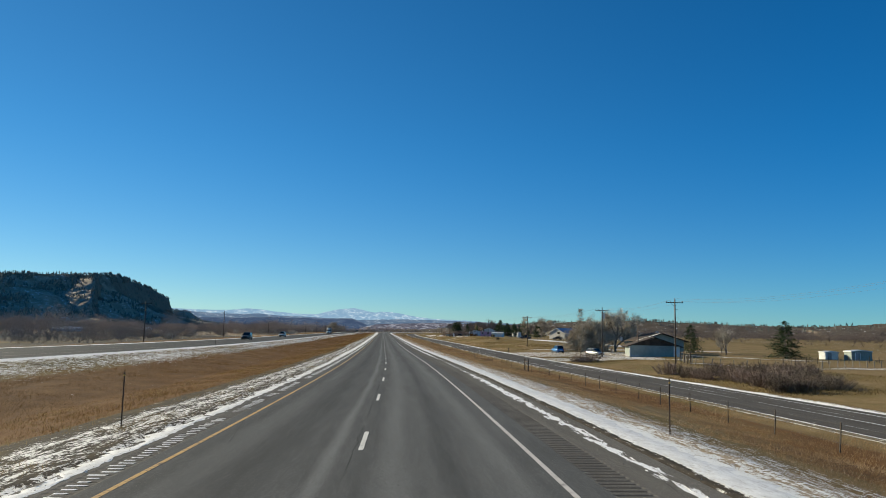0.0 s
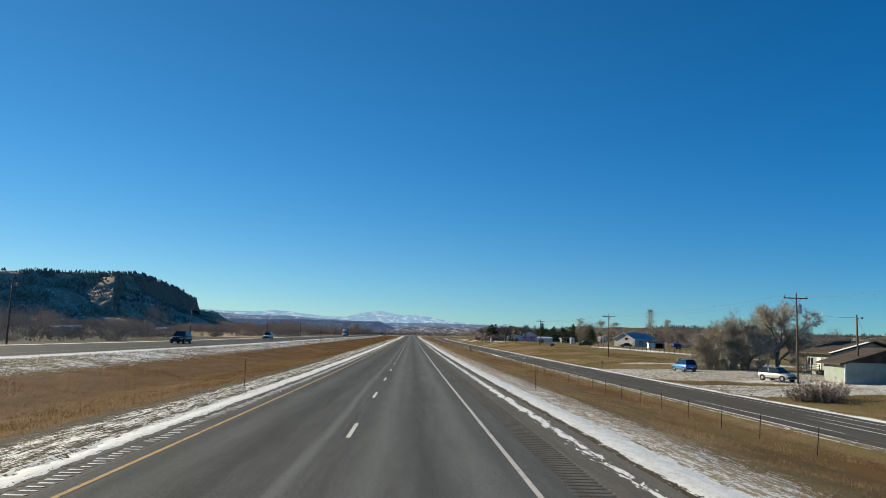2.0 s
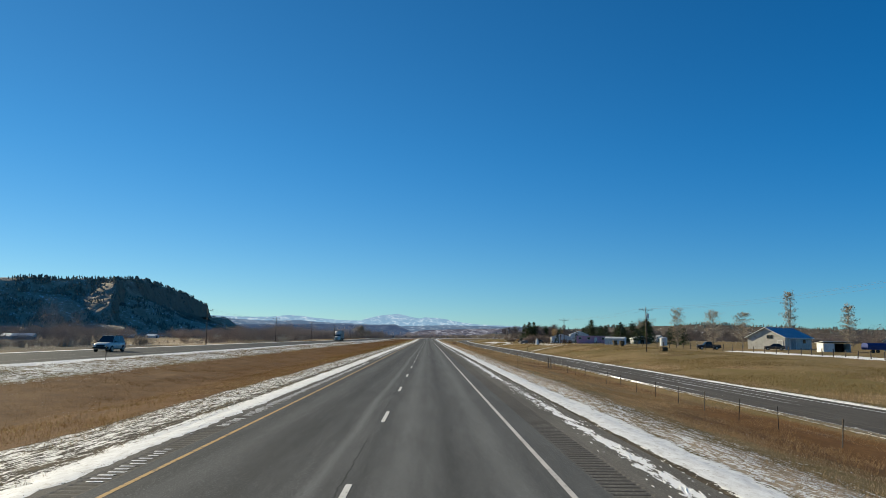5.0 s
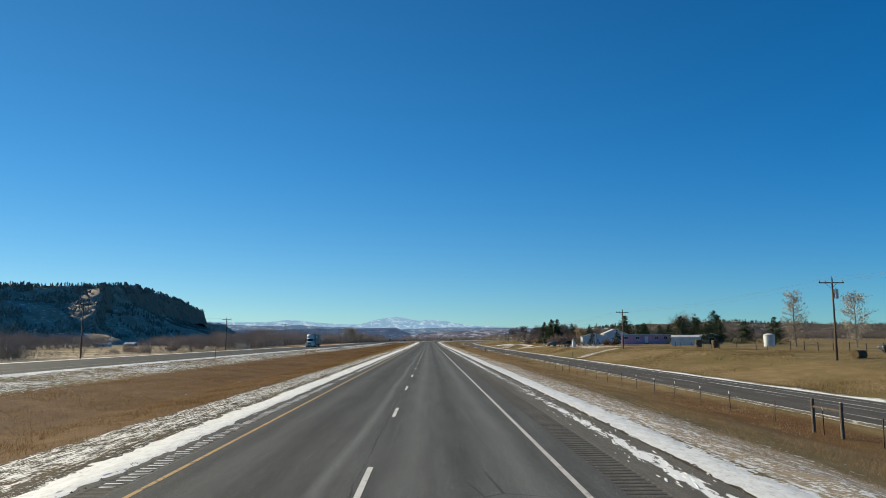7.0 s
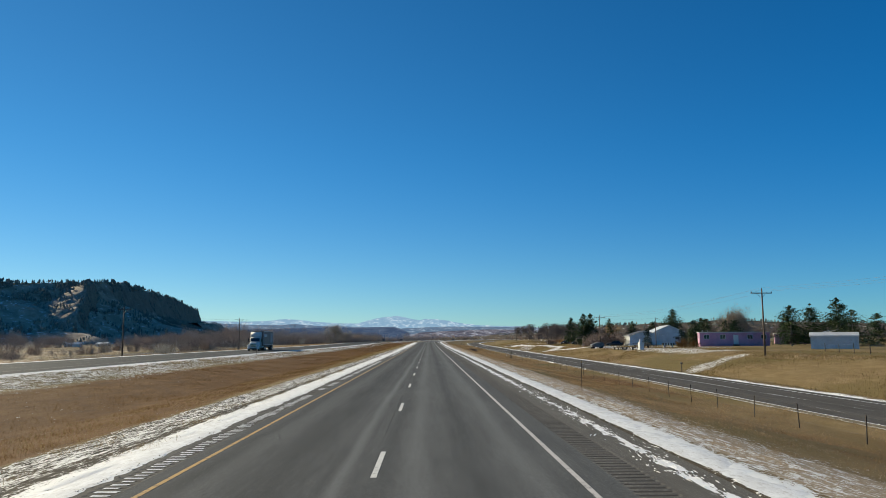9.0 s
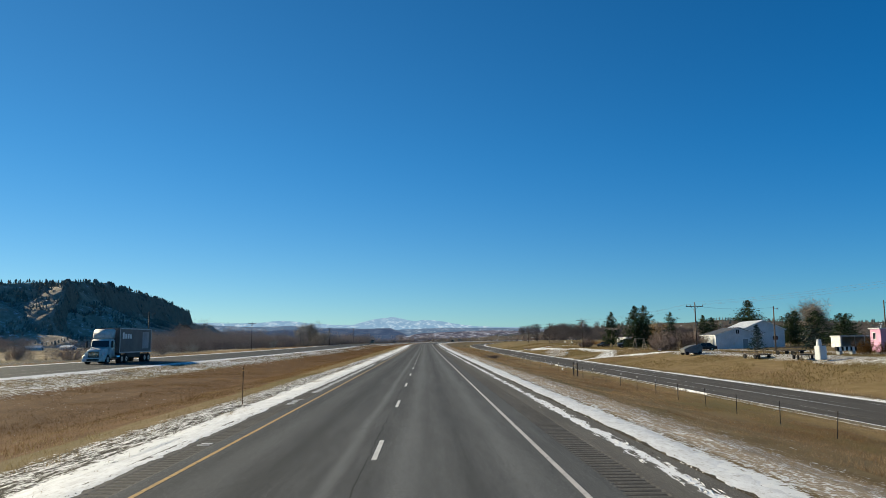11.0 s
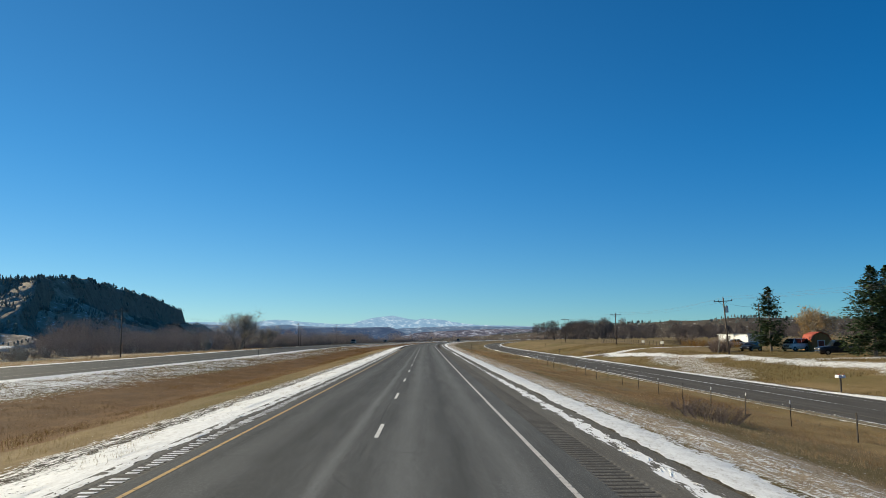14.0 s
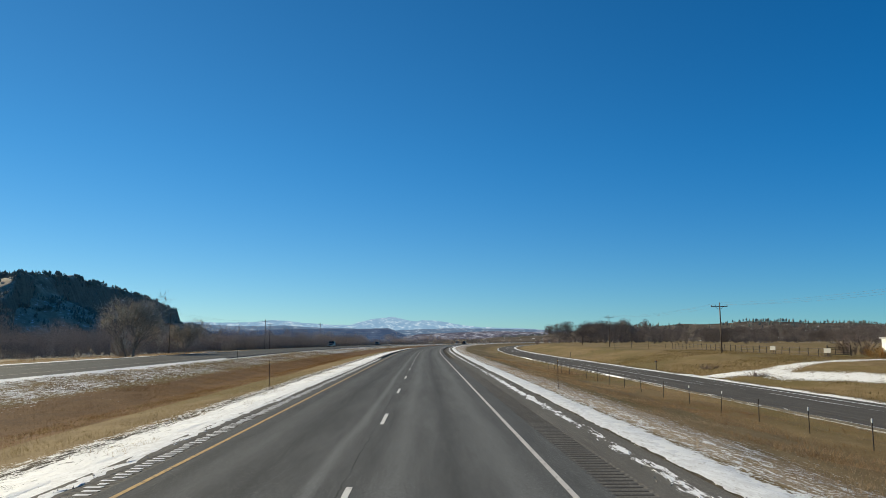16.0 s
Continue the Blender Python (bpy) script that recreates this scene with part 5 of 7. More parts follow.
def poplar(label, h, wide, seed, m, leaves=2, low=0.1, group="poplars with dry leaves"):
    """A slim tree: one leader, upswept branches all the way, twigs and the last dry leaves."""
    r = np.random.default_rng(seed)
    wood, fine, leaf = [], [], []
    a = np.array([0, 0, -0.2])
    for i in range(4):
        b = a + np.array([r.normal(0, 0.12), r.normal(0, 0.12), h * 0.24])
        wood += limb(a, b, 0.018 * h * (1 - i / 4.4), 0.018 * h * (1 - (i + 1) / 4.4), 6)
        a = b
    for i in range(int(h * 12)):
        f = low + (0.95 - low) * r.random()
        ln = wide * (math.sin(math.pi * min(1.0, (f - low) / (1 - low) * 0.8 + 0.15)) ** 0.7) * r.uniform(0.6, 1.15)
        w = r.uniform(0, 6.28)
        p0 = np.array([0, 0, f * h])
        p1 = p0 + np.array([math.cos(w) * ln, math.sin(w) * ln, ln * r.uniform(0.1, 0.6)])
        p1[2] = min(p1[2], h * (0.9 + 0.12 * r.random()))
        wood.append((p0 + (0.02, 0, 0.02), p0 - (0.02, 0, 0.02), p1))
        for q in range(10):
            s = p0 + (p1 - p0) * r.uniform(0.2, 1.0)
            c = r.uniform(0, 6.28)
            t = s + r.uniform(0.3, 0.8) * np.array([math.cos(c) * 0.7, math.sin(c) * 0.7, r.uniform(-0.1, 1.0)])
            n = np.array([-math.sin(c), math.cos(c), 0.6]) * 0.012
            fine.append((s + n, s - n, t))
            for g in range(leaves):
                k = s + (t - s) * r.uniform(0.2, 1.0) + r.normal(0, 0.1, 3)
                v = r.normal(0, 0.10, (2, 3))
                leaf.append((k, k + v[0], k + v[1]))
    ob = holder("poplar_tree", m)
    tagged(ob, label, "tree", group)
    part("trunk", triangles("trunk", wood, M_BARK), None, ob)
    part("crown", triangles("crown", fine, M_TWIG_TAN), None, ob)
    if leaf:
        part("leaves", triangles("leaves", leaf, M_LEAF_PALE), None, ob, "pale dry leaves still hanging")
    return ob


# ---- poles, wires and fences ----
def utility_pole(h, label, m, transformer=False, arm=2.6, lean=0.0, turn=0.0, low_arm=False):
    ob = holder("utility_pole", m @ pose(0, 0, 0, 0, lean, turn))
    tagged(ob, label, "utility pole", "utility poles")
    part("pole", rod((0, 0, -0.3), (0, 0, h), 0.135, 0.09, 10), M_POLE, ob, smooth=True)
    part("crossarm", box(arm, 0.1, 0.12, 0, 0.15, h - 0.55), M_POLE, ob, bevel=0.01)
    for s in (-1, 1):
        part("brace", rod((s * 0.65, 0.2, h - 0.55), (0, 0.15, h - 1.15), 0.02, n=5), M_STEEL, ob)
    for x in (-arm / 2 + 0.1, -arm / 2 + 0.75, arm / 2 - 0.1):
        part("insulator", rod((x, 0.15, h - 0.43), (x, 0.15, h - 0.2), 0.05, 0.035, 8), M_PORCELAIN, ob)
    part("insulator", rod((0, 0, h), (0, 0, h + 0.22), 0.05, 0.035, 8), M_PORCELAIN, ob)
    if transformer:
        can = part("transformer", rod((0.34, -0.1, h - 2.3), (0.34, -0.1, h - 1.3), 0.24, 0.24, 14), M_GALV, ob, "grey transformer can", smooth=False)
        part("bushing", rod((0.34, -0.1, h - 1.3), (0.34, -0.1, h - 1.05), 0.05, 0.03, 8), M_PORCELAIN, can)
        part("lid", rod((0.34, -0.1, h - 1.31), (0.34, -0.1, h - 1.26), 0.26, 0.22, 14), M_GALV, can)
    if low_arm:
        for dz in (1.6, 3.0):
            part("bracket", rod((0, 0, h - dz), (0.55, 0, h - dz + 0.02), 0.03, n=5), M_STEEL, ob)
    return ob


def cable(a, b, sag, name="power_cable", r=0.012, group="overhead cables"):
    a, b = Vector(a), Vector(b)
    pts = [a.lerp(b, i / 14) - Vector((0, 0, sag * 4 * (i / 14) * (1 - i / 14))) for i in range(15)]
    tris = []
    for p, q in zip(pts, pts[1:]):
        tris += limb(p, q, r, r, 3)
    return tagged(new(name, triangles(name, tris, M_CABLE)), "thin dark overhead cable between the poles", "cable", group)


R_POLES = [(47.2, 62, 10.0, 0, 0), (47.4, 117.5, 10.6, 0, 0), (46.8, 156, 10.4, 1, 0), (47, 240, 9.9, 0, 0), (47, 331, 9.3, 1, 0), (45.6, 417, 8.85, 0, 0), (45.6, 511, 8.35, 0, 0), (48.4, 611, 8.75, 1, -3.2), (52.4, 694, 8.5, 0, 0), (57, 790, 9.5, 0, 0), (70, 890, 9.5, 0, 0)]
tops = []
for x, y, h, tr, lean in R_POLES:
    utility_pole(h, "weathered wooden utility pole with a grey transformer" if tr else "weathered wooden utility pole with a crossarm", at(x, y), bool(tr), 2.9, lean, 0, y == 117.5)
    tops.append(Vector((x + lean * -0.0, y, ground_z(x, y) + h)))
for a, b in zip(tops, tops[1:]):
    for dx, dz in ((-1.3, -0.2), (0.0, 0.2), (1.3, -0.2)):
        cable(a + Vector((dx, 0.15, dz)), b + Vector((dx, 0.15, dz)), 0.9, r=0.008)
L_POLES = [(-56.8, 88, 9.5), (-56.8, 180, 9.8), (-57.4, 270, 9.6), (-57.4, 374, 9.8), (-57, 461, 9.5), (-57, 547, 9.6), (-57.4, 641, 9.4), (-57.4, 738, 9.6), (-56.4, 834, 10.6), (-53.5, 952, 12.5)]
tops = []
for x, y, h in L_POLES:
    utility_pole(h, "dark wooden utility pole with a crossarm beyond the far carriageway", at(x, y), False, 2.6, 0, 0)
    tops.append(Vector((x, y, ground_z(x, y) + h)))
for a, b in zip(tops, tops[1:]):
    for dx, dz in ((-1.2, -0.2), (1.2, -0.2)):
        cable(a + Vector((dx, 0.15, dz)), b + Vector((dx, 0.15, dz)), 0.9, r=0.008)
utility_pole(9.8, "dark wooden utility pole beside another one", at(-58.5, 852), False, 2.4)
# service poles by the farms
for x, y, h, text in ((55.6, 158.5, 8.2, "short wooden service pole with a yard lamp"), (83, 520, 8.6, "plain wooden service pole by the shop"), (63, 520, 7.8, "plain wooden service pole by the shop"), (58.5, 622, 8.0, "plain wooden service pole by the pines")):
    ob = holder("service_pole", at(x, y))
    tagged(ob, text, "utility pole", "service poles")
    part("pole", rod((0, 0, -0.3), (0, 0, h), 0.13, 0.09, 9), M_POLE, ob, smooth=True)
    part("bracket", rod((0, 0, h - 0.5), (0.7, 0, h - 0.3), 0.025, n=5), M_STEEL, ob)
    part("lamp_head", rod((0.62, 0, h - 0.5), (0.78, 0, h - 0.3), 0.12, 0.05, 8), M_GALV, ob)
g1 = ground_z(46.8, 156)
cable((47.1, 156, g1 + 8.6), (55.6, 158.5, ground_z(55.6, 158.5) + 7.9), 0.35, "service_cable", 0.016, "service cables")
cable((55.6, 158.5, ground_z(55.6, 158.5) + 7.9), (66, 172, 3.0), 0.4, "service_cable", 0.014, "service cables")
cable((45.6, 511, ground_z(45.6, 511) + 7.9), (63, 520, ground_z(63, 520) + 7.6), 0.4, "service_cable", 0.014, "service cables")
cable((48.4, 611, ground_z(48.4, 611) + 8.0), (58.5, 622, ground_z(58.5, 622) + 7.8), 0.4, "service_cable", 0.014, "service cables")

# highway fence: steel posts and wire strands, with timber braces
fence = holder("highway_fence", pose(0, 0, 0))
tagged(fence, "wire fence on dark steel posts between highway and frontage road", "fence")
bm = box(0.035, 0.035, 1.3, 0, 0, -0.15)
box(0.012, 0.06, 1.3, 0, 0.02, -0.15, bm=bm)
post_mesh = bpy.data.meshes.new("post")
bm.to_mesh(post_mesh)
bm.free()
post_mesh.materials.append(M_STEEL)
cap_mesh = mesh_data("post_tip", [(-0.022, -0.022, 1.03), (0.022, -0.022, 1.03), (0.022, 0.022, 1.03), (-0.022, 0.022, 1.03), (-0.022, -0.022, 1.19), (0.022, -0.022, 1.19), (0.022, 0.022, 1.19), (-0.022, 0.022, 1.19)], [(0, 1, 5, 4), (1, 2, 6, 5), (2, 3, 7, 6), (3, 0, 4, 7), (4, 5, 6, 7)], M_TRIM)
U_FENCE = 18.3
rf = np.random.default_rng(8)
line = []
y = 13.5
while y < 760:
    x = bend(y) + U_FENCE
    p = part("post", post_mesh, None, fence)
    p.matrix_basis = pose(x, y, ground_z(x, y), rf.normal(0, 2.2), rf.normal(0, 2.2), rf.uniform(-20, 20))
    if 270 < y < 330 or 440 < y < 620:
        if rf.random() < 0.7:
            c = part("post_tip", cap_mesh, None, p, "white-painted post tip")
    line.append(Vector((x, y, ground_z(x, y))))
    y += 4.9 + rf.normal(0, 0.25)
for hgt in (0.35, 0.6, 0.85, 1.08):
    tris = []
    for a, b in zip(line, line[1:]):
        tris += limb(a + Vector((0, 0, hgt)), b + Vector((0, 0, hgt)), 0.0025, 0.0025, 3)
    part("wire_strand", triangles("wire_strand", tris, M_WIRE), None, fence)
for y in (95, 280.5, 475.65):
    x = bend(y) + U_FENCE
    br = holder("fence_brace", at(x, y))
    tagged(br, "timber fence brace of two posts and a rail", "fence brace", "fence braces")
    for dy in (-1.15, 1.15):
        part("post", rod((0, dy, -0.3), (0, dy, 1.5), 0.085, 0.075, 9), M_POSTWOOD, br)
    part("rail", rod((0, -1.12, 1.15), (0, 1.12, 1.15), 0.05, 0.05, 8), M_POSTWOOD, br)

# roadside delineators
for u, y in ((8.3, 20.1), (8.4, 111.7), (8.2, 234), (8.9, 358), (7.8, 480), (8.0, 605), (8.2, 730), (-6.95, 21.6), (-7.0, 109.5), (-6.9, 423.5), (-6.8, 483), (-7.2, 608)):
    x = bend(y) + u
    d = holder("delineator_post", at(x, y))
    tagged(d, "thin steel roadside post with a small reflector", "roadside post", "delineator posts")
    part("post", box(0.034, 0.012, 1.75, 0, 0, -0.2), M_POSTRUST, d)
    part("flange", box(0.01, 0.03, 1.75, 0, 0.016, -0.2), M_POSTRUST, d)
    part("reflector", rod((0, -0.018, 1.45), (0, -0.03, 1.45), 0.028, n=10), M_REFLECT, d, "amber reflector")
for y in (110, 240, 345, 437, 603, 660):
    x = bend(y) + far_lane(y) - 24.6
    d = holder("delineator_post", at(x, y))
    tagged(d, "thin steel roadside post by the far carriageway", "roadside post", "far delineator posts")
    part("post", box(0.05, 0.02, 1.4, 0, 0, -0.2), M_STEEL, d)
    part("reflector", rod((0, -0.018, 1.1), (0, -0.03, 1.1), 0.04, n=10), M_REFLECT, d, "amber reflector")


def post_fence(name, label, pts, gap, h, wood, rails=2, radius=0.055, wires=0, seed=3, skip=0.0):
    """A farm fence along a line: posts, with rails or wires."""
    r = np.random.default_rng(seed)
    ob = holder(name, pose(0, 0, 0))
    tagged(ob, label, "fence")
    bm = rod((0, 0, -0.3), (0, 0, h), radius, radius * 0.9, 8)
    pm = bpy.data.meshes.new("post")
    bm.to_mesh(pm)
    bm.free()
    pm.materials.append(wood)
    spots = []
    for a, b in zip(pts, pts[1:]):
        a, b = Vector((*a, 0)), Vector((*b, 0))
        k = max(1, int((b - a).length / gap))
        spots += [a.lerp(b, i / k) for i in range(k)]
    spots.append(Vector((*pts[-1], 0)))
    for s in spots:
        s.z = ground_z(s.x, s.y)
        if r.random() < skip:
            continue
        o = part("post", pm, None, ob)
        o.matrix_basis = pose(s.x, s.y, s.z, r.normal(0, 3), r.normal(0, 3), r.uniform(0, 360)) @ Matrix.Diagonal((1, 1, r.uniform(0.85, 1.1), 1))
    for k in range(rails):
        z = h * (0.9 - 0.42 * k)
        for a, b in zip(spots, spots[1:]):
            part("rail", rod(a + Vector((0, 0, z)), b + Vector((0, 0, z + r.normal(0, 0.03))), 0.04, n=6), wood, ob)
    for k in range(wires):
        tris = []
        for a, b in zip(spots, spots[1:]):
            tris += limb(a + Vector((0, 0, h * (0.9 - 0.25 * k))), b + Vector((0, 0, h * (0.9 - 0.25 * k))), 0.005, 0.005, 3)
        part("wire_strand", triangles("wire_strand", tris, M_WIRE), None, ob)
    return ob


post_fence("pasture_fence", "grey timber post fence along a snowy lane", [(80, 249), (76, 282), (73, 318), (66.5, 345), (62, 372)], 3.1, 1.35, M_POSTWOOD, 0, 0.1, 3, 4)
post_fence("corral_fence", "pale weathered timber posts strung with wire round a small corral", [(54, 133), (50.5, 117), (51.5, 110), (56, 106.5), (64, 104), (80, 112), (98, 124)], 1.9, 1.25, M_RAILPALE, 0, 0.075, 4, 5)
post_fence("corral_gate_posts", "stout dark timber posts at the corral corner", [(52.6, 128), (51.6, 124), (50.6, 119)], 2.4, 1.9, M_POSTWOOD, 1, 0.11, 0, 15)
post_fence("back_fence", "dark timber posts and wire behind the corral", [(66, 118), (84, 128), (104, 140)], 3.4, 1.2, M_POSTWOOD, 0, 0.07, 3, 16)
post_fence("field_fence", "grey post and wire fence beside the yards", [(58, 372), (57, 398), (58, 425)], 3.6, 1.2, M_POSTWOOD, 0, 0.06, 3, 6, 0.15)
post_fence("pen_fence", "low timber rail fence of a pen", [(56.4, 667.4), (57.1, 685), (58.4, 712), (60, 742)], 2.6, 1.25, M_POSTWOOD, 3, 0.07, 0, 7)
post_fence("meadow_fence", "grey post and wire fence across the meadow", [(36, 744), (47, 745), (59, 744)], 4.0, 1.2, M_POSTWOOD, 0, 0.05, 3, 9)


# ---- houses ----
def window_on(parent, w, h, x, y, z, turn, trim=None):
    """A framed window lying on a wall, facing its local -y."""
    m = pose(x, y, z, 0, 0, turn)
    bm = bmesh.new()
    t = 0.07
    for sx, sz, px, pz in ((w + 2 * t, t, 0, -t), (w + 2 * t, t, 0, h), (t, h, -w / 2 - t / 2, 0), (t, h, w / 2 + t / 2, 0), (0.04, h, 0, 0)):
        box(sx, 0.09, sz, px, 0, pz, bm=bm)
    bmesh.ops.transform(bm, matrix=m, verts=bm.verts[:])
    win = part("window", bm, trim or M_TRIM, parent)
    g = box(w, 0.03, h, 0, 0.0, 0)
    bmesh.ops.transform(g, matrix=m, verts=g.verts[:])
    part("pane", g, M_GLASS, win)
    return win


def door_on(parent, w, h, x, y, z, turn, material, name="door"):
    m = pose(x, y, z, 0, 0, turn)
    bm = box(w, 0.08, h, 0, 0, 0)
    bmesh.ops.transform(bm, matrix=m, verts=bm.verts[:])
    d = part(name, bm, material, parent)
    f = bmesh.new()
    for sx, sz, px, pz in ((w + 0.2, 0.1, 0, h), (0.1, h, -w / 2 - 0.05, 0), (0.1, h, w / 2 + 0.05, 0)):
        box(sx, 0.12, sz, px, 0, pz, bm=f)
    bmesh.ops.transform(f, matrix=m, verts=f.verts[:])
    part("door_frame", f, M_TRIM, d)
    return d


def gable_house(name, label, w, ln, h, peak, wall, roof, m, eave=0.4, cat="house", trim=None, snow=0.0, plinth=True):
    """A house with its ridge along local y; w across, ln along, wall height h, ridge height peak. Its front gable is at -ln/2."""
    ob = holder(name, m)
    tagged(ob, label, cat)
    a = part("wall", prism([(-w / 2, -0.4), (w / 2, -0.4), (w / 2, h), (0, peak - 0.1), (-w / 2, h)], -ln / 2, ln / 2, "y"), wall, ob)
    pitch = (peak - h) / (w / 2)
    for s in (-1, 1):
        x1, z1 = s * (w / 2 + eave), h - pitch * eave
        r = part("roof", prism([(0, peak), (x1, z1), (x1, z1 + 0.14), (0, peak + 0.16)], -ln / 2 - eave, ln / 2 + eave, "y"), roof, ob)
        part("fascia", box(0.04, ln + 2 * eave + 0.02, 0.2, s * (w / 2 + eave + 0.025), 0, z1 - 0.05), trim or M_TRIM, r)
        if snow:
            part("roof_snow", prism([(s * 0.6, peak - pitch * 0.6 + 0.17), (x1 * 0.97, z1 + 0.16), (x1 * 0.97, z1 + 0.2), (s * 0.6, peak - pitch * 0.6 + 0.2)], -ln / 2 - eave * 0.8, -ln / 2 - eave * 0.8 + snow * ln, "y"), M_SNOW, r, "thin old snow")
    for yy, sg in ((-ln / 2 - eave, -1), (ln / 2 + eave, 1)):
        for s in (-1, 1):
            x1, z1 = s * (w / 2 + eave), h - pitch * eave
            part("barge_board", prism([(0, peak - 0.02), (x1, z1 - 0.06), (x1, z1 + 0.1), (0, peak + 0.12)], yy - 0.03 if sg < 0 else yy, yy if sg < 0 else yy + 0.03, "y"), trim or M_TRIM, ob)
    if plinth:
        part("foundation", box(w + 0.06, ln + 0.06, 0.7, 0, 0, -0.5), M_GREYWALL, ob)
    return ob


# the green house and its garage
hz = ground_z(66, 178)
house = gable_house("ranch_house", "low pale-green ranch house with a dark shingle roof", 11.0, 7.4, 3.3, 4.9, M_TEAL, M_BROWNROOF, pose(66.4, 176.4, hz, 0, 0, 0), 0.9, trim=M_DARKTRIM, snow=0.12)
window_on(house, 1.5, 0.9, -4.1, -3.73, 1.7, 0)
window_on(house, 1.2, 0.9, 2.5, -3.73, 1.7, 0)
for yy in (-2.2, 2.3):
    window_on(house, 1.4, 1.1, -5.53, yy, 1.3, -90)
door_on(house, 0.95, 2.05, -5.54, 0.0, 0.3, -90, M_TRIM)
porch = part("porch_deck", box(1.6, 4.4, 0.16, -6.35, -0.6, 0.55), M_DARKTRIM, house)
for px, py in ((-7.05, -2.7), (-7.05, -0.6), (-7.05, 1.5)):
    part("porch_post", box(0.1, 0.1, 1.5, px, py, 0.0), M_DARKTRIM, porch)
for zz in (0.95, 1.2, 1.45):
    part("porch_rail", box(0.05, 4.3, 0.07, -7.05, -0.6, zz), M_DARKTRIM, porch)
part("chimney", box(0.6, 0.6, 1.2, 0.8, 1.2, 4.3), M_GREYWALL, house, "small grey block chimney", bevel=0.02)
for px, py in ((-1.5, -1.2), (1.5, 2.2)):
    part("vent_pipe", rod((px, py, 4.2), (px, py, 5.3), 0.06, n=8), M_STEEL, house)
gz = ground_z(64, 166)
garage = gable_house("garage", "pale-green garage with a wide door and brown shingle roof", 10.6, 6.6, 2.25, 4.0, M_TEAL, M_BROWNROOF, pose(59.2, 160.0, gz, 0, 0, -10), 0.7, "garage", trim=M_DARKTRIM)
part("gable_boards", prism([(-5.2, 2.3), (5.2, 2.3), (0, 3.86)], -3.34, -3.305, "y"), M_BROWNROOF, garage, "dark brown shingled gable")
gd = part("garage_door", box(6.8, 0.06, 2.0, 0.3, -3.33, 0.02), M_TEAL, garage, "wide pale-green panel door")
for k in range(5):
    part("door_panel", box(6.7, 0.03, 0.36, 0.3, -3.37, 0.05 + 0.39 * k), M_TEAL, gd)
door_on(garage, 0.9, 2.0, 4.6, -3.33, 0.05, 0, M_TRIM)
part("corner_post", box(0.16, 0.1, 2.2, -5.25, -3.33, 0), M_TRIM, garage)
part("corner_post", box(0.16, 0.1, 2.2, 5.25, -3.33, 0), M_TRIM, garage)

# small white sheds by the corral
for x, y, w, ln, turn in ((95.6, 152.5, 2.9, 2.4, 0), (100.6, 150, 4.6, 2.6, 0)):
    s = gable_house("yard_shed", "small metal shed with a pale roof standing in the yard", w, ln, 1.5 if w < 4 else 1.8, 1.7 if w < 4 else 2.05, M_WHITEMETAL if w < 4 else M_TEAL, M_WHITEROOF, at(x, y, turn), 0.12, "shed", plinth=False)
    door_on(s, 1.0, 1.5, -w * 0.2, -ln / 2 - 0.03, 0, 0, M_GREYWALL)

# cream barn with a blue roof
barn = gable_house("barn", "cream-walled barn with a blue metal roof", 9.6, 14, 3.0, 5.3, M_CREAM, M_BLUEROOF, at(91, 364, -52), 0.5, "barn", plinth=False)
window_on(barn, 1.4, 0.7, 1.0, -7.03, 2.7, 0, M_DARKTRIM)
door_on(barn, 1.1, 2.1, 3.6, -7.03, 0, 0, M_CREAM)
door_on(barn, 3.0, 2.6, 4.83, -3.0, 0, 90, M_GREYWALL, "sliding_door")
window_on(barn, 1.2, 0.8, 4.83, 3.0, 1.6, 90, M_DARKTRIM)
shed = holder("open_shed", at(91.5, 340, -8) @ Matrix.Diagonal((0.7, 0.8, 0.8, 1)))
tagged(shed, "low white open-fronted shed beside the barn", "shed")
part("back_wall", box(8, 0.15, 2.5, 0, 2.4, -0.1), M_WHITEWALL, shed)
for px in (-4, -0.8, 4):
    part("side_wall", box(0.15, 4.8, 2.5, px, 0, -0.1), M_WHITEWALL, shed)
part("front_wall", box(3.1, 0.15, 2.5, -2.4, -2.4, -0.1), M_WHITEWALL, shed)
part("roof", prism([(-3.0, 2.85), (3.0, 2.45), (3.0, 2.55), (-3.0, 2.97)], -4.4, 4.4, "x"), M_WHITEROOF, shed)
# added black sheet before the back wall, standing in for the bay's shade
part("shade_panel", box(4.5, 0.05, 2.3, 1.6, 1.9, 0), M_BLACK, shed)
cont = holder("tarped_trailer", at(101, 337, 2))
tagged(cont, "long low trailer under a bright blue tarp", "trailer")
bm = prism([(-1.2, 0.7), (1.2, 0.7), (1.25, 1.7), (0.7, 2.15), (-0.7, 2.15), (-1.25, 1.7)], -4.4, 4.4, "x")
part("tarp", bm, M_TARP, cont, bevel=0.05)
for px in (-3.2, -2.1, 2.1, 3.2):
    part("wheel", rod((px, -1.2, 0.35), (px, -0.9, 0.35), 0.37, n=14), M_TYRE, cont)
cott = gable_house("cottage", "small grey cottage with a pale gable", 6.5, 8, 2.5, 4.3, M_GREYWALL, M_DARKROOF, at(117, 356, -35), 0.4)
window_on(cott, 1.0, 1.0, -1.2, -4.03, 1.0, 0)
door_on(cott, 0.95, 2.0, 1.2, -4.03, 0, 0, M_TRIM)
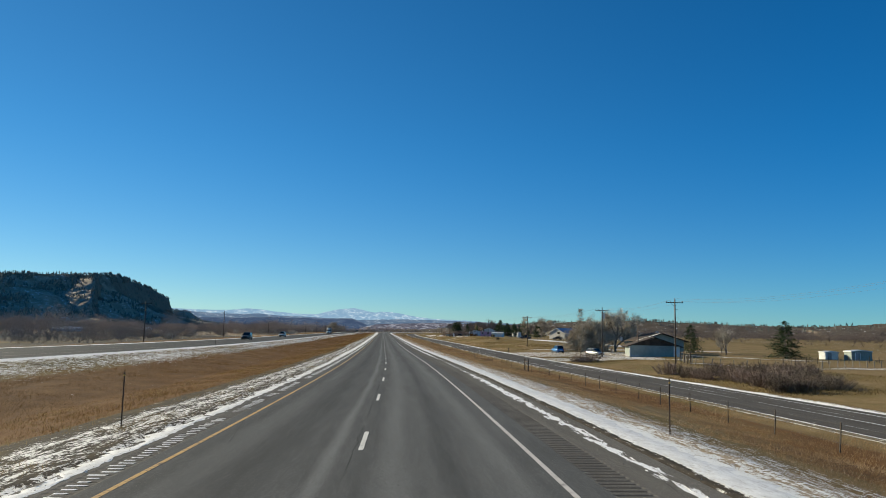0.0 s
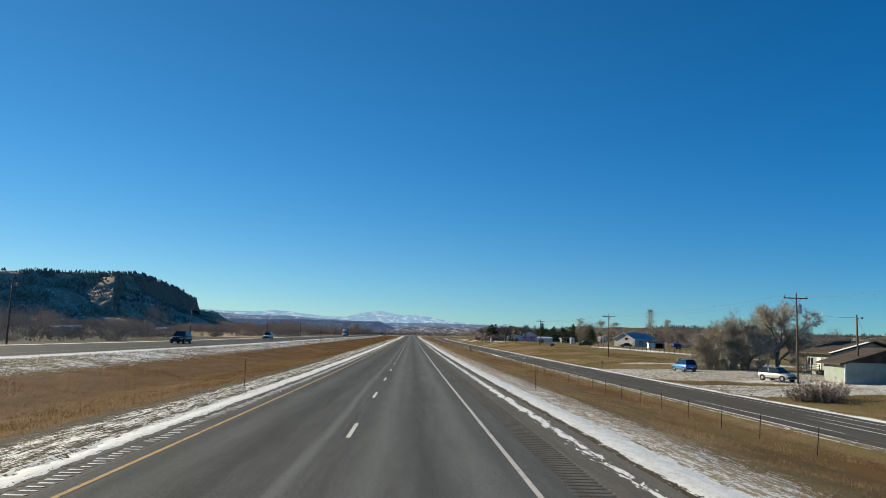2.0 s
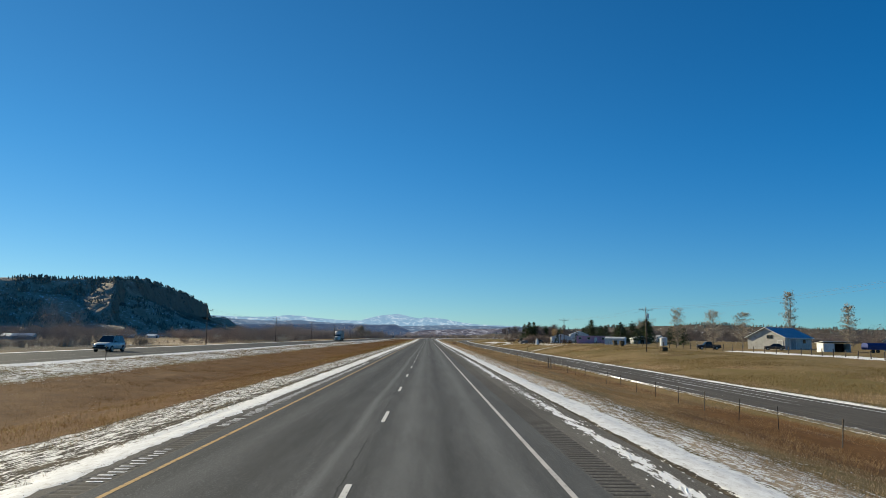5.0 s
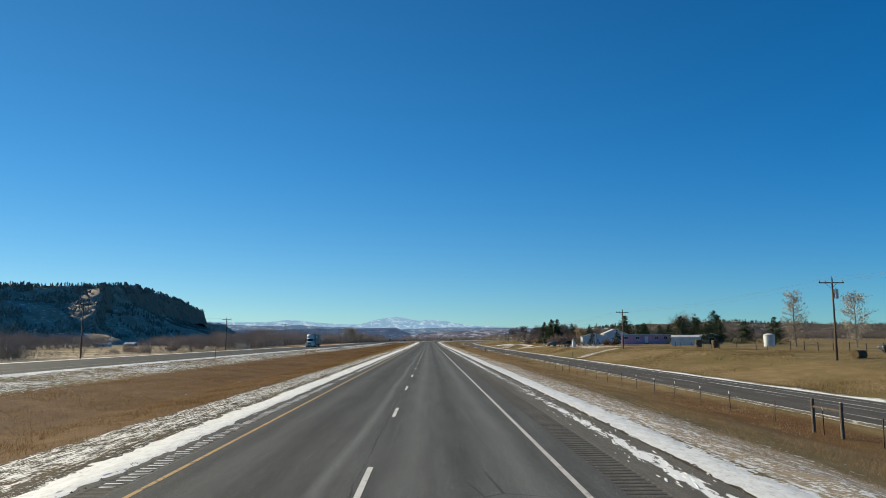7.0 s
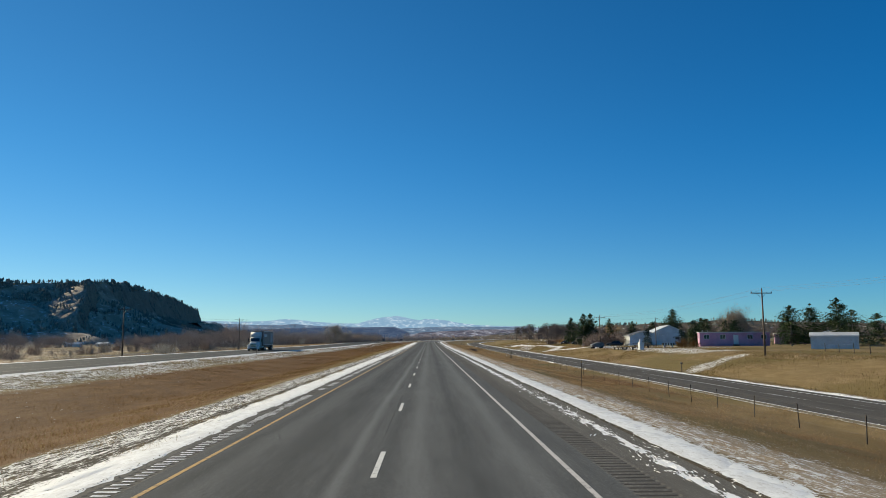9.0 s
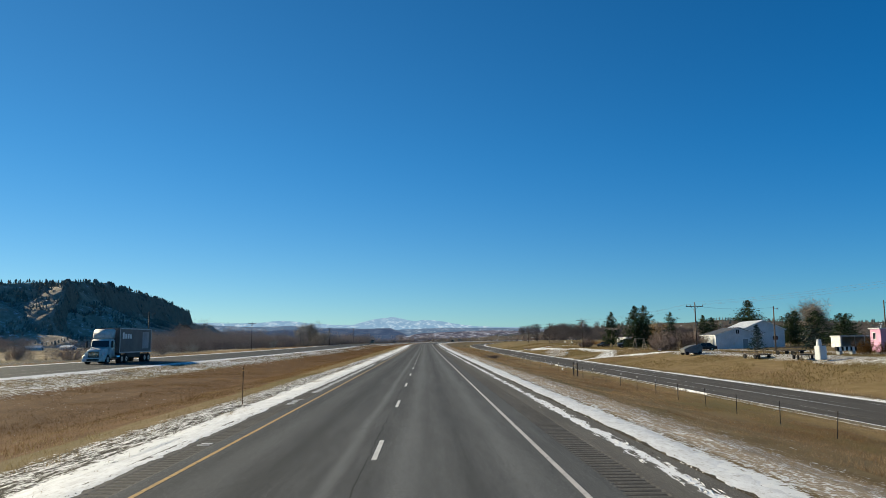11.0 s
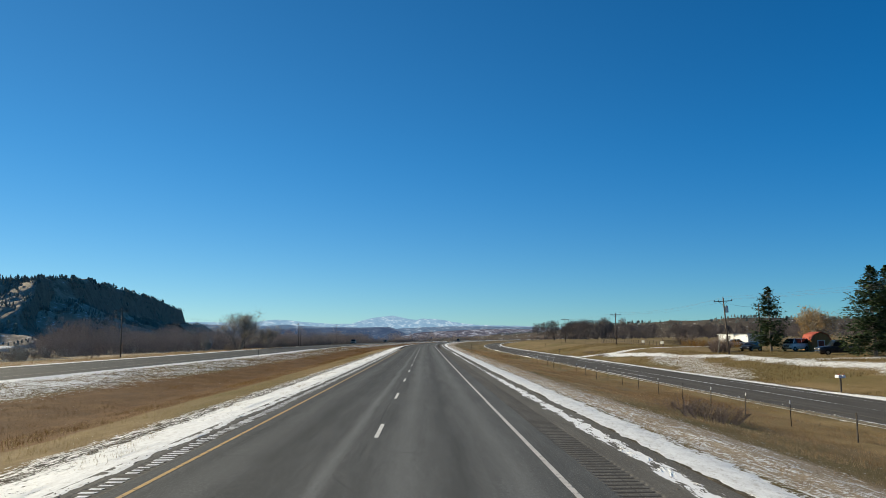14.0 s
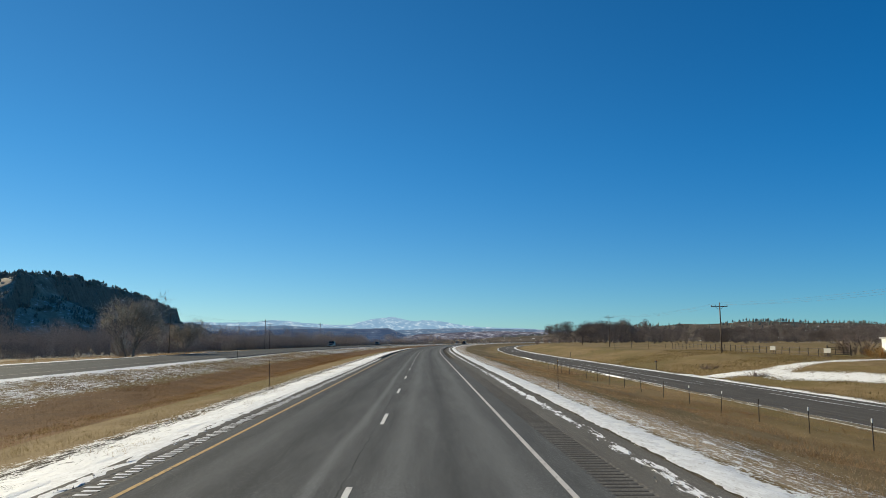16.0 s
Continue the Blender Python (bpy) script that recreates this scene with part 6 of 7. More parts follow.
for x, y, w, ln, turn, label in ((87, 474, 7, 4, 5, "rusty low shed behind the hay"),):
    s = gable_house("farm_shed", label, w, ln, 2.3, 3.2, M_GREYWALL, M_WHITEROOF, at(x, y, turn), 0.3, "shed", plinth=False)
    door_on(s, 1.6, 1.9, 0, -ln / 2 - 0.03, 0, 0, M_BLACK)

# white water tank
tank = holder("water_tank", at(75.6, 409))
tagged(tank, "upright white plastic water tank", "tank")
part("shell", rod((0, 0, 0), (0, 0, 2.55), 1.15, 1.15, 24), M_WHITEMETAL, tank)
part("dome", rod((0, 0, 2.55), (0, 0, 2.85), 1.15, 0.35, 24), M_WHITEMETAL, tank)
part("hatch", rod((0, 0, 2.85), (0, 0, 3.0), 0.3, 0.3, 14), M_PLASTIC, tank)

# white shed and hay
wshed = gable_house("white_shed", "plain white metal shed in the field", 3.2, 7.0, 2.1, 2.6, M_WHITEMETAL, M_WHITEROOF, at(68.8, 442, 62), 0.15, "shed", plinth=False)
door_on(wshed, 2.0, 1.8, 0, -3.53, 0, 0, M_WHITEWALL)


def stump_stack(name, label, m, w, h, seed):
    """A weathered stack: an uneven block of bales."""
    r = np.random.default_rng(seed)
    ob = holder(name, m)
    tagged(ob, label, "hay", "hay stacks")
    for i in range(3):
        bm = box(w * r.uniform(0.85, 1.0), w * r.uniform(0.8, 1.0), h / 3 - 0.02, r.normal(0, 0.05), r.normal(0, 0.05), i * h / 3, r.uniform(-8, 8))
        bmesh.ops.subdivide_edges(bm, edges=bm.edges[:], cuts=3, use_grid_fill=True)
        for v in bm.verts:
            v.co += Vector(r.normal(0, 0.025, 3))
        part("bale", bm, M_HAY, ob)
    return ob


stump_stack("hay_stack", "weathered dark stack of old hay", at(61, 412), 1.3, 1.6, 1)
stump_stack("hay_stack", "weathered dark stack of old hay", at(59.6, 398.5), 1.3, 1.6, 2)
bm = rod((-0.7, 0, 0.5), (0.7, 0, 0.5), 0.52, 0.52, 18)
bmesh.ops.subdivide_edges(bm, edges=bm.edges[:], cuts=1)
tagged(part("round_bale", bm, M_HAY, None), "dark round hay bale lying by the fence", "hay").matrix_basis = at(51.9, 335, 20)

# purple mobile home
mob = holder("mobile_home", at(73, 493, -14))
tagged(mob, "faded purple mobile home with a flat white-edged roof", "mobile home")
part("wall", box(15.5, 4.2, 2.7, 0, 0, 0.45), M_PURPLE, mob)
part("roof", box(15.9, 4.6, 0.16, 0, 0, 3.15), M_WHITEROOF, mob)
part("skirting", box(15.3, 4.0, 0.5, 0, 0, -0.05), M_PURPLE, mob)
for px in (-6.2, -2.6, 3.4, 6.4):
    window_on(mob, 1.1, 0.9, px, -2.13, 1.7, 0)
door_on(mob, 0.9, 2.0, 0.3, -2.14, 0.5, 0, M_TRIM)
part("step", box(1.4, 0.9, 0.35, 0.3, -2.7, 0), M_POSTWOOD, mob)
window_on(mob, 0.9, 0.9, -7.78, 0.3, 1.7, -90)
for px in (-6.8, -5.6, -3.0):
    part("roof_vent", rod((px, 0.4, 3.2), (px, 0.4, 3.75), 0.1, n=8), M_GALV, mob)
add = holder("trailer_addition", at(88, 489.5, -14))
tagged(add, "lower purple trailer joined beyond the mobile home", "mobile home")
part("wall", box(12, 3.6, 2.3, 0, 0, 0.4), M_PURPLE, add)
part("roof", box(12.4, 4.0, 0.16, 0, 0, 2.7), M_WHITEROOF, add)
for px in (-3.5, 1.0, 4.2):
    window_on(add, 1.0, 0.8, px, -1.83, 1.4, 0)

# white shop buildings
shop = gable_house("workshop", "white metal workshop with a dark grey roof", 9.9, 12, 2.95, 4.45, M_WHITEMETAL, M_DARKROOF, pose(69.1, 553.4, -0.78, 0, 0, -6.5), 0.25, "workshop", plinth=False)
door_on(shop, 1.1, 2.1, 1.2, -6.03, 0, 0, M_GREYWALL)
window_on(shop, 0.7, 0.9, -0.4, -6.03, 3.2, 0)
door_on(shop, 2.6, 2.3, -4.98, -2.5, 0, -90, M_WHITEWALL, "overhead_door")
window_on(shop, 0.7, 0.8, -4.98, 1.5, 1.2, -90)
hall = gable_house("hall", "tall white building with a pale metal roof behind the workshop", 9.4, 19, 4.3, 6.3, M_WHITEMETAL, M_WHITEROOF, pose(81.9, 571.4, -0.78, 0, 0, -9), 0.3, "building", plinth=False)
window_on(hall, 1.2, 0.9, 2.6, -9.53, 1.8, 0)
carport = holder("carport", at(93, 545, -10))
tagged(carport, "open carport with a pale flat roof", "carport")
for px in (-4.5, 0, 4.5):
    for py in (-2.5, 2.5):
        part("post", box(0.14, 0.14, 2.4, px, py, -0.1), M_WHITEWALL, carport)
part("roof", box(9.8, 6, 0.2, 0, 0, 2.3), M_WHITEROOF, carport)
part("back_wall", box(9.4, 0.12, 2.3, 0, 2.7, 0), M_GREYWALL, carport)
part("side_wall", box(0.12, 5.3, 2.3, -4.7, 0, 0), M_WHITEWALL, carport)

# red shed, white trailer home, far farm
rb = holder("red_shed", at(67.0, 620, -6) @ Matrix.Diagonal((0.8, 0.8, 0.85, 1)))
tagged(rb, "small shed with a red gambrel roof and orange boards", "shed")
part("wall", prism([(-1.9, -0.1), (1.9, -0.1), (1.9, 2.1), (1.3, 3.0), (0, 3.5), (-1.3, 3.0), (-1.9, 2.1)], -2.4, 2.4, "y"), M_ORANGE, rb)
for s in (-1, 1):
    part("roof", prism([(s * 2.05, 1.95), (s * 1.38, 3.05), (s * 1.42, 3.12), (s * 2.12, 2.0)], -2.6, 2.6, "y"), M_RED, rb)
    part("roof", prism([(s * 1.38, 3.05), (0, 3.55), (0, 3.64), (s * 1.42, 3.12)], -2.6, 2.6, "y"), M_RED, rb)
door_on(rb, 1.2, 1.9, 0, -2.43, 0, 0, M_RED)
wt = holder("trailer_home", at(80.7, 685.5, -96.8))
wt.scale = (1, 1, 0.86)
tagged(wt, "long white trailer home with a lower lean-to at one end", "mobile home")
part("wall", box(13.4, 4, 2.3, 0, 0, 0.35), M_WHITEWALL, wt)
part("roof", box(13.9, 4.5, 0.14, 0, 0, 2.65), M_WHITEROOF, wt)
part("fascia", box(13.94, 0.04, 0.2, 0, -2.27, 2.56), M_GREYWALL, wt, "grey-green roof edge")
part("skirting", box(13.2, 3.8, 0.4, 0, 0, -0.05), M_GREYWALL, wt)
part("lean_to", prism([(6.72, 0), (17.6, 0), (17.6, 2.55), (10.8, 2.55), (6.72, 1.95)], -1.9, 1.9, "y"), M_WHITEWALL, wt)
part("lean_to_roof", prism([(6.72, 1.97), (10.8, 2.57), (17.8, 2.57), (17.8, 2.66), (10.78, 2.66), (6.72, 2.06)], -2.1, 2.1, "y"), M_WHITEROOF, wt)
for px in (0.6, 2.1, 3.6):
    window_on(wt, 1.15, 1.2, px, -2.03, 1.05, 0)
for x, y, turn in ((-286, 708, 10), (-306, 728, -20), (-374, 1110, 8), (-352, 1130, -18), (-396, 1150, 20)):
    f = gable_house("farm_building", "low farm building with a snowy roof in the river flats", 8, 14, 2.8, 4.6, M_WHITEWALL, M_WHITEROOF, at(x, y, turn + 90), 0.5, "barn", plinth=False)
    door_on(f, 3, 2.3, 0, -7.04, 0, 0, M_BLACK)
for x, y in ((160, 690),):
    f = gable_house("far_house", "small white house among the trees", 8, 11, 2.7, 4.6, M_WHITEWALL, M_GREYWALL, at(x, y, 25), 0.5)
    window_on(f, 1.2, 1.1, -1.8, -5.53, 1.0, 0)
    door_on(f, 1.0, 2.0, 1.5, -5.53, 0, 0, M_DARKTRIM)


# ---- vehicles ----
def wheel(parent, x, y, r, wide=0.22):
    t = part("wheel", rod((x - wide / 2, y, r), (x + wide / 2, y, r), r, r, 20), M_TYRE, parent)
    s = 1 if x > 0 else -1
    part("rim", rod((x + s * (wide / 2 - 0.04), y, r), (x + s * (wide / 2 + 0.012), y, r), r * 0.62, r * 0.55, 14), M_RIM, t)
    part("hub", rod((x + s * (wide / 2), y, r), (x + s * (wide / 2 + 0.03), y, r), r * 0.16, r * 0.13, 8), M_PLASTIC, t)
    return t


def frustum(y0, y1, z0, y2, y3, z1, w0, w1):
    """A closed cabin shape: floor from y0 to y1 at z0, roof from y2 to y3 at z1."""
    bm = bmesh.new()
    v = [bm.verts.new(p) for p in ((-w0, y0, z0), (w0, y0, z0), (w0, y1, z0), (-w0, y1, z0), (-w1, y2, z1), (w1, y2, z1), (w1, y3, z1), (-w1, y3, z1))]
    for f in ((3, 2, 1, 0), (4, 5, 6, 7), (0, 1, 5, 4), (1, 2, 6, 5), (2, 3, 7, 6), (3, 0, 4, 7)):
        bm.faces.new([v[i] for i in f])
    return bm


def quad_pane(pts, push):
    """A thin pane on a slanting face, pushed a little outwards."""
    p = [Vector(q) for q in pts]
    n = (p[1] - p[0]).cross(p[3] - p[0]).normalized()
    c = sum(p, Vector()) / 4
    bm = bmesh.new()
    a = [bm.verts.new(c + (q - c) * 0.94 + n * push) for q in p]
    b = [bm.verts.new(c + (q - c) * 0.94 - n * 0.01) for q in p]
    bm.faces.new(a)
    bm.faces.new(b[::-1])
    for i in range(4):
        bm.faces.new((a[i], b[i], b[(i + 1) % 4], a[(i + 1) % 4]))
    return bm


def hull(stations, hw):
    """A rounded car body: cross-sections along y, each with its share of the half width and its lower and upper height."""
    bm, rings = bmesh.new(), []
    for y, f, lo, hi in stations:
        half = [(f * hw * 0.84, lo), (f * hw * 0.98, lo + 0.1), (f * hw, (lo + hi) / 2 + 0.06), (f * hw * 0.96, hi - 0.08), (f * hw * 0.86, hi - 0.01), (f * hw * 0.45, hi + 0.015)]
        rings.append([bm.verts.new((x, y, z)) for x, z in half] + [bm.verts.new((-x, y, z)) for x, z in half[::-1]])
    n = len(rings[0])
    for p, q in zip(rings, rings[1:]):
        for i in range(n):
            bm.faces.new((p[i], p[(i + 1) % n], q[(i + 1) % n], q[i]))
    bm.faces.new(rings[0])
    bm.faces.new(rings[-1][::-1])
    bmesh.ops.recalc_face_normals(bm, faces=bm.faces[:])
    return bm


def arch(x0, x1, y, z, r0, r1, a0=5, a1=175, n=14):
    """A curved mudguard over a wheel: a ring sector from x0 to x1 round (y, z)."""
    bm, rows = bmesh.new(), []
    for i in range(n + 1):
        w = math.radians(a0 + (a1 - a0) * i / n)
        rows.append([bm.verts.new((x, y + r * math.cos(w), z + r * math.sin(w))) for x, r in ((x0, r0), (x1, r0), (x1, r1), (x0, r1))])
    for p, q in zip(rows, rows[1:]):
        for i in range(4):
            bm.faces.new((p[i], p[(i + 1) % 4], q[(i + 1) % 4], q[i]))
    bm.faces.new(rows[0][::-1])
    bm.faces.new(rows[-1])
    bmesh.ops.recalc_face_normals(bm, faces=bm.faces[:])
    return bm


def car(name, label, m, colour, ln=4.7, w=1.85, h=1.7, kind="suv", group=""):
    """A car whose front looks along local +y, standing on z = 0."""
    ob = holder(name, m)
    tagged(ob, label, "car", group)
    hw, r = w / 2, 0.35 if kind != "sedan" else 0.32
    belt = h * (0.60 if kind != "sedan" else 0.64)
    nose = {"suv": 0.30, "pickup": 0.28, "sedan": 0.30, "van": 0.14}[kind]
    yb, yf = -ln / 2, ln / 2
    hood_y = yf - ln * nose
    bm = hull([(yb, 0.80, 0.5, belt - 0.2), (yb + 0.07, 0.92, 0.38, belt - 0.05), (yb + 0.28, 1.0, 0.3, belt), (0, 1.0, 0.27, belt + 0.015), (hood_y, 1.0, 0.27, belt + 0.01),
               (hood_y + (yf - hood_y) * 0.5, 0.985, 0.27, belt - 0.05), (yf - 0.32, 0.95, 0.29, belt - 0.13), (yf - 0.09, 0.86, 0.34, belt - 0.24), (yf, 0.7, 0.43, belt - 0.36)], hw)
    body = part("body", bm, colour, ob, smooth=True)
    if kind == "pickup":
        c0, c1, c2, c3 = hood_y - 2.0, hood_y + 0.1, hood_y - 1.75, hood_y - 0.65
    elif kind == "van":
        c0, c1, c2, c3 = yb + 0.06, hood_y + 0.25, yb + 0.25, hood_y - 0.55
    elif kind == "sedan":
        c0, c1, c2, c3 = yb + 0.55, hood_y + 0.15, yb + 1.2, hood_y - 0.75
    else:
        c0, c1, c2, c3 = yb + 0.06, hood_y + 0.3, yb + 0.62, hood_y - 0.62
    a, b = hw - 0.06, hw - 0.24
    z0, z1 = belt - 0.02, h
    bm = frustum(c0, c1, z0, c2, c3, z1, a, b)
    bmesh.ops.bevel(bm, geom=bm.edges[:], offset=0.1, segments=3, affect="EDGES")
    cab = part("cabin", bm, colour, ob, smooth=True)
    part("windshield", quad_pane([(a, c1, z0), (-a, c1, z0), (-b, c3, z1), (b, c3, z1)], 0.012), M_GLASS, cab)
    part("rear_window", quad_pane([(-a, c0, z0), (a, c0, z0), (b, c2, z1), (-b, c2, z1)], 0.012), M_GLASS, cab)
    cuts = [0.03, 0.48, 0.97] if kind != "pickup" else [0.05, 0.5, 0.95]
    for s in (-1, 1):
        for f0, f1 in zip(cuts, cuts[1:]):
            lo = [(s * a, c0 + (c1 - c0) * f0, z0), (s * a, c0 + (c1 - c0) * f1, z0), (s * b, c2 + (c3 - c2) * f1, z1), (s * b, c2 + (c3 - c2) * f0, z1)]
            part("side_window", quad_pane(lo if s > 0 else [lo[1], lo[0], lo[3], lo[2]], 0.012), M_GLASS, cab)
        part("headlight", box(0.42, 0.1, 0.16, s * (hw - 0.28), yf - 0.06, belt - 0.42), M_LAMP, body, bevel=0.02)
        part("tail_light", box(0.16, 0.08, 0.3, s * (hw - 0.13), yb + 0.03, belt - 0.38), M_TAIL, body, bevel=0.015)
        part("mirror", box(0.2, 0.12, 0.15, s * (hw + 0.08), hood_y - 0.1, belt + 0.02), M_PLASTIC, body, bevel=0.03)
        part("sill", box(0.06, ln * 0.5, 0.1, s * (hw - 0.02), 0, 0.28), M_PLASTIC, body)
        for yy in (yb + ln * 0.19, yf - ln * 0.18):
            part("wheel_arch", rod((s * (hw - 0.1), yy, r), (s * (hw + 0.006), yy, r), r + 0.05, n=18), M_PLASTIC, body)
            wheel(ob, s * (hw - 0.09), yy, r)
    part("grille", box(w * 0.5, 0.06, 0.2, 0, yf - 0.01, belt - 0.5), M_PLASTIC, body)
    part("bumper", box(w * 0.94, 0.16, 0.2, 0, yf - 0.02, 0.38), M_PLASTIC if kind != "pickup" else M_CHROME, body, bevel=0.03)
    part("bumper", box(w * 0.94, 0.14, 0.2, 0, yb + 0.02, 0.42), M_PLASTIC, body, bevel=0.03)
    part("number_plate", box(0.4, 0.02, 0.16, 0, yb - 0.06, 0.62), M_TRIM, body)
    if kind == "pickup":
        bed0, bed1 = yb + 0.12, c0 - 0.05
        part("bed_floor", box(w - 0.24, bed1 - bed0, 0.03, 0, (bed0 + bed1) / 2, belt + 0.055), M_BLACK, body)
    if kind == "suv":
        for s in (-1, 1):
            part("roof_rail", rod((s * (b - 0.06), c2 + 0.3, h + 0.05), (s * (b - 0.06), c3 - 0.2, h + 0.05), 0.02, n=6), M_PLASTIC, cab)
    return ob


def far_lane_at(y, off=0.0, turn=180.0):
    x = bend(y) + far_lane(y) - 34.4 + off
    return pose(x, y, far_deck(0, y), 0, 0, turn)


car("dark_suv", "dark grey-green sport utility vehicle on the far carriageway", far_lane_at(186, 1.2), M_CAR_DARK, 4.9, 1.95, 1.85)
car("white_suv", "white sport utility vehicle on the far carriageway", far_lane_at(264), M_CAR_WHITE, 4.8, 1.92, 1.82)
car("pickup_truck", "dark pickup truck far along the opposite carriageway", far_lane_at(800), M_CAR_BLACK, 5.6, 2.0, 1.9, "pickup")
car("dark_sedan", "dark car far along the opposite carriageway", far_lane_at(900), M_CAR_BLACK, 4.7, 1.85, 1.5, "sedan")
car("lead_car", "dark car far ahead on the highway", pose(bend(985) + 1.9, 985, rise(985), 0, 0, -7), M_CAR_BLACK, 4.8, 1.9, 1.75)
car("blue_suv", "bright blue sport utility vehicle parked in the yard", at(43.6, 183.5, 6), M_CAR_BLUE, 4.7, 1.85, 1.85)
car("silver_suv", "silver-white crossover parked in the snowy yard", at(46.3, 160.0, -156), M_CAR_SILVER, 4.5, 1.85, 1.65)
car("parked_car", "dark car parked in front of the workshop", at(54.5, 531.5, 75), M_CAR_BLACK, 4.7, 1.8, 1.5, "sedan")
car("parked_pickup", "dark blue pickup with a pale lower band parked by the pines", at(58.2, 597.6, 82), M_CAR_NAVY, 6.0, 2.0, 1.95, "pickup")
car("parked_van", "white van parked by the pines", at(63.2, 619.5, 118), M_CAR_WHITE, 4.8, 1.95, 2.05, "van")
car("parked_car", "dark car parked by the trailer home", at(57.6, 624, 130), M_CAR_DARK, 4.6, 1.8, 1.5, "sedan")
car("parked_car", "pale car parked by the barn", at(84, 352, 60), M_CAR_BLACK, 4.6, 1.8, 1.55, "sedan")
car("parked_pickup", "dark pickup parked by the farm fence", at(68.5, 353, 80), M_CAR_BLACK, 5.4, 1.95, 1.85, "pickup")
car("yard_car", "white car parked behind the pines", at(66, 651, 80), M_CAR_WHITE, 4.6, 1.8, 1.55, "sedan")
for x, y, t in ((70, 600, 40), (81, 612, 10)):
    car("yard_car", "dark car parked in the yard", at(x, y, t), M_CAR_DARK, 4.6, 1.8, 1.5, "sedan")


def lorry(m):
    """A white tractor with a box trailer; its front looks along local +y, from y = 0 at the bumper backwards."""
    ob = holder("lorry", m)
    tagged(ob, "white tractor with a grey box trailer on the far carriageway", "truck")
    bm = hull([(-0.06, 0.6, 0.72, 1.36), (-0.16, 0.68, 0.68, 1.5), (-0.5, 0.72, 0.66, 1.62), (-1.1, 0.78, 0.66, 1.76), (-1.75, 0.86, 0.66, 1.92)], 1.2)
    hood = part("hood", bm, M_CAR_WHITE, ob, smooth=True)
    grille = part("grille", box(1.16, 0.07, 0.66, 0, -0.07, 0.74), M_PLASTIC, hood, "dark slatted grille")
    for k in range(5):
        part("grille_bar", box(1.12, 0.04, 0.035, 0, -0.03, 0.8 + 0.13 * k), M_CHROME, grille)
    for s in (-1, 1):
        part("headlight", box(0.3, 0.3, 0.3, s * 0.93, -0.42, 0.98), M_LAMP, hood, bevel=0.06)
        part("fender", arch(s * 0.78, s * 1.22, -1.05, 0.55, 0.58, 0.72), M_CAR_WHITE, hood, smooth=True)
        part("fender_nose", box(0.42, 0.5, 0.5, s * 1.0, -0.3, 0.5), M_CAR_WHITE, hood, bevel=0.1)
    part("bumper", box(2.4, 0.3, 0.42, 0, -0.1, 0.3), M_CAR_WHITE, ob, bevel=0.06)
    part("bumper_intake", box(1.3, 0.04, 0.2, 0, 0.06, 0.4), M_PLASTIC, ob)
    bm = frustum(-3.0, -1.45, 0.7, -2.95, -1.85, 2.75, 1.12, 1.05)
    bmesh.ops.bevel(bm, geom=bm.edges[:], offset=0.08, segments=2, affect="EDGES")
    cab = part("cab", bm, M_CAR_WHITE, ob, smooth=True)
    part("windshield", quad_pane([(1.02, -1.61, 1.78), (-1.02, -1.61, 1.78), (-0.98, -1.80, 2.58), (0.98, -1.80, 2.58)], 0.03), M_GLASS, cab)
    for s in (-1, 1):
        lo = [(s * 1.1, -2.75, 1.8), (s * 1.1, -1.75, 1.8), (s * 1.06, -1.95, 2.5), (s * 1.06, -2.75, 2.5)]
        part("side_window", quad_pane(lo if s > 0 else [lo[1], lo[0], lo[3], lo[2]], 0.03), M_GLASS, cab)
        part("mirror", box(0.2, 0.1, 0.75, s * 1.38, -1.5, 1.8), M_PLASTIC, cab, bevel=0.03)
        part("door_handle", box(0.03, 0.2, 0.06, s * 1.13, -2.6, 1.55), M_CHROME, cab)
        part("fuel_tank", rod((s * 0.95, -4.4, 0.72), (s * 0.95, -3.1, 0.72), 0.32, n=16), M_CHROME, ob)
        part("step", box(0.3, 0.9, 0.06, s * 1.0, -2.4, 0.45), M_PLASTIC, ob)
    bm = frustum(-3.0, -1.9, 2.7, -3.0, -2.35, 3.85, 1.06, 1.12)
    bmesh.ops.bevel(bm, geom=bm.edges[:], offset=0.12, segments=2, affect="EDGES")
    part("roof_fairing", bm, M_CAR_WHITE, ob, smooth=True)
    part("chassis", box(0.9, 4.6, 0.25, 0, -4.0, 0.75), M_STEEL, ob)
    for yy in (-1.05, -4.5, -5.75):
        for s in (-1, 1):
            wheel(ob, s * 1.02, yy, 0.5, 0.3 if yy > -2 else 0.55)
    box_t = part("trailer_box", box(2.58, 9.6, 2.85, 0, -8.5, 1.15), surface("dull_grey_trailer_panels", (0.075, 0.07, 0.07), (0.14, 0.13, 0.13), 0.5, 8, 0.5, 0.2, 0.3, seams=1.2, seam_axis=1), ob)
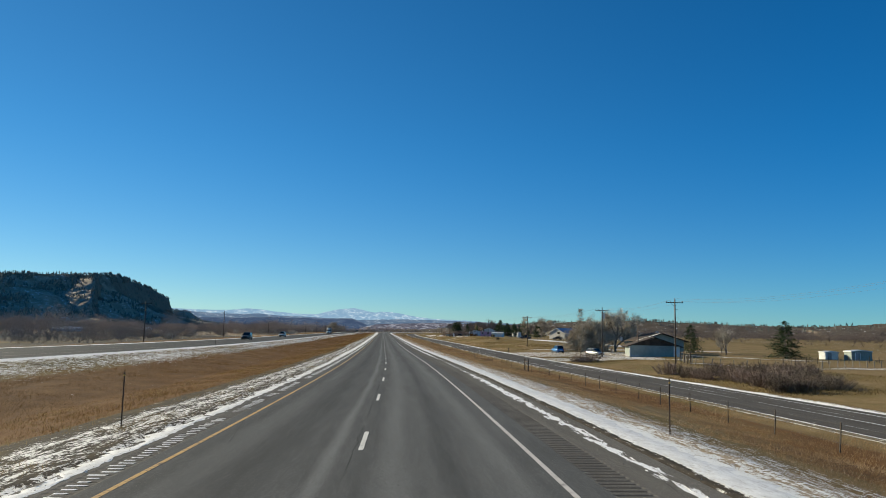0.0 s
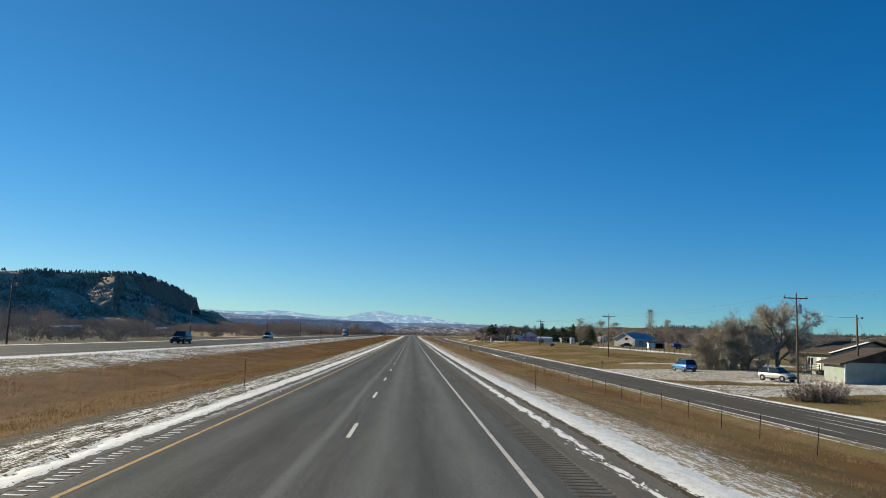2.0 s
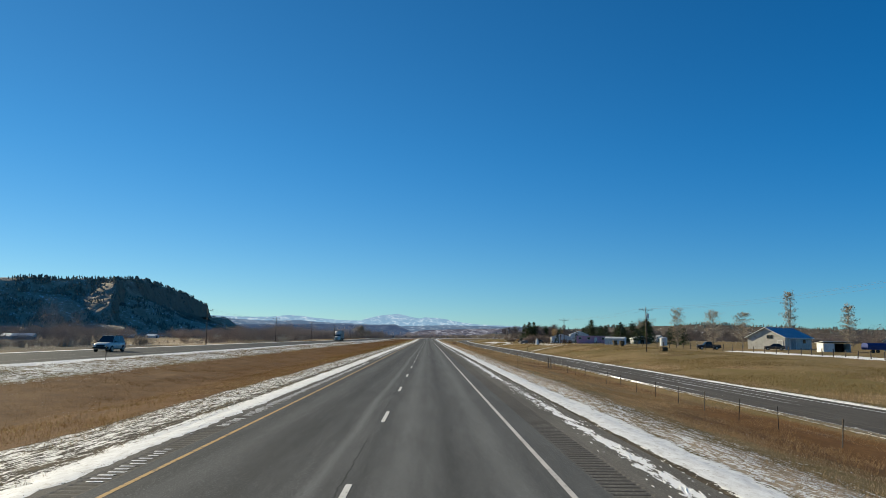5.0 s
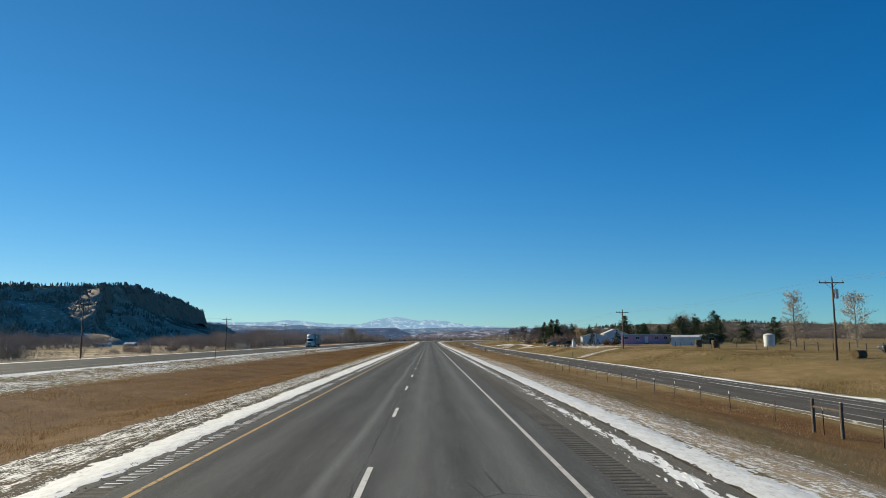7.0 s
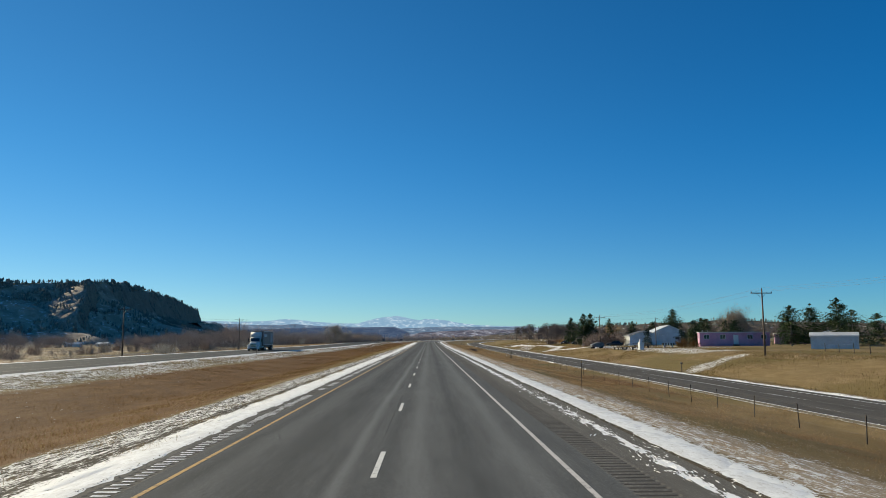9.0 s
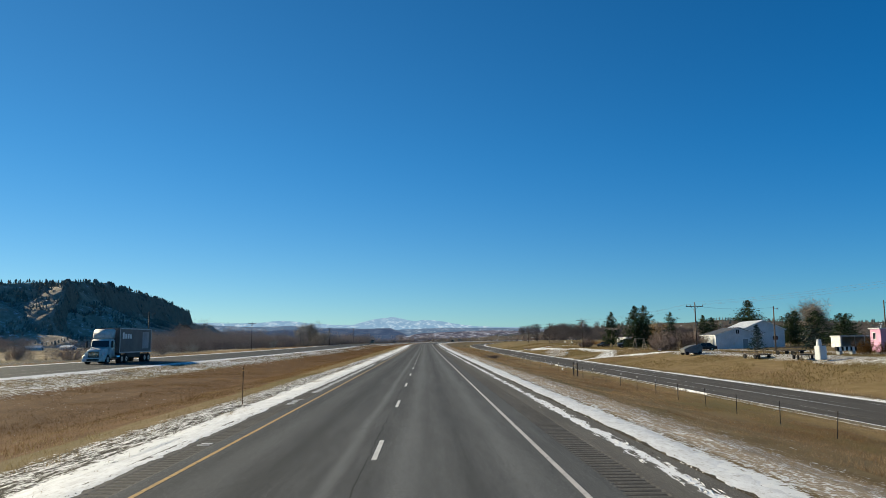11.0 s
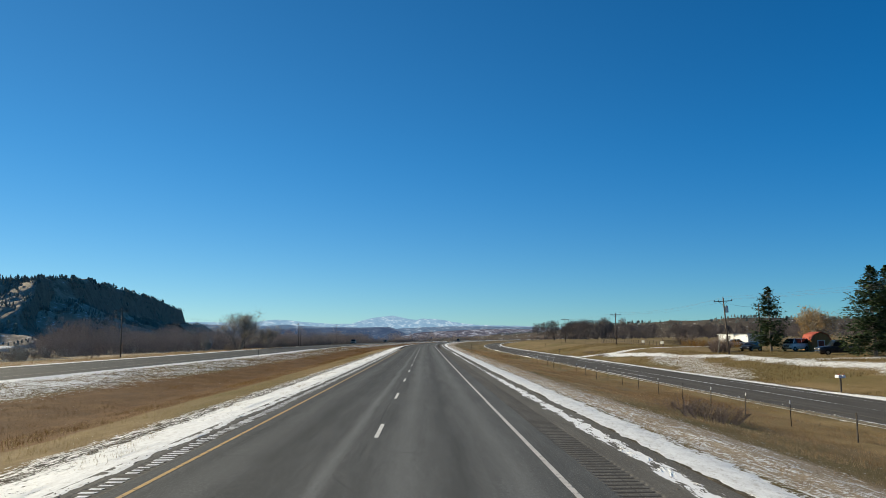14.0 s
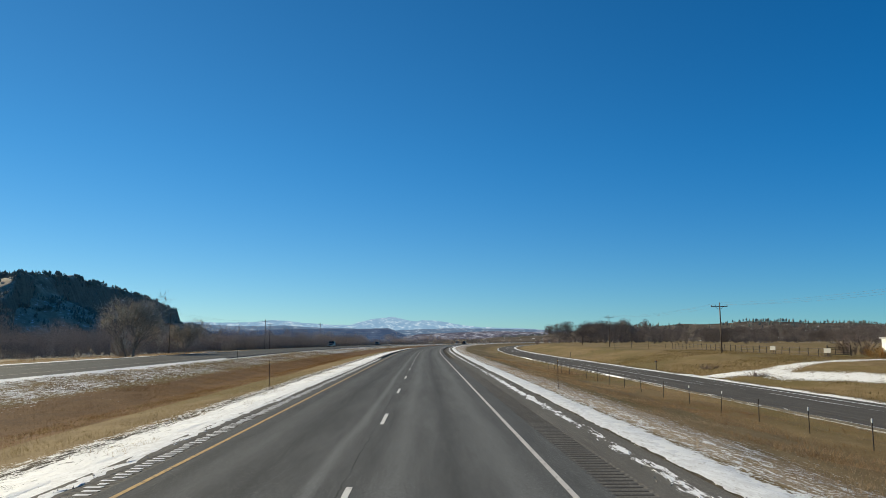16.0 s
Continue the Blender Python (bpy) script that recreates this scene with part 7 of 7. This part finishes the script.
    for s in (-1, 1):
        part("top_rail", box(0.05, 9.6, 0.12, s * 1.3, -8.5, 3.88), M_GALV, box_t)
        part("bottom_rail", box(0.05, 9.6, 0.14, s * 1.3, -8.5, 1.15), M_GALV, box_t)
        for yy in (-3.75, -13.25):
            part("corner_rail", box(0.06, 0.12, 2.85, s * 1.295, yy, 1.15), M_GALV, box_t)
        for k, (yy, ww, hh, zz) in enumerate(((-4.7, 0.5, 0.75, 2.75), (-5.4, 0.5, 0.55, 2.8), (-6.1, 0.5, 0.55, 2.8), (-6.8, 0.45, 0.5, 2.8))):
            part("emblem", box(0.02, ww, hh, s * 1.3, yy, zz), M_TRIM, box_t, "pale plain emblem shape")
        part("panel_picture", box(0.02, 2.0, 2.0, s * 1.3, -11.4, 1.6), M_GREYWALL, box_t, "pale printed panel")
        part("side_skirt", box(0.04, 4.2, 0.5, s * 1.2, -8.0, 0.65), M_PLASTIC, ob)
        for yy in (-11.4, -12.65):
            wheel(ob, s * 1.0, yy, 0.5, 0.55)
    part("landing_leg", box(0.12, 0.12, 0.9, -0.8, -6.6, 0.25), M_STEEL, ob)
    part("landing_leg", box(0.12, 0.12, 0.9, 0.8, -6.6, 0.25), M_STEEL, ob)
    part("rear_guard", box(2.3, 0.1, 0.12, 0, -13.25, 0.5), M_STEEL, ob)
    return ob


lorry(far_lane_at(472, 0.4))

# ---- trees by the farms ----
bare_tree("elm_tree", "big leafless elm by the green house", 11.8, 11, M_TWIG_TAN, at(59, 185), 15, 0.52, 0.14, depth=5, stem=0.24, trunks=1, twig_len=0.06, girth=0.015)
bare_tree("elm_tree", "leaning leafless elm beside the thicket", 10.4, 13, M_TWIG_TAN, at(55.0, 187.5), 15, 0.55, 0.1, depth=5, stem=0.22, trunks=2, twig_len=0.065, girth=0.017)
for i, (x, y, h) in enumerate(((53.5, 190, 8.4), (50.5, 190, 7.2))):
    bare_tree("willow_tree", "leafless tan willow thicket by the drive", h, 20 + i, M_TWIG_TAN, at(x, y), 16, 0.55, 0.06, depth=4, stem=0.2, trunks=4, twig_len=0.085, group="willows by the drive")
for i, (x, y, h, w) in enumerate(((48, 190, 3.6, 5.5), (51.5, 188.5, 4.2, 5.5), (55, 188.5, 3.8, 5), (46.2, 190.5, 2.4, 4), (58, 189.5, 2.6, 4.5), (53, 193, 4.6, 6), (49.8, 192, 4.4, 5))):
    bush("thicket", "dense leafless brown thicket under the trees", h, w, 30 + i, M_TWIG_TAN, at(x, y), 44, 20, "thicket by the drive")
for i, (x, y, h, w) in enumerate(((35.4, 134, 1.9, 3.2), (38.4, 135.5, 2.1, 4.2), (37, 133, 1.6, 3.0))):
    bush("roadside_bush", "round leafless brown bush beside the frontage road", h, w, 40 + i, M_TWIG_RED, at(x, y), 60, 40, "bushes by the frontage road")
rb2 = np.random.default_rng(77)
for i in range(44):
    y = rb2.uniform(62, 92)
    x = rb2.uniform(35.4, 38 + (y - 60) * 0.62)
    bush("sagebrush", "dark grey-brown sagebrush clump in the rough grass", rb2.uniform(1.1, 2.1), rb2.uniform(2.8, 4.8), 60 + i % 5, (M_SAGE, M_SAGE, M_TWIG_RED)[i % 3], at(x, y, rb2.uniform(0, 360)), 70, 44, "sagebrush clumps")
pine("spruce_tree", "dark dense spruce beside the house", 7.4, 3.0, 51, M_NEEDLE, at(79.8, 187), 0.05, 0.1)
pine("spruce_tree", "dark broad spruce in the yard behind the corral", 8.2, 3.6, 52, M_NEEDLE, at(86.5, 153.5), 0.05, 0.15)
for i, (x, y, h) in enumerate(((82, 172, 7.8), (84, 178, 7.2))):
    bare_tree("aspen_tree", "slender pale leafless tree in the yard", h, 54 + i, M_TWIG_TAN, at(x, y), 5, 0.3, 0.3, depth=4, stem=0.27, girth=0.012)
# by the barn
for i, (x, y, h, w) in enumerate(((104.3, 385.4, 16.5, 2.4), (97, 343, 11.0, 2.2), (85.0, 372, 9.6, 3.4), (77.5, 401, 11.8, 3.2), (84.4, 391, 10.8, 3.6))):
    poplar("slim tree with pale dry leaves by the farm", h, w, 70 + i, at(x, y), 3)
for i, (x, y, h, w) in enumerate(((92, 482, 10.8, 4.0), (104, 487, 7.6, 4.4), (74, 582.5, 8.4, 3.0), (93, 443, 7.4, 3.0))):
    if h:
        pine("juniper_tree", "dark rounded evergreen among bare trees", h, w, 80 + i, M_NEEDLE, at(x, y), 0.04, 0.1, ragged=0.5)
# around the mobile home
for i, (x, y, h, w) in enumerate(((81, 481, 9.0, 4.0), (86, 482, 9.4, 4.2), (89.5, 472, 7.6, 3.8), (84, 468, 6.0, 3.2), (96.5, 606, 13.8, 5.4), (100, 586, 9.5, 4.8), (95, 579, 8.6, 4.6), (101, 566, 8.0, 4.0), (92, 560, 8.5, 3.8), (108, 575, 8.5, 4.2), (99.5, 642, 9.2, 4.0), (104, 530, 8.0, 3.5))):
    pine("pine_tree", "dark pine behind the farm buildings", h, w, 90 + i, M_NEEDLE, at(x, y), 0.1, 0.3, "pines behind the farms", 0.5)
bare_tree("elm_tree", "wide leafless pale tree behind the pines", 19.0, 120, M_TWIG, at(142, 660), 5, 0.75, 0.1, depth=5, stem=0.2, trunks=2, girth=0.016)
for i, (x, y, h, w) in enumerate(((62.5, 526, 4.6, 1.6), (71.5, 524, 5.4, 2.0))):
    pine("blue_spruce", "young blue spruce in front of the workshop", h, w, 130 + i, M_SPRUCE, at(x, y), 0.04, 0.1, "young spruces", 0.25)
# the tall pines by the drive
pine("ponderosa_pine", "tall dark ponderosa pine by the drive", 11.0, 3.3, 140, M_NEEDLE, at(59.3, 620, 0), 0.12, 0.2)
pine("ponderosa_pine", "tall twin ponderosa pine by the drive", 11.5, 4.0, 141, M_NEEDLE, at(57.6, 588.5), 0.06, 0.2)
pine("ponderosa_pine", "tall twin ponderosa pine by the drive", 11.6, 3.7, 142, M_NEEDLE, at(60.4, 589.5), 0.1, 0.25)
pine("ponderosa_pine", "open-crowned ponderosa pine by the swing", 9.4, 2.9, 143, M_NEEDLE, at(67, 587.5), 0.22, 0.6, ragged=0.6)
for i, (x, y, h) in enumerate(((83, 651, 8.6), (86.5, 656, 7.4))):
    bare_tree("oak_tree", "small tree with rusty dry leaves", h, 150 + i, M_TWIG_TAN, at(x, y), 9, 0.5, 0.15, 1, M_LEAF, depth=4, stem=0.2)
for i, (x, y, h, w) in enumerate(((50.5, 545, 3.6, 5), (53.5, 551, 4.6, 7), (57, 555, 5.0, 7), (60.5, 553, 4.8, 6.5), (55, 559, 4.6, 6), (62.5, 558, 4.6, 6), (49.5, 541, 2.2, 4))):
    bush("willow_bush", "large leafless reddish willow bush by the drive", h, w, 160 + i, M_TWIG_RED, at(x, y), 70, 44, "willow bushes by the drive")
for i, (x, y, h, w, mt) in enumerate(((61, 663, 1.8, 4.5, M_GOLD), (61.6, 657.5, 1.9, 5, M_GOLD), (62.6, 651, 1.8, 5, M_GOLD), (64.6, 675, 3.2, 6, M_TWIG_RED), (52.5, 625, 3.0, 5, M_TWIG_RED), (50.5, 620, 2.6, 4.5, M_TWIG_RED), (63.6, 645, 1.7, 4.5, M_GOLD))):
    bush("yard_bush", "golden or brown dry bush beside the snowy drive", h, w, 170 + i, mt, at(x, y), 70, 40, "bushes beside the drive")
for i, (x, y, h) in enumerate(((58.5, 486, 2.2), (60.5, 484.5, 1.7))):
    bush("russet_bush", "rusty brown leafless bush beside the mobile home", h, 3.2, 176 + i, M_WEED, at(x, y), 70, 40, "bushes by the mobile home")
for i, (x, y) in enumerate(((38, 663), (36.8, 646), (13.4, 530), (13.9, 533.5), (12.9, 527))):
    bush("ditch_weeds", "dark clump of weeds in the roadside ditch", 0.7, 3.4, 180 + i, M_TWIG_RED, at(x, y), 60, 24, "ditch weeds")
# the near cottonwood cluster beyond the far carriageway
for i, (x, y, h) in enumerate(((-46.8, 688.8, 11.5), (-43.0, 703, 7.0))):
    bare_tree("young_cottonwood", "leafless many-stemmed cottonwood beyond the far carriageway", h, 190 + i, M_TWIG_TAN, at(x, y), 5, 0.45, 0.28, depth=4, stem=0.24, trunks=4, twig_len=0.10, girth=0.016, group="cottonwoods beyond the far carriageway")
rr = np.random.default_rng(31)
for i in range(46):
    y = rr.uniform(230, 900)
    x = bend(y) - rr.uniform(68, 150)
    if meadow(x, y):
        x += 22
    bush("riverside_bush", "soft leafless grey-brown willow clump in the river flats", rr.uniform(2.4, 5.5), rr.uniform(4, 8), 200 + i % 9, (M_TWIG, M_TWIG_TAN, M_WOODS)[i % 3], at(x, y, rr.uniform(0, 360)), 60, 40, "riverside willows")


# ---- yard clutter ----
def mailbox(m, label, boxes=1):
    ob = holder("mailbox", m)
    tagged(ob, label, "mailbox", "mailboxes")
    part("post", box(0.1, 0.1, 1.15, 0, 0, -0.15), M_POSTWOOD, ob)
    for k in range(boxes):
        x = (k - (boxes - 1) / 2) * 0.32
        bm = prism([(-0.1, 1.0), (0.1, 1.0), (0.1, 1.14), (0.06, 1.22), (-0.06, 1.22), (-0.1, 1.14)], -0.25, 0.25, "y")
        bmesh.ops.translate(bm, vec=(x, 0, 0), verts=bm.verts[:])
        b = part("box", bm, M_PLASTIC if boxes == 1 else M_WHITEMETAL, ob)
        part("flag", box(0.02, 0.12, 0.1, x + 0.12, 0.05, 1.2), M_TAIL, b)
    return ob


mailbox(at(31.7, 187), "dark mailbox on a timber post")
mailbox(at(33.2, 413.6), "dark mailbox on a timber post")
mailbox(at(31.9, 551.4), "two pale mailboxes on a timber post", 2)
mailbox(at(bend(665) + 31.8, 665), "dark mailbox on a timber post")

st = holder("stock_feeder", at(44.8, 511.5, 8))
tagged(st, "squat grey metal feeder on small wheels by the pole", "feeder")
bm = prism([(-1.5, 0.35), (1.5, 0.35), (1.7, 1.3), (1.3, 1.75), (-0.2, 1.55), (-1.6, 1.0)], -0.8, 0.8, "y")
part("hopper", bm, surface("dull_grey_hopper_steel", (0.10, 0.105, 0.10), (0.2, 0.205, 0.2), 1.5, 14, 0.6, 0.2, 0.3, dirt=(0.12, 0.085, 0.06)), st, bevel=0.06)
for s in (-1, 1):
    part("wheel", rod((s * 1.1, -0.85, 0.3), (s * 1.1, -0.65, 0.3), 0.3, n=14), M_TYRE, st)
    part("wheel", rod((s * 1.1, 0.65, 0.3), (s * 1.1, 0.85, 0.3), 0.3, n=14), M_TYRE, st)
for x, y, t in ((44.6, 487, 10), (45.3, 476, -15), (50, 489, 30)):
    b = holder("flat_trailer", at(x, y, t))
    tagged(b, "low rusty flat trailer with loose timber", "trailer", "flat trailers")
    part("bed", box(1.8, 3.6, 0.12, 0, 0, 0.5), M_POSTWOOD, b)
    for sx in (-0.8, 0.8):
        for sy in (-1.5, 1.5):
            part("leg", rod((sx, sy, 0), (sx * 0.9, sy, 0.5), 0.05, n=6), M_STEEL, b)
    for sx in (-1.0, 1.0):
        part("side_rail", rod((sx, -1.8, 0.95), (sx, 1.8, 0.95), 0.04, n=6), M_STEEL, b)
        for sy in (-1.6, 0, 1.6):
            part("stake", rod((sx, sy, 0.55), (sx, sy, 1.0), 0.035, n=6), M_STEEL, b)
        for sy in (-1.1, 1.1):
            part("wheel", rod((sx - 0.09, sy, 0.26), (sx + 0.09, sy, 0.26), 0.27, n=16), M_TYRE, b)
    for k in range(4):
        part("board", box(0.15, 3.2, 0.05, -0.6 + 0.4 * k, 0.1 * k, 0.63, 4 * k - 6), M_POSTWOOD, b)
fz = holder("white_freezer", at(44.9, 471.8, 12))
tagged(fz, "old white upright cabinet standing in the grass", "cabinet")
part("body", box(0.9, 0.8, 1.55, 0, 0, 0.1), M_WHITEMETAL, fz, bevel=0.03)
part("door", box(0.84, 0.06, 1.45, 0, -0.43, 0.15), M_WHITEMETAL, fz, bevel=0.02)
part("gas_bottle", rod((0.0, 0.15, 1.65), (0.0, 0.15, 2.35), 0.3, 0.22, 14), M_WHITEMETAL, fz, "white round gas bottle on top")
sb = holder("striped_barrier", at(54.2, 483, 6))
tagged(sb, "black and white striped beam on blocks", "barrier")
for k in range(9):
    part("stripe", box(0.3, 0.5, 0.5, -1.2 + 0.3 * k, 0, 0.5, ry=0), M_TRIM if k % 2 else M_BLACK, sb)
for s in (-1, 1):
    part("block", box(0.4, 0.6, 0.5, s * 0.9, 0, 0), M_GREYWALL, sb)
sw = holder("swing_set", at(50, 558.5, 25))
tagged(sw, "timber swing frame with a ladder", "swing set")
for sx in (-1.3, 1.3):
    for sy in (-0.9, 0.9):
        part("leg", rod((sx * 1.1, sy, 0), (sx, sy * 0.1, 2.5), 0.06, n=6), M_RAILPALE, sw)
part("beam", rod((-1.5, 0, 2.5), (1.5, 0, 2.5), 0.07, n=8), M_RAILPALE, sw)
for k in range(5):
    part("rung", rod((1.42 - 0.02 * k, -0.75 + 0.14 * k, 0.35 + 0.42 * k), (1.42 - 0.02 * k, 0.75 - 0.14 * k, 0.35 + 0.42 * k), 0.035, n=6), M_RAILPALE, sw)
part("seat", box(0.5, 0.2, 0.04, -0.4, 0, 0.6), M_PLASTIC, sw)
for dx in (-0.22, 0.22):
    part("rope", rod((-0.4 + dx, 0, 0.62), (-0.4 + dx, 0, 2.5), 0.012, n=4), M_CABLE, sw)
pr = new("leaning_prop", None)
pr.matrix_basis = at(48.6, 616)
tagged(pr, "pale timber prop leaning beside the pole", "prop")
part("prop", rod((0, 0, -0.2), (0.7, 0.3, 3.0), 0.08, 0.07, 8), M_RAILPALE, pr)
for x, y, w in ((56.0, 667.0, 1.0), (56.8, 684.5, 1.0)):
    s = holder("yard_sign", at(x, y, -62))
    tagged(s, "small blank white board on posts by the pen", "board", "white boards")
    part("board", box(w, 0.05, 0.62, 0, 0, 0.6), M_CREAM, s)
    for dx in (-w / 2 + 0.08, w / 2 - 0.08):
        part("post", box(0.08, 0.08, 1.3, dx, 0.07, -0.1), M_POSTWOOD, s)
gate = holder("pen_gate", at(59.3, 669.9, math.degrees(math.atan2(4.3, 5.8))))
tagged(gate, "closed dark tubular steel farm gate beside the pen", "gate")
for z in (0.25, 0.5, 0.75, 1.0, 1.28):
    part("bar", rod((-3.4, 0, z), (3.4, 0, z), 0.035, n=6), M_STEEL, gate)
for px in (-3.4, -1.2, 1.2, 3.4):
    part("upright", rod((px, 0, 0.2), (px, 0, 1.3), 0.035, n=6), M_STEEL, gate)
for px in (-3.6, 3.6):
    part("gatepost", rod((px, 0, -0.3), (px, 0, 1.55), 0.1, 0.09, 8), M_POSTWOOD, gate)
sg = holder("drive_sign", at(44.5, 527, 10))
tagged(sg, "small white and red board on a thin stake by the drive", "sign")
part("stake", box(0.05, 0.05, 1.1, 0, 0, -0.2), M_POSTWOOD, sg)
part("board", box(0.6, 0.03, 0.42, 0, -0.04, 0.55), M_TRIM, sg)
part("stripe", box(0.56, 0.01, 0.14, 0, -0.061, 0.72), M_RED, sg, "faded red bar")
rag = np.random.default_rng(12)
for y in (484,):
    x = bend(y) + U_FENCE
    k = holder("fence_litter", at(x + 0.05, y, 0, 0.45))
    tagged(k, "white plastic bag caught on the fence wire", "litter", "litter on the fence")
    bm = bmesh.new()
    bmesh.ops.create_icosphere(bm, subdivisions=2, radius=0.3)
    for v in bm.verts:
        v.co = Vector((v.co.x * 0.2, v.co.y * 0.6, v.co.z * 0.5)) + Vector(rag.normal(0, 0.04, 3))
    part("bag", bm, M_TRIM, k)


# ---- grass ----
@lru_cache(None)
def snow_near(u, y):
    return zone(u, u + bend(y), y)[0]


def grass(name, label, material, u0, u1, y0, y1, count, h0, h1, seed, keep=None, lean=0.7, wide=0.012, far=None):
    """Clumps of dry blades along the road."""
    r = np.random.default_rng(seed)
    u, y = r.uniform(u0, u1, count), r.uniform(y0, y1, count)
    if far is not None:
        y = y0 + (y1 - y0) * r.random(count) ** far
    ok = np.array([(keep is None or keep(a, b)) for a, b in zip(u, y)])
    u, y = u[ok], y[ok]
    k = len(u)
    xs = np.array([bend(b) for b in y]) + u
    zs = np.array([rise(b) + fall(a, b) for a, b in zip(u, y)]) - 0.05
    tris = []
    for blade in range(3):
        a = r.uniform(0, 6.28, k)
        h = r.uniform(h0, h1, k) * np.where(r.random(k) < 0.12, 1.35, 1.0)
        w = wide * (0.6 + h)
        bx, by = xs + r.normal(0, 0.07, k), y + r.normal(0, 0.07, k)
        tip = np.stack([bx + np.cos(a) * h * lean * r.random(k), by + np.sin(a) * h * lean * r.random(k), zs + h], 1)
        side = np.stack([-np.sin(a) * w, np.cos(a) * w, np.zeros(k)], 1)
        base = np.stack([bx, by, zs], 1)
        tris.append(np.stack([base + side, base - side, tip], 1))
    return tagged(new(name, triangles(name, np.concatenate(tris), material)), label, "grass", kind="stuff")


def gravel(name, label, material, u0, u1, count, seed):
    """Loose stones of a few centimetres along the pavement edge."""
    r = np.random.default_rng(seed)
    u, y = r.uniform(u0, u1, count), r.uniform(2, 600, count)
    x = np.array([bend(b) for b in y]) + u
    z = np.array([rise(b) + fall(a, b) for a, b in zip(u, y)])
    size = 0.008 + 0.016 * r.random(count) ** 2
    c = np.stack([x, y, z + 0.004], 1)
    a = r.uniform(0, 6.28, count)
    ring = [c + np.stack([np.cos(a + k * 2.09) * size * r.uniform(0.7, 1.4, count), np.sin(a + k * 2.09) * size * r.uniform(0.7, 1.4, count), -size * 0.2], 1) for k in range(3)]
    top = c + np.stack([r.normal(0, 0.3, count) * size, r.normal(0, 0.3, count) * size, size * r.uniform(0.7, 1.2, count)], 1)
    tris = np.concatenate([np.stack([ring[k], ring[(k + 1) % 3], top], 1) for k in range(3)])
    return tagged(new(name, triangles(name, tris, material)), label, "gravel", kind="stuff")


M_STONE = islands("roadside_stones", [(0.1, (0.05, 0.045, 0.04)), (0.5, (0.14, 0.12, 0.1)), (0.9, (0.34, 0.31, 0.27))], 0.9, 0.3)
gravel("shoulder_gravel", "loose dark stones along the outer pavement edge", M_STONE, 5.3, 6.4, 4000, 41)
gravel("median_gravel", "loose dark stones along the median pavement edge", M_STONE, -4.85, -4.6, 4000, 42)
grass("verge_grass_outer", "pale dry grass on the outer verge", M_GRASS, 7.5, 13.5, 3, 640, 160000, 0.03, 0.12, 1, lambda a, b: noise.noise((a * 0.7, b * 0.25, 0)) > -0.25 + (0.5 if a < 9 else 0) * (b < 60), lean=1.2, wide=0.008)
grass("ditch_weeds_outer", "tan and russet weeds in the outer ditch", M_TAN, 11.0, 22, 8, 700, 220000, 0.06, 0.2, 2, lambda a, b: noise.noise((a * 0.35, b * 0.12, 5)) > -0.2, lean=1.3, wide=0.009)
grass("median_grass", "golden dry grass along the median edge", M_FIELD, -13.5, -5.4, 3, 640, 90000, 0.05, 0.18, 3, lambda a, b: noise.noise((a * 0.7, b * 0.25, 9)) > (0.15 if a > -8 else -0.3), lean=1.2, wide=0.009)
grass("median_weeds", "russet weeds filling the median", M_WEED, -21.5, -8.9, 8, 720, 230000, 0.06, 0.18, 4, lambda a, b: noise.noise((a * 0.25, b * 0.1, 7)) > -0.55 and a < float(np.interp(b, (0, 330, 450, 560), (-8.9, -9.2, -10.9, -11.3))), lean=1.2, wide=0.010)
grass("field_grass", "dry grass on the bank beyond the frontage road", M_FIELD, 32.4, 60, 60, 720, 150000, 0.08, 0.26, 5, lambda a, b: noise.noise((a * 0.1, b * 0.06, 11)) > -0.25 and snow_near(round(a), round(b)) < 0.4, wide=0.025)
grass("far_verge_grass", "dry grass beyond the far carriageway", M_TAN, -66, -42, 120, 760, 24000, 0.1, 0.32, 6, None, wide=0.025)
grass("bank_grass", "tall golden dry grass in clumps on the bank by the frontage road", M_GRASS, 32.6, 48, 80, 560, 70000, 0.14, 0.34, 8, lambda a, b: noise.noise((a * 0.16, b * 0.05, 21)) > 0.12 and snow_near(round(a), round(b)) < 0.3, lean=1.0, wide=0.016)
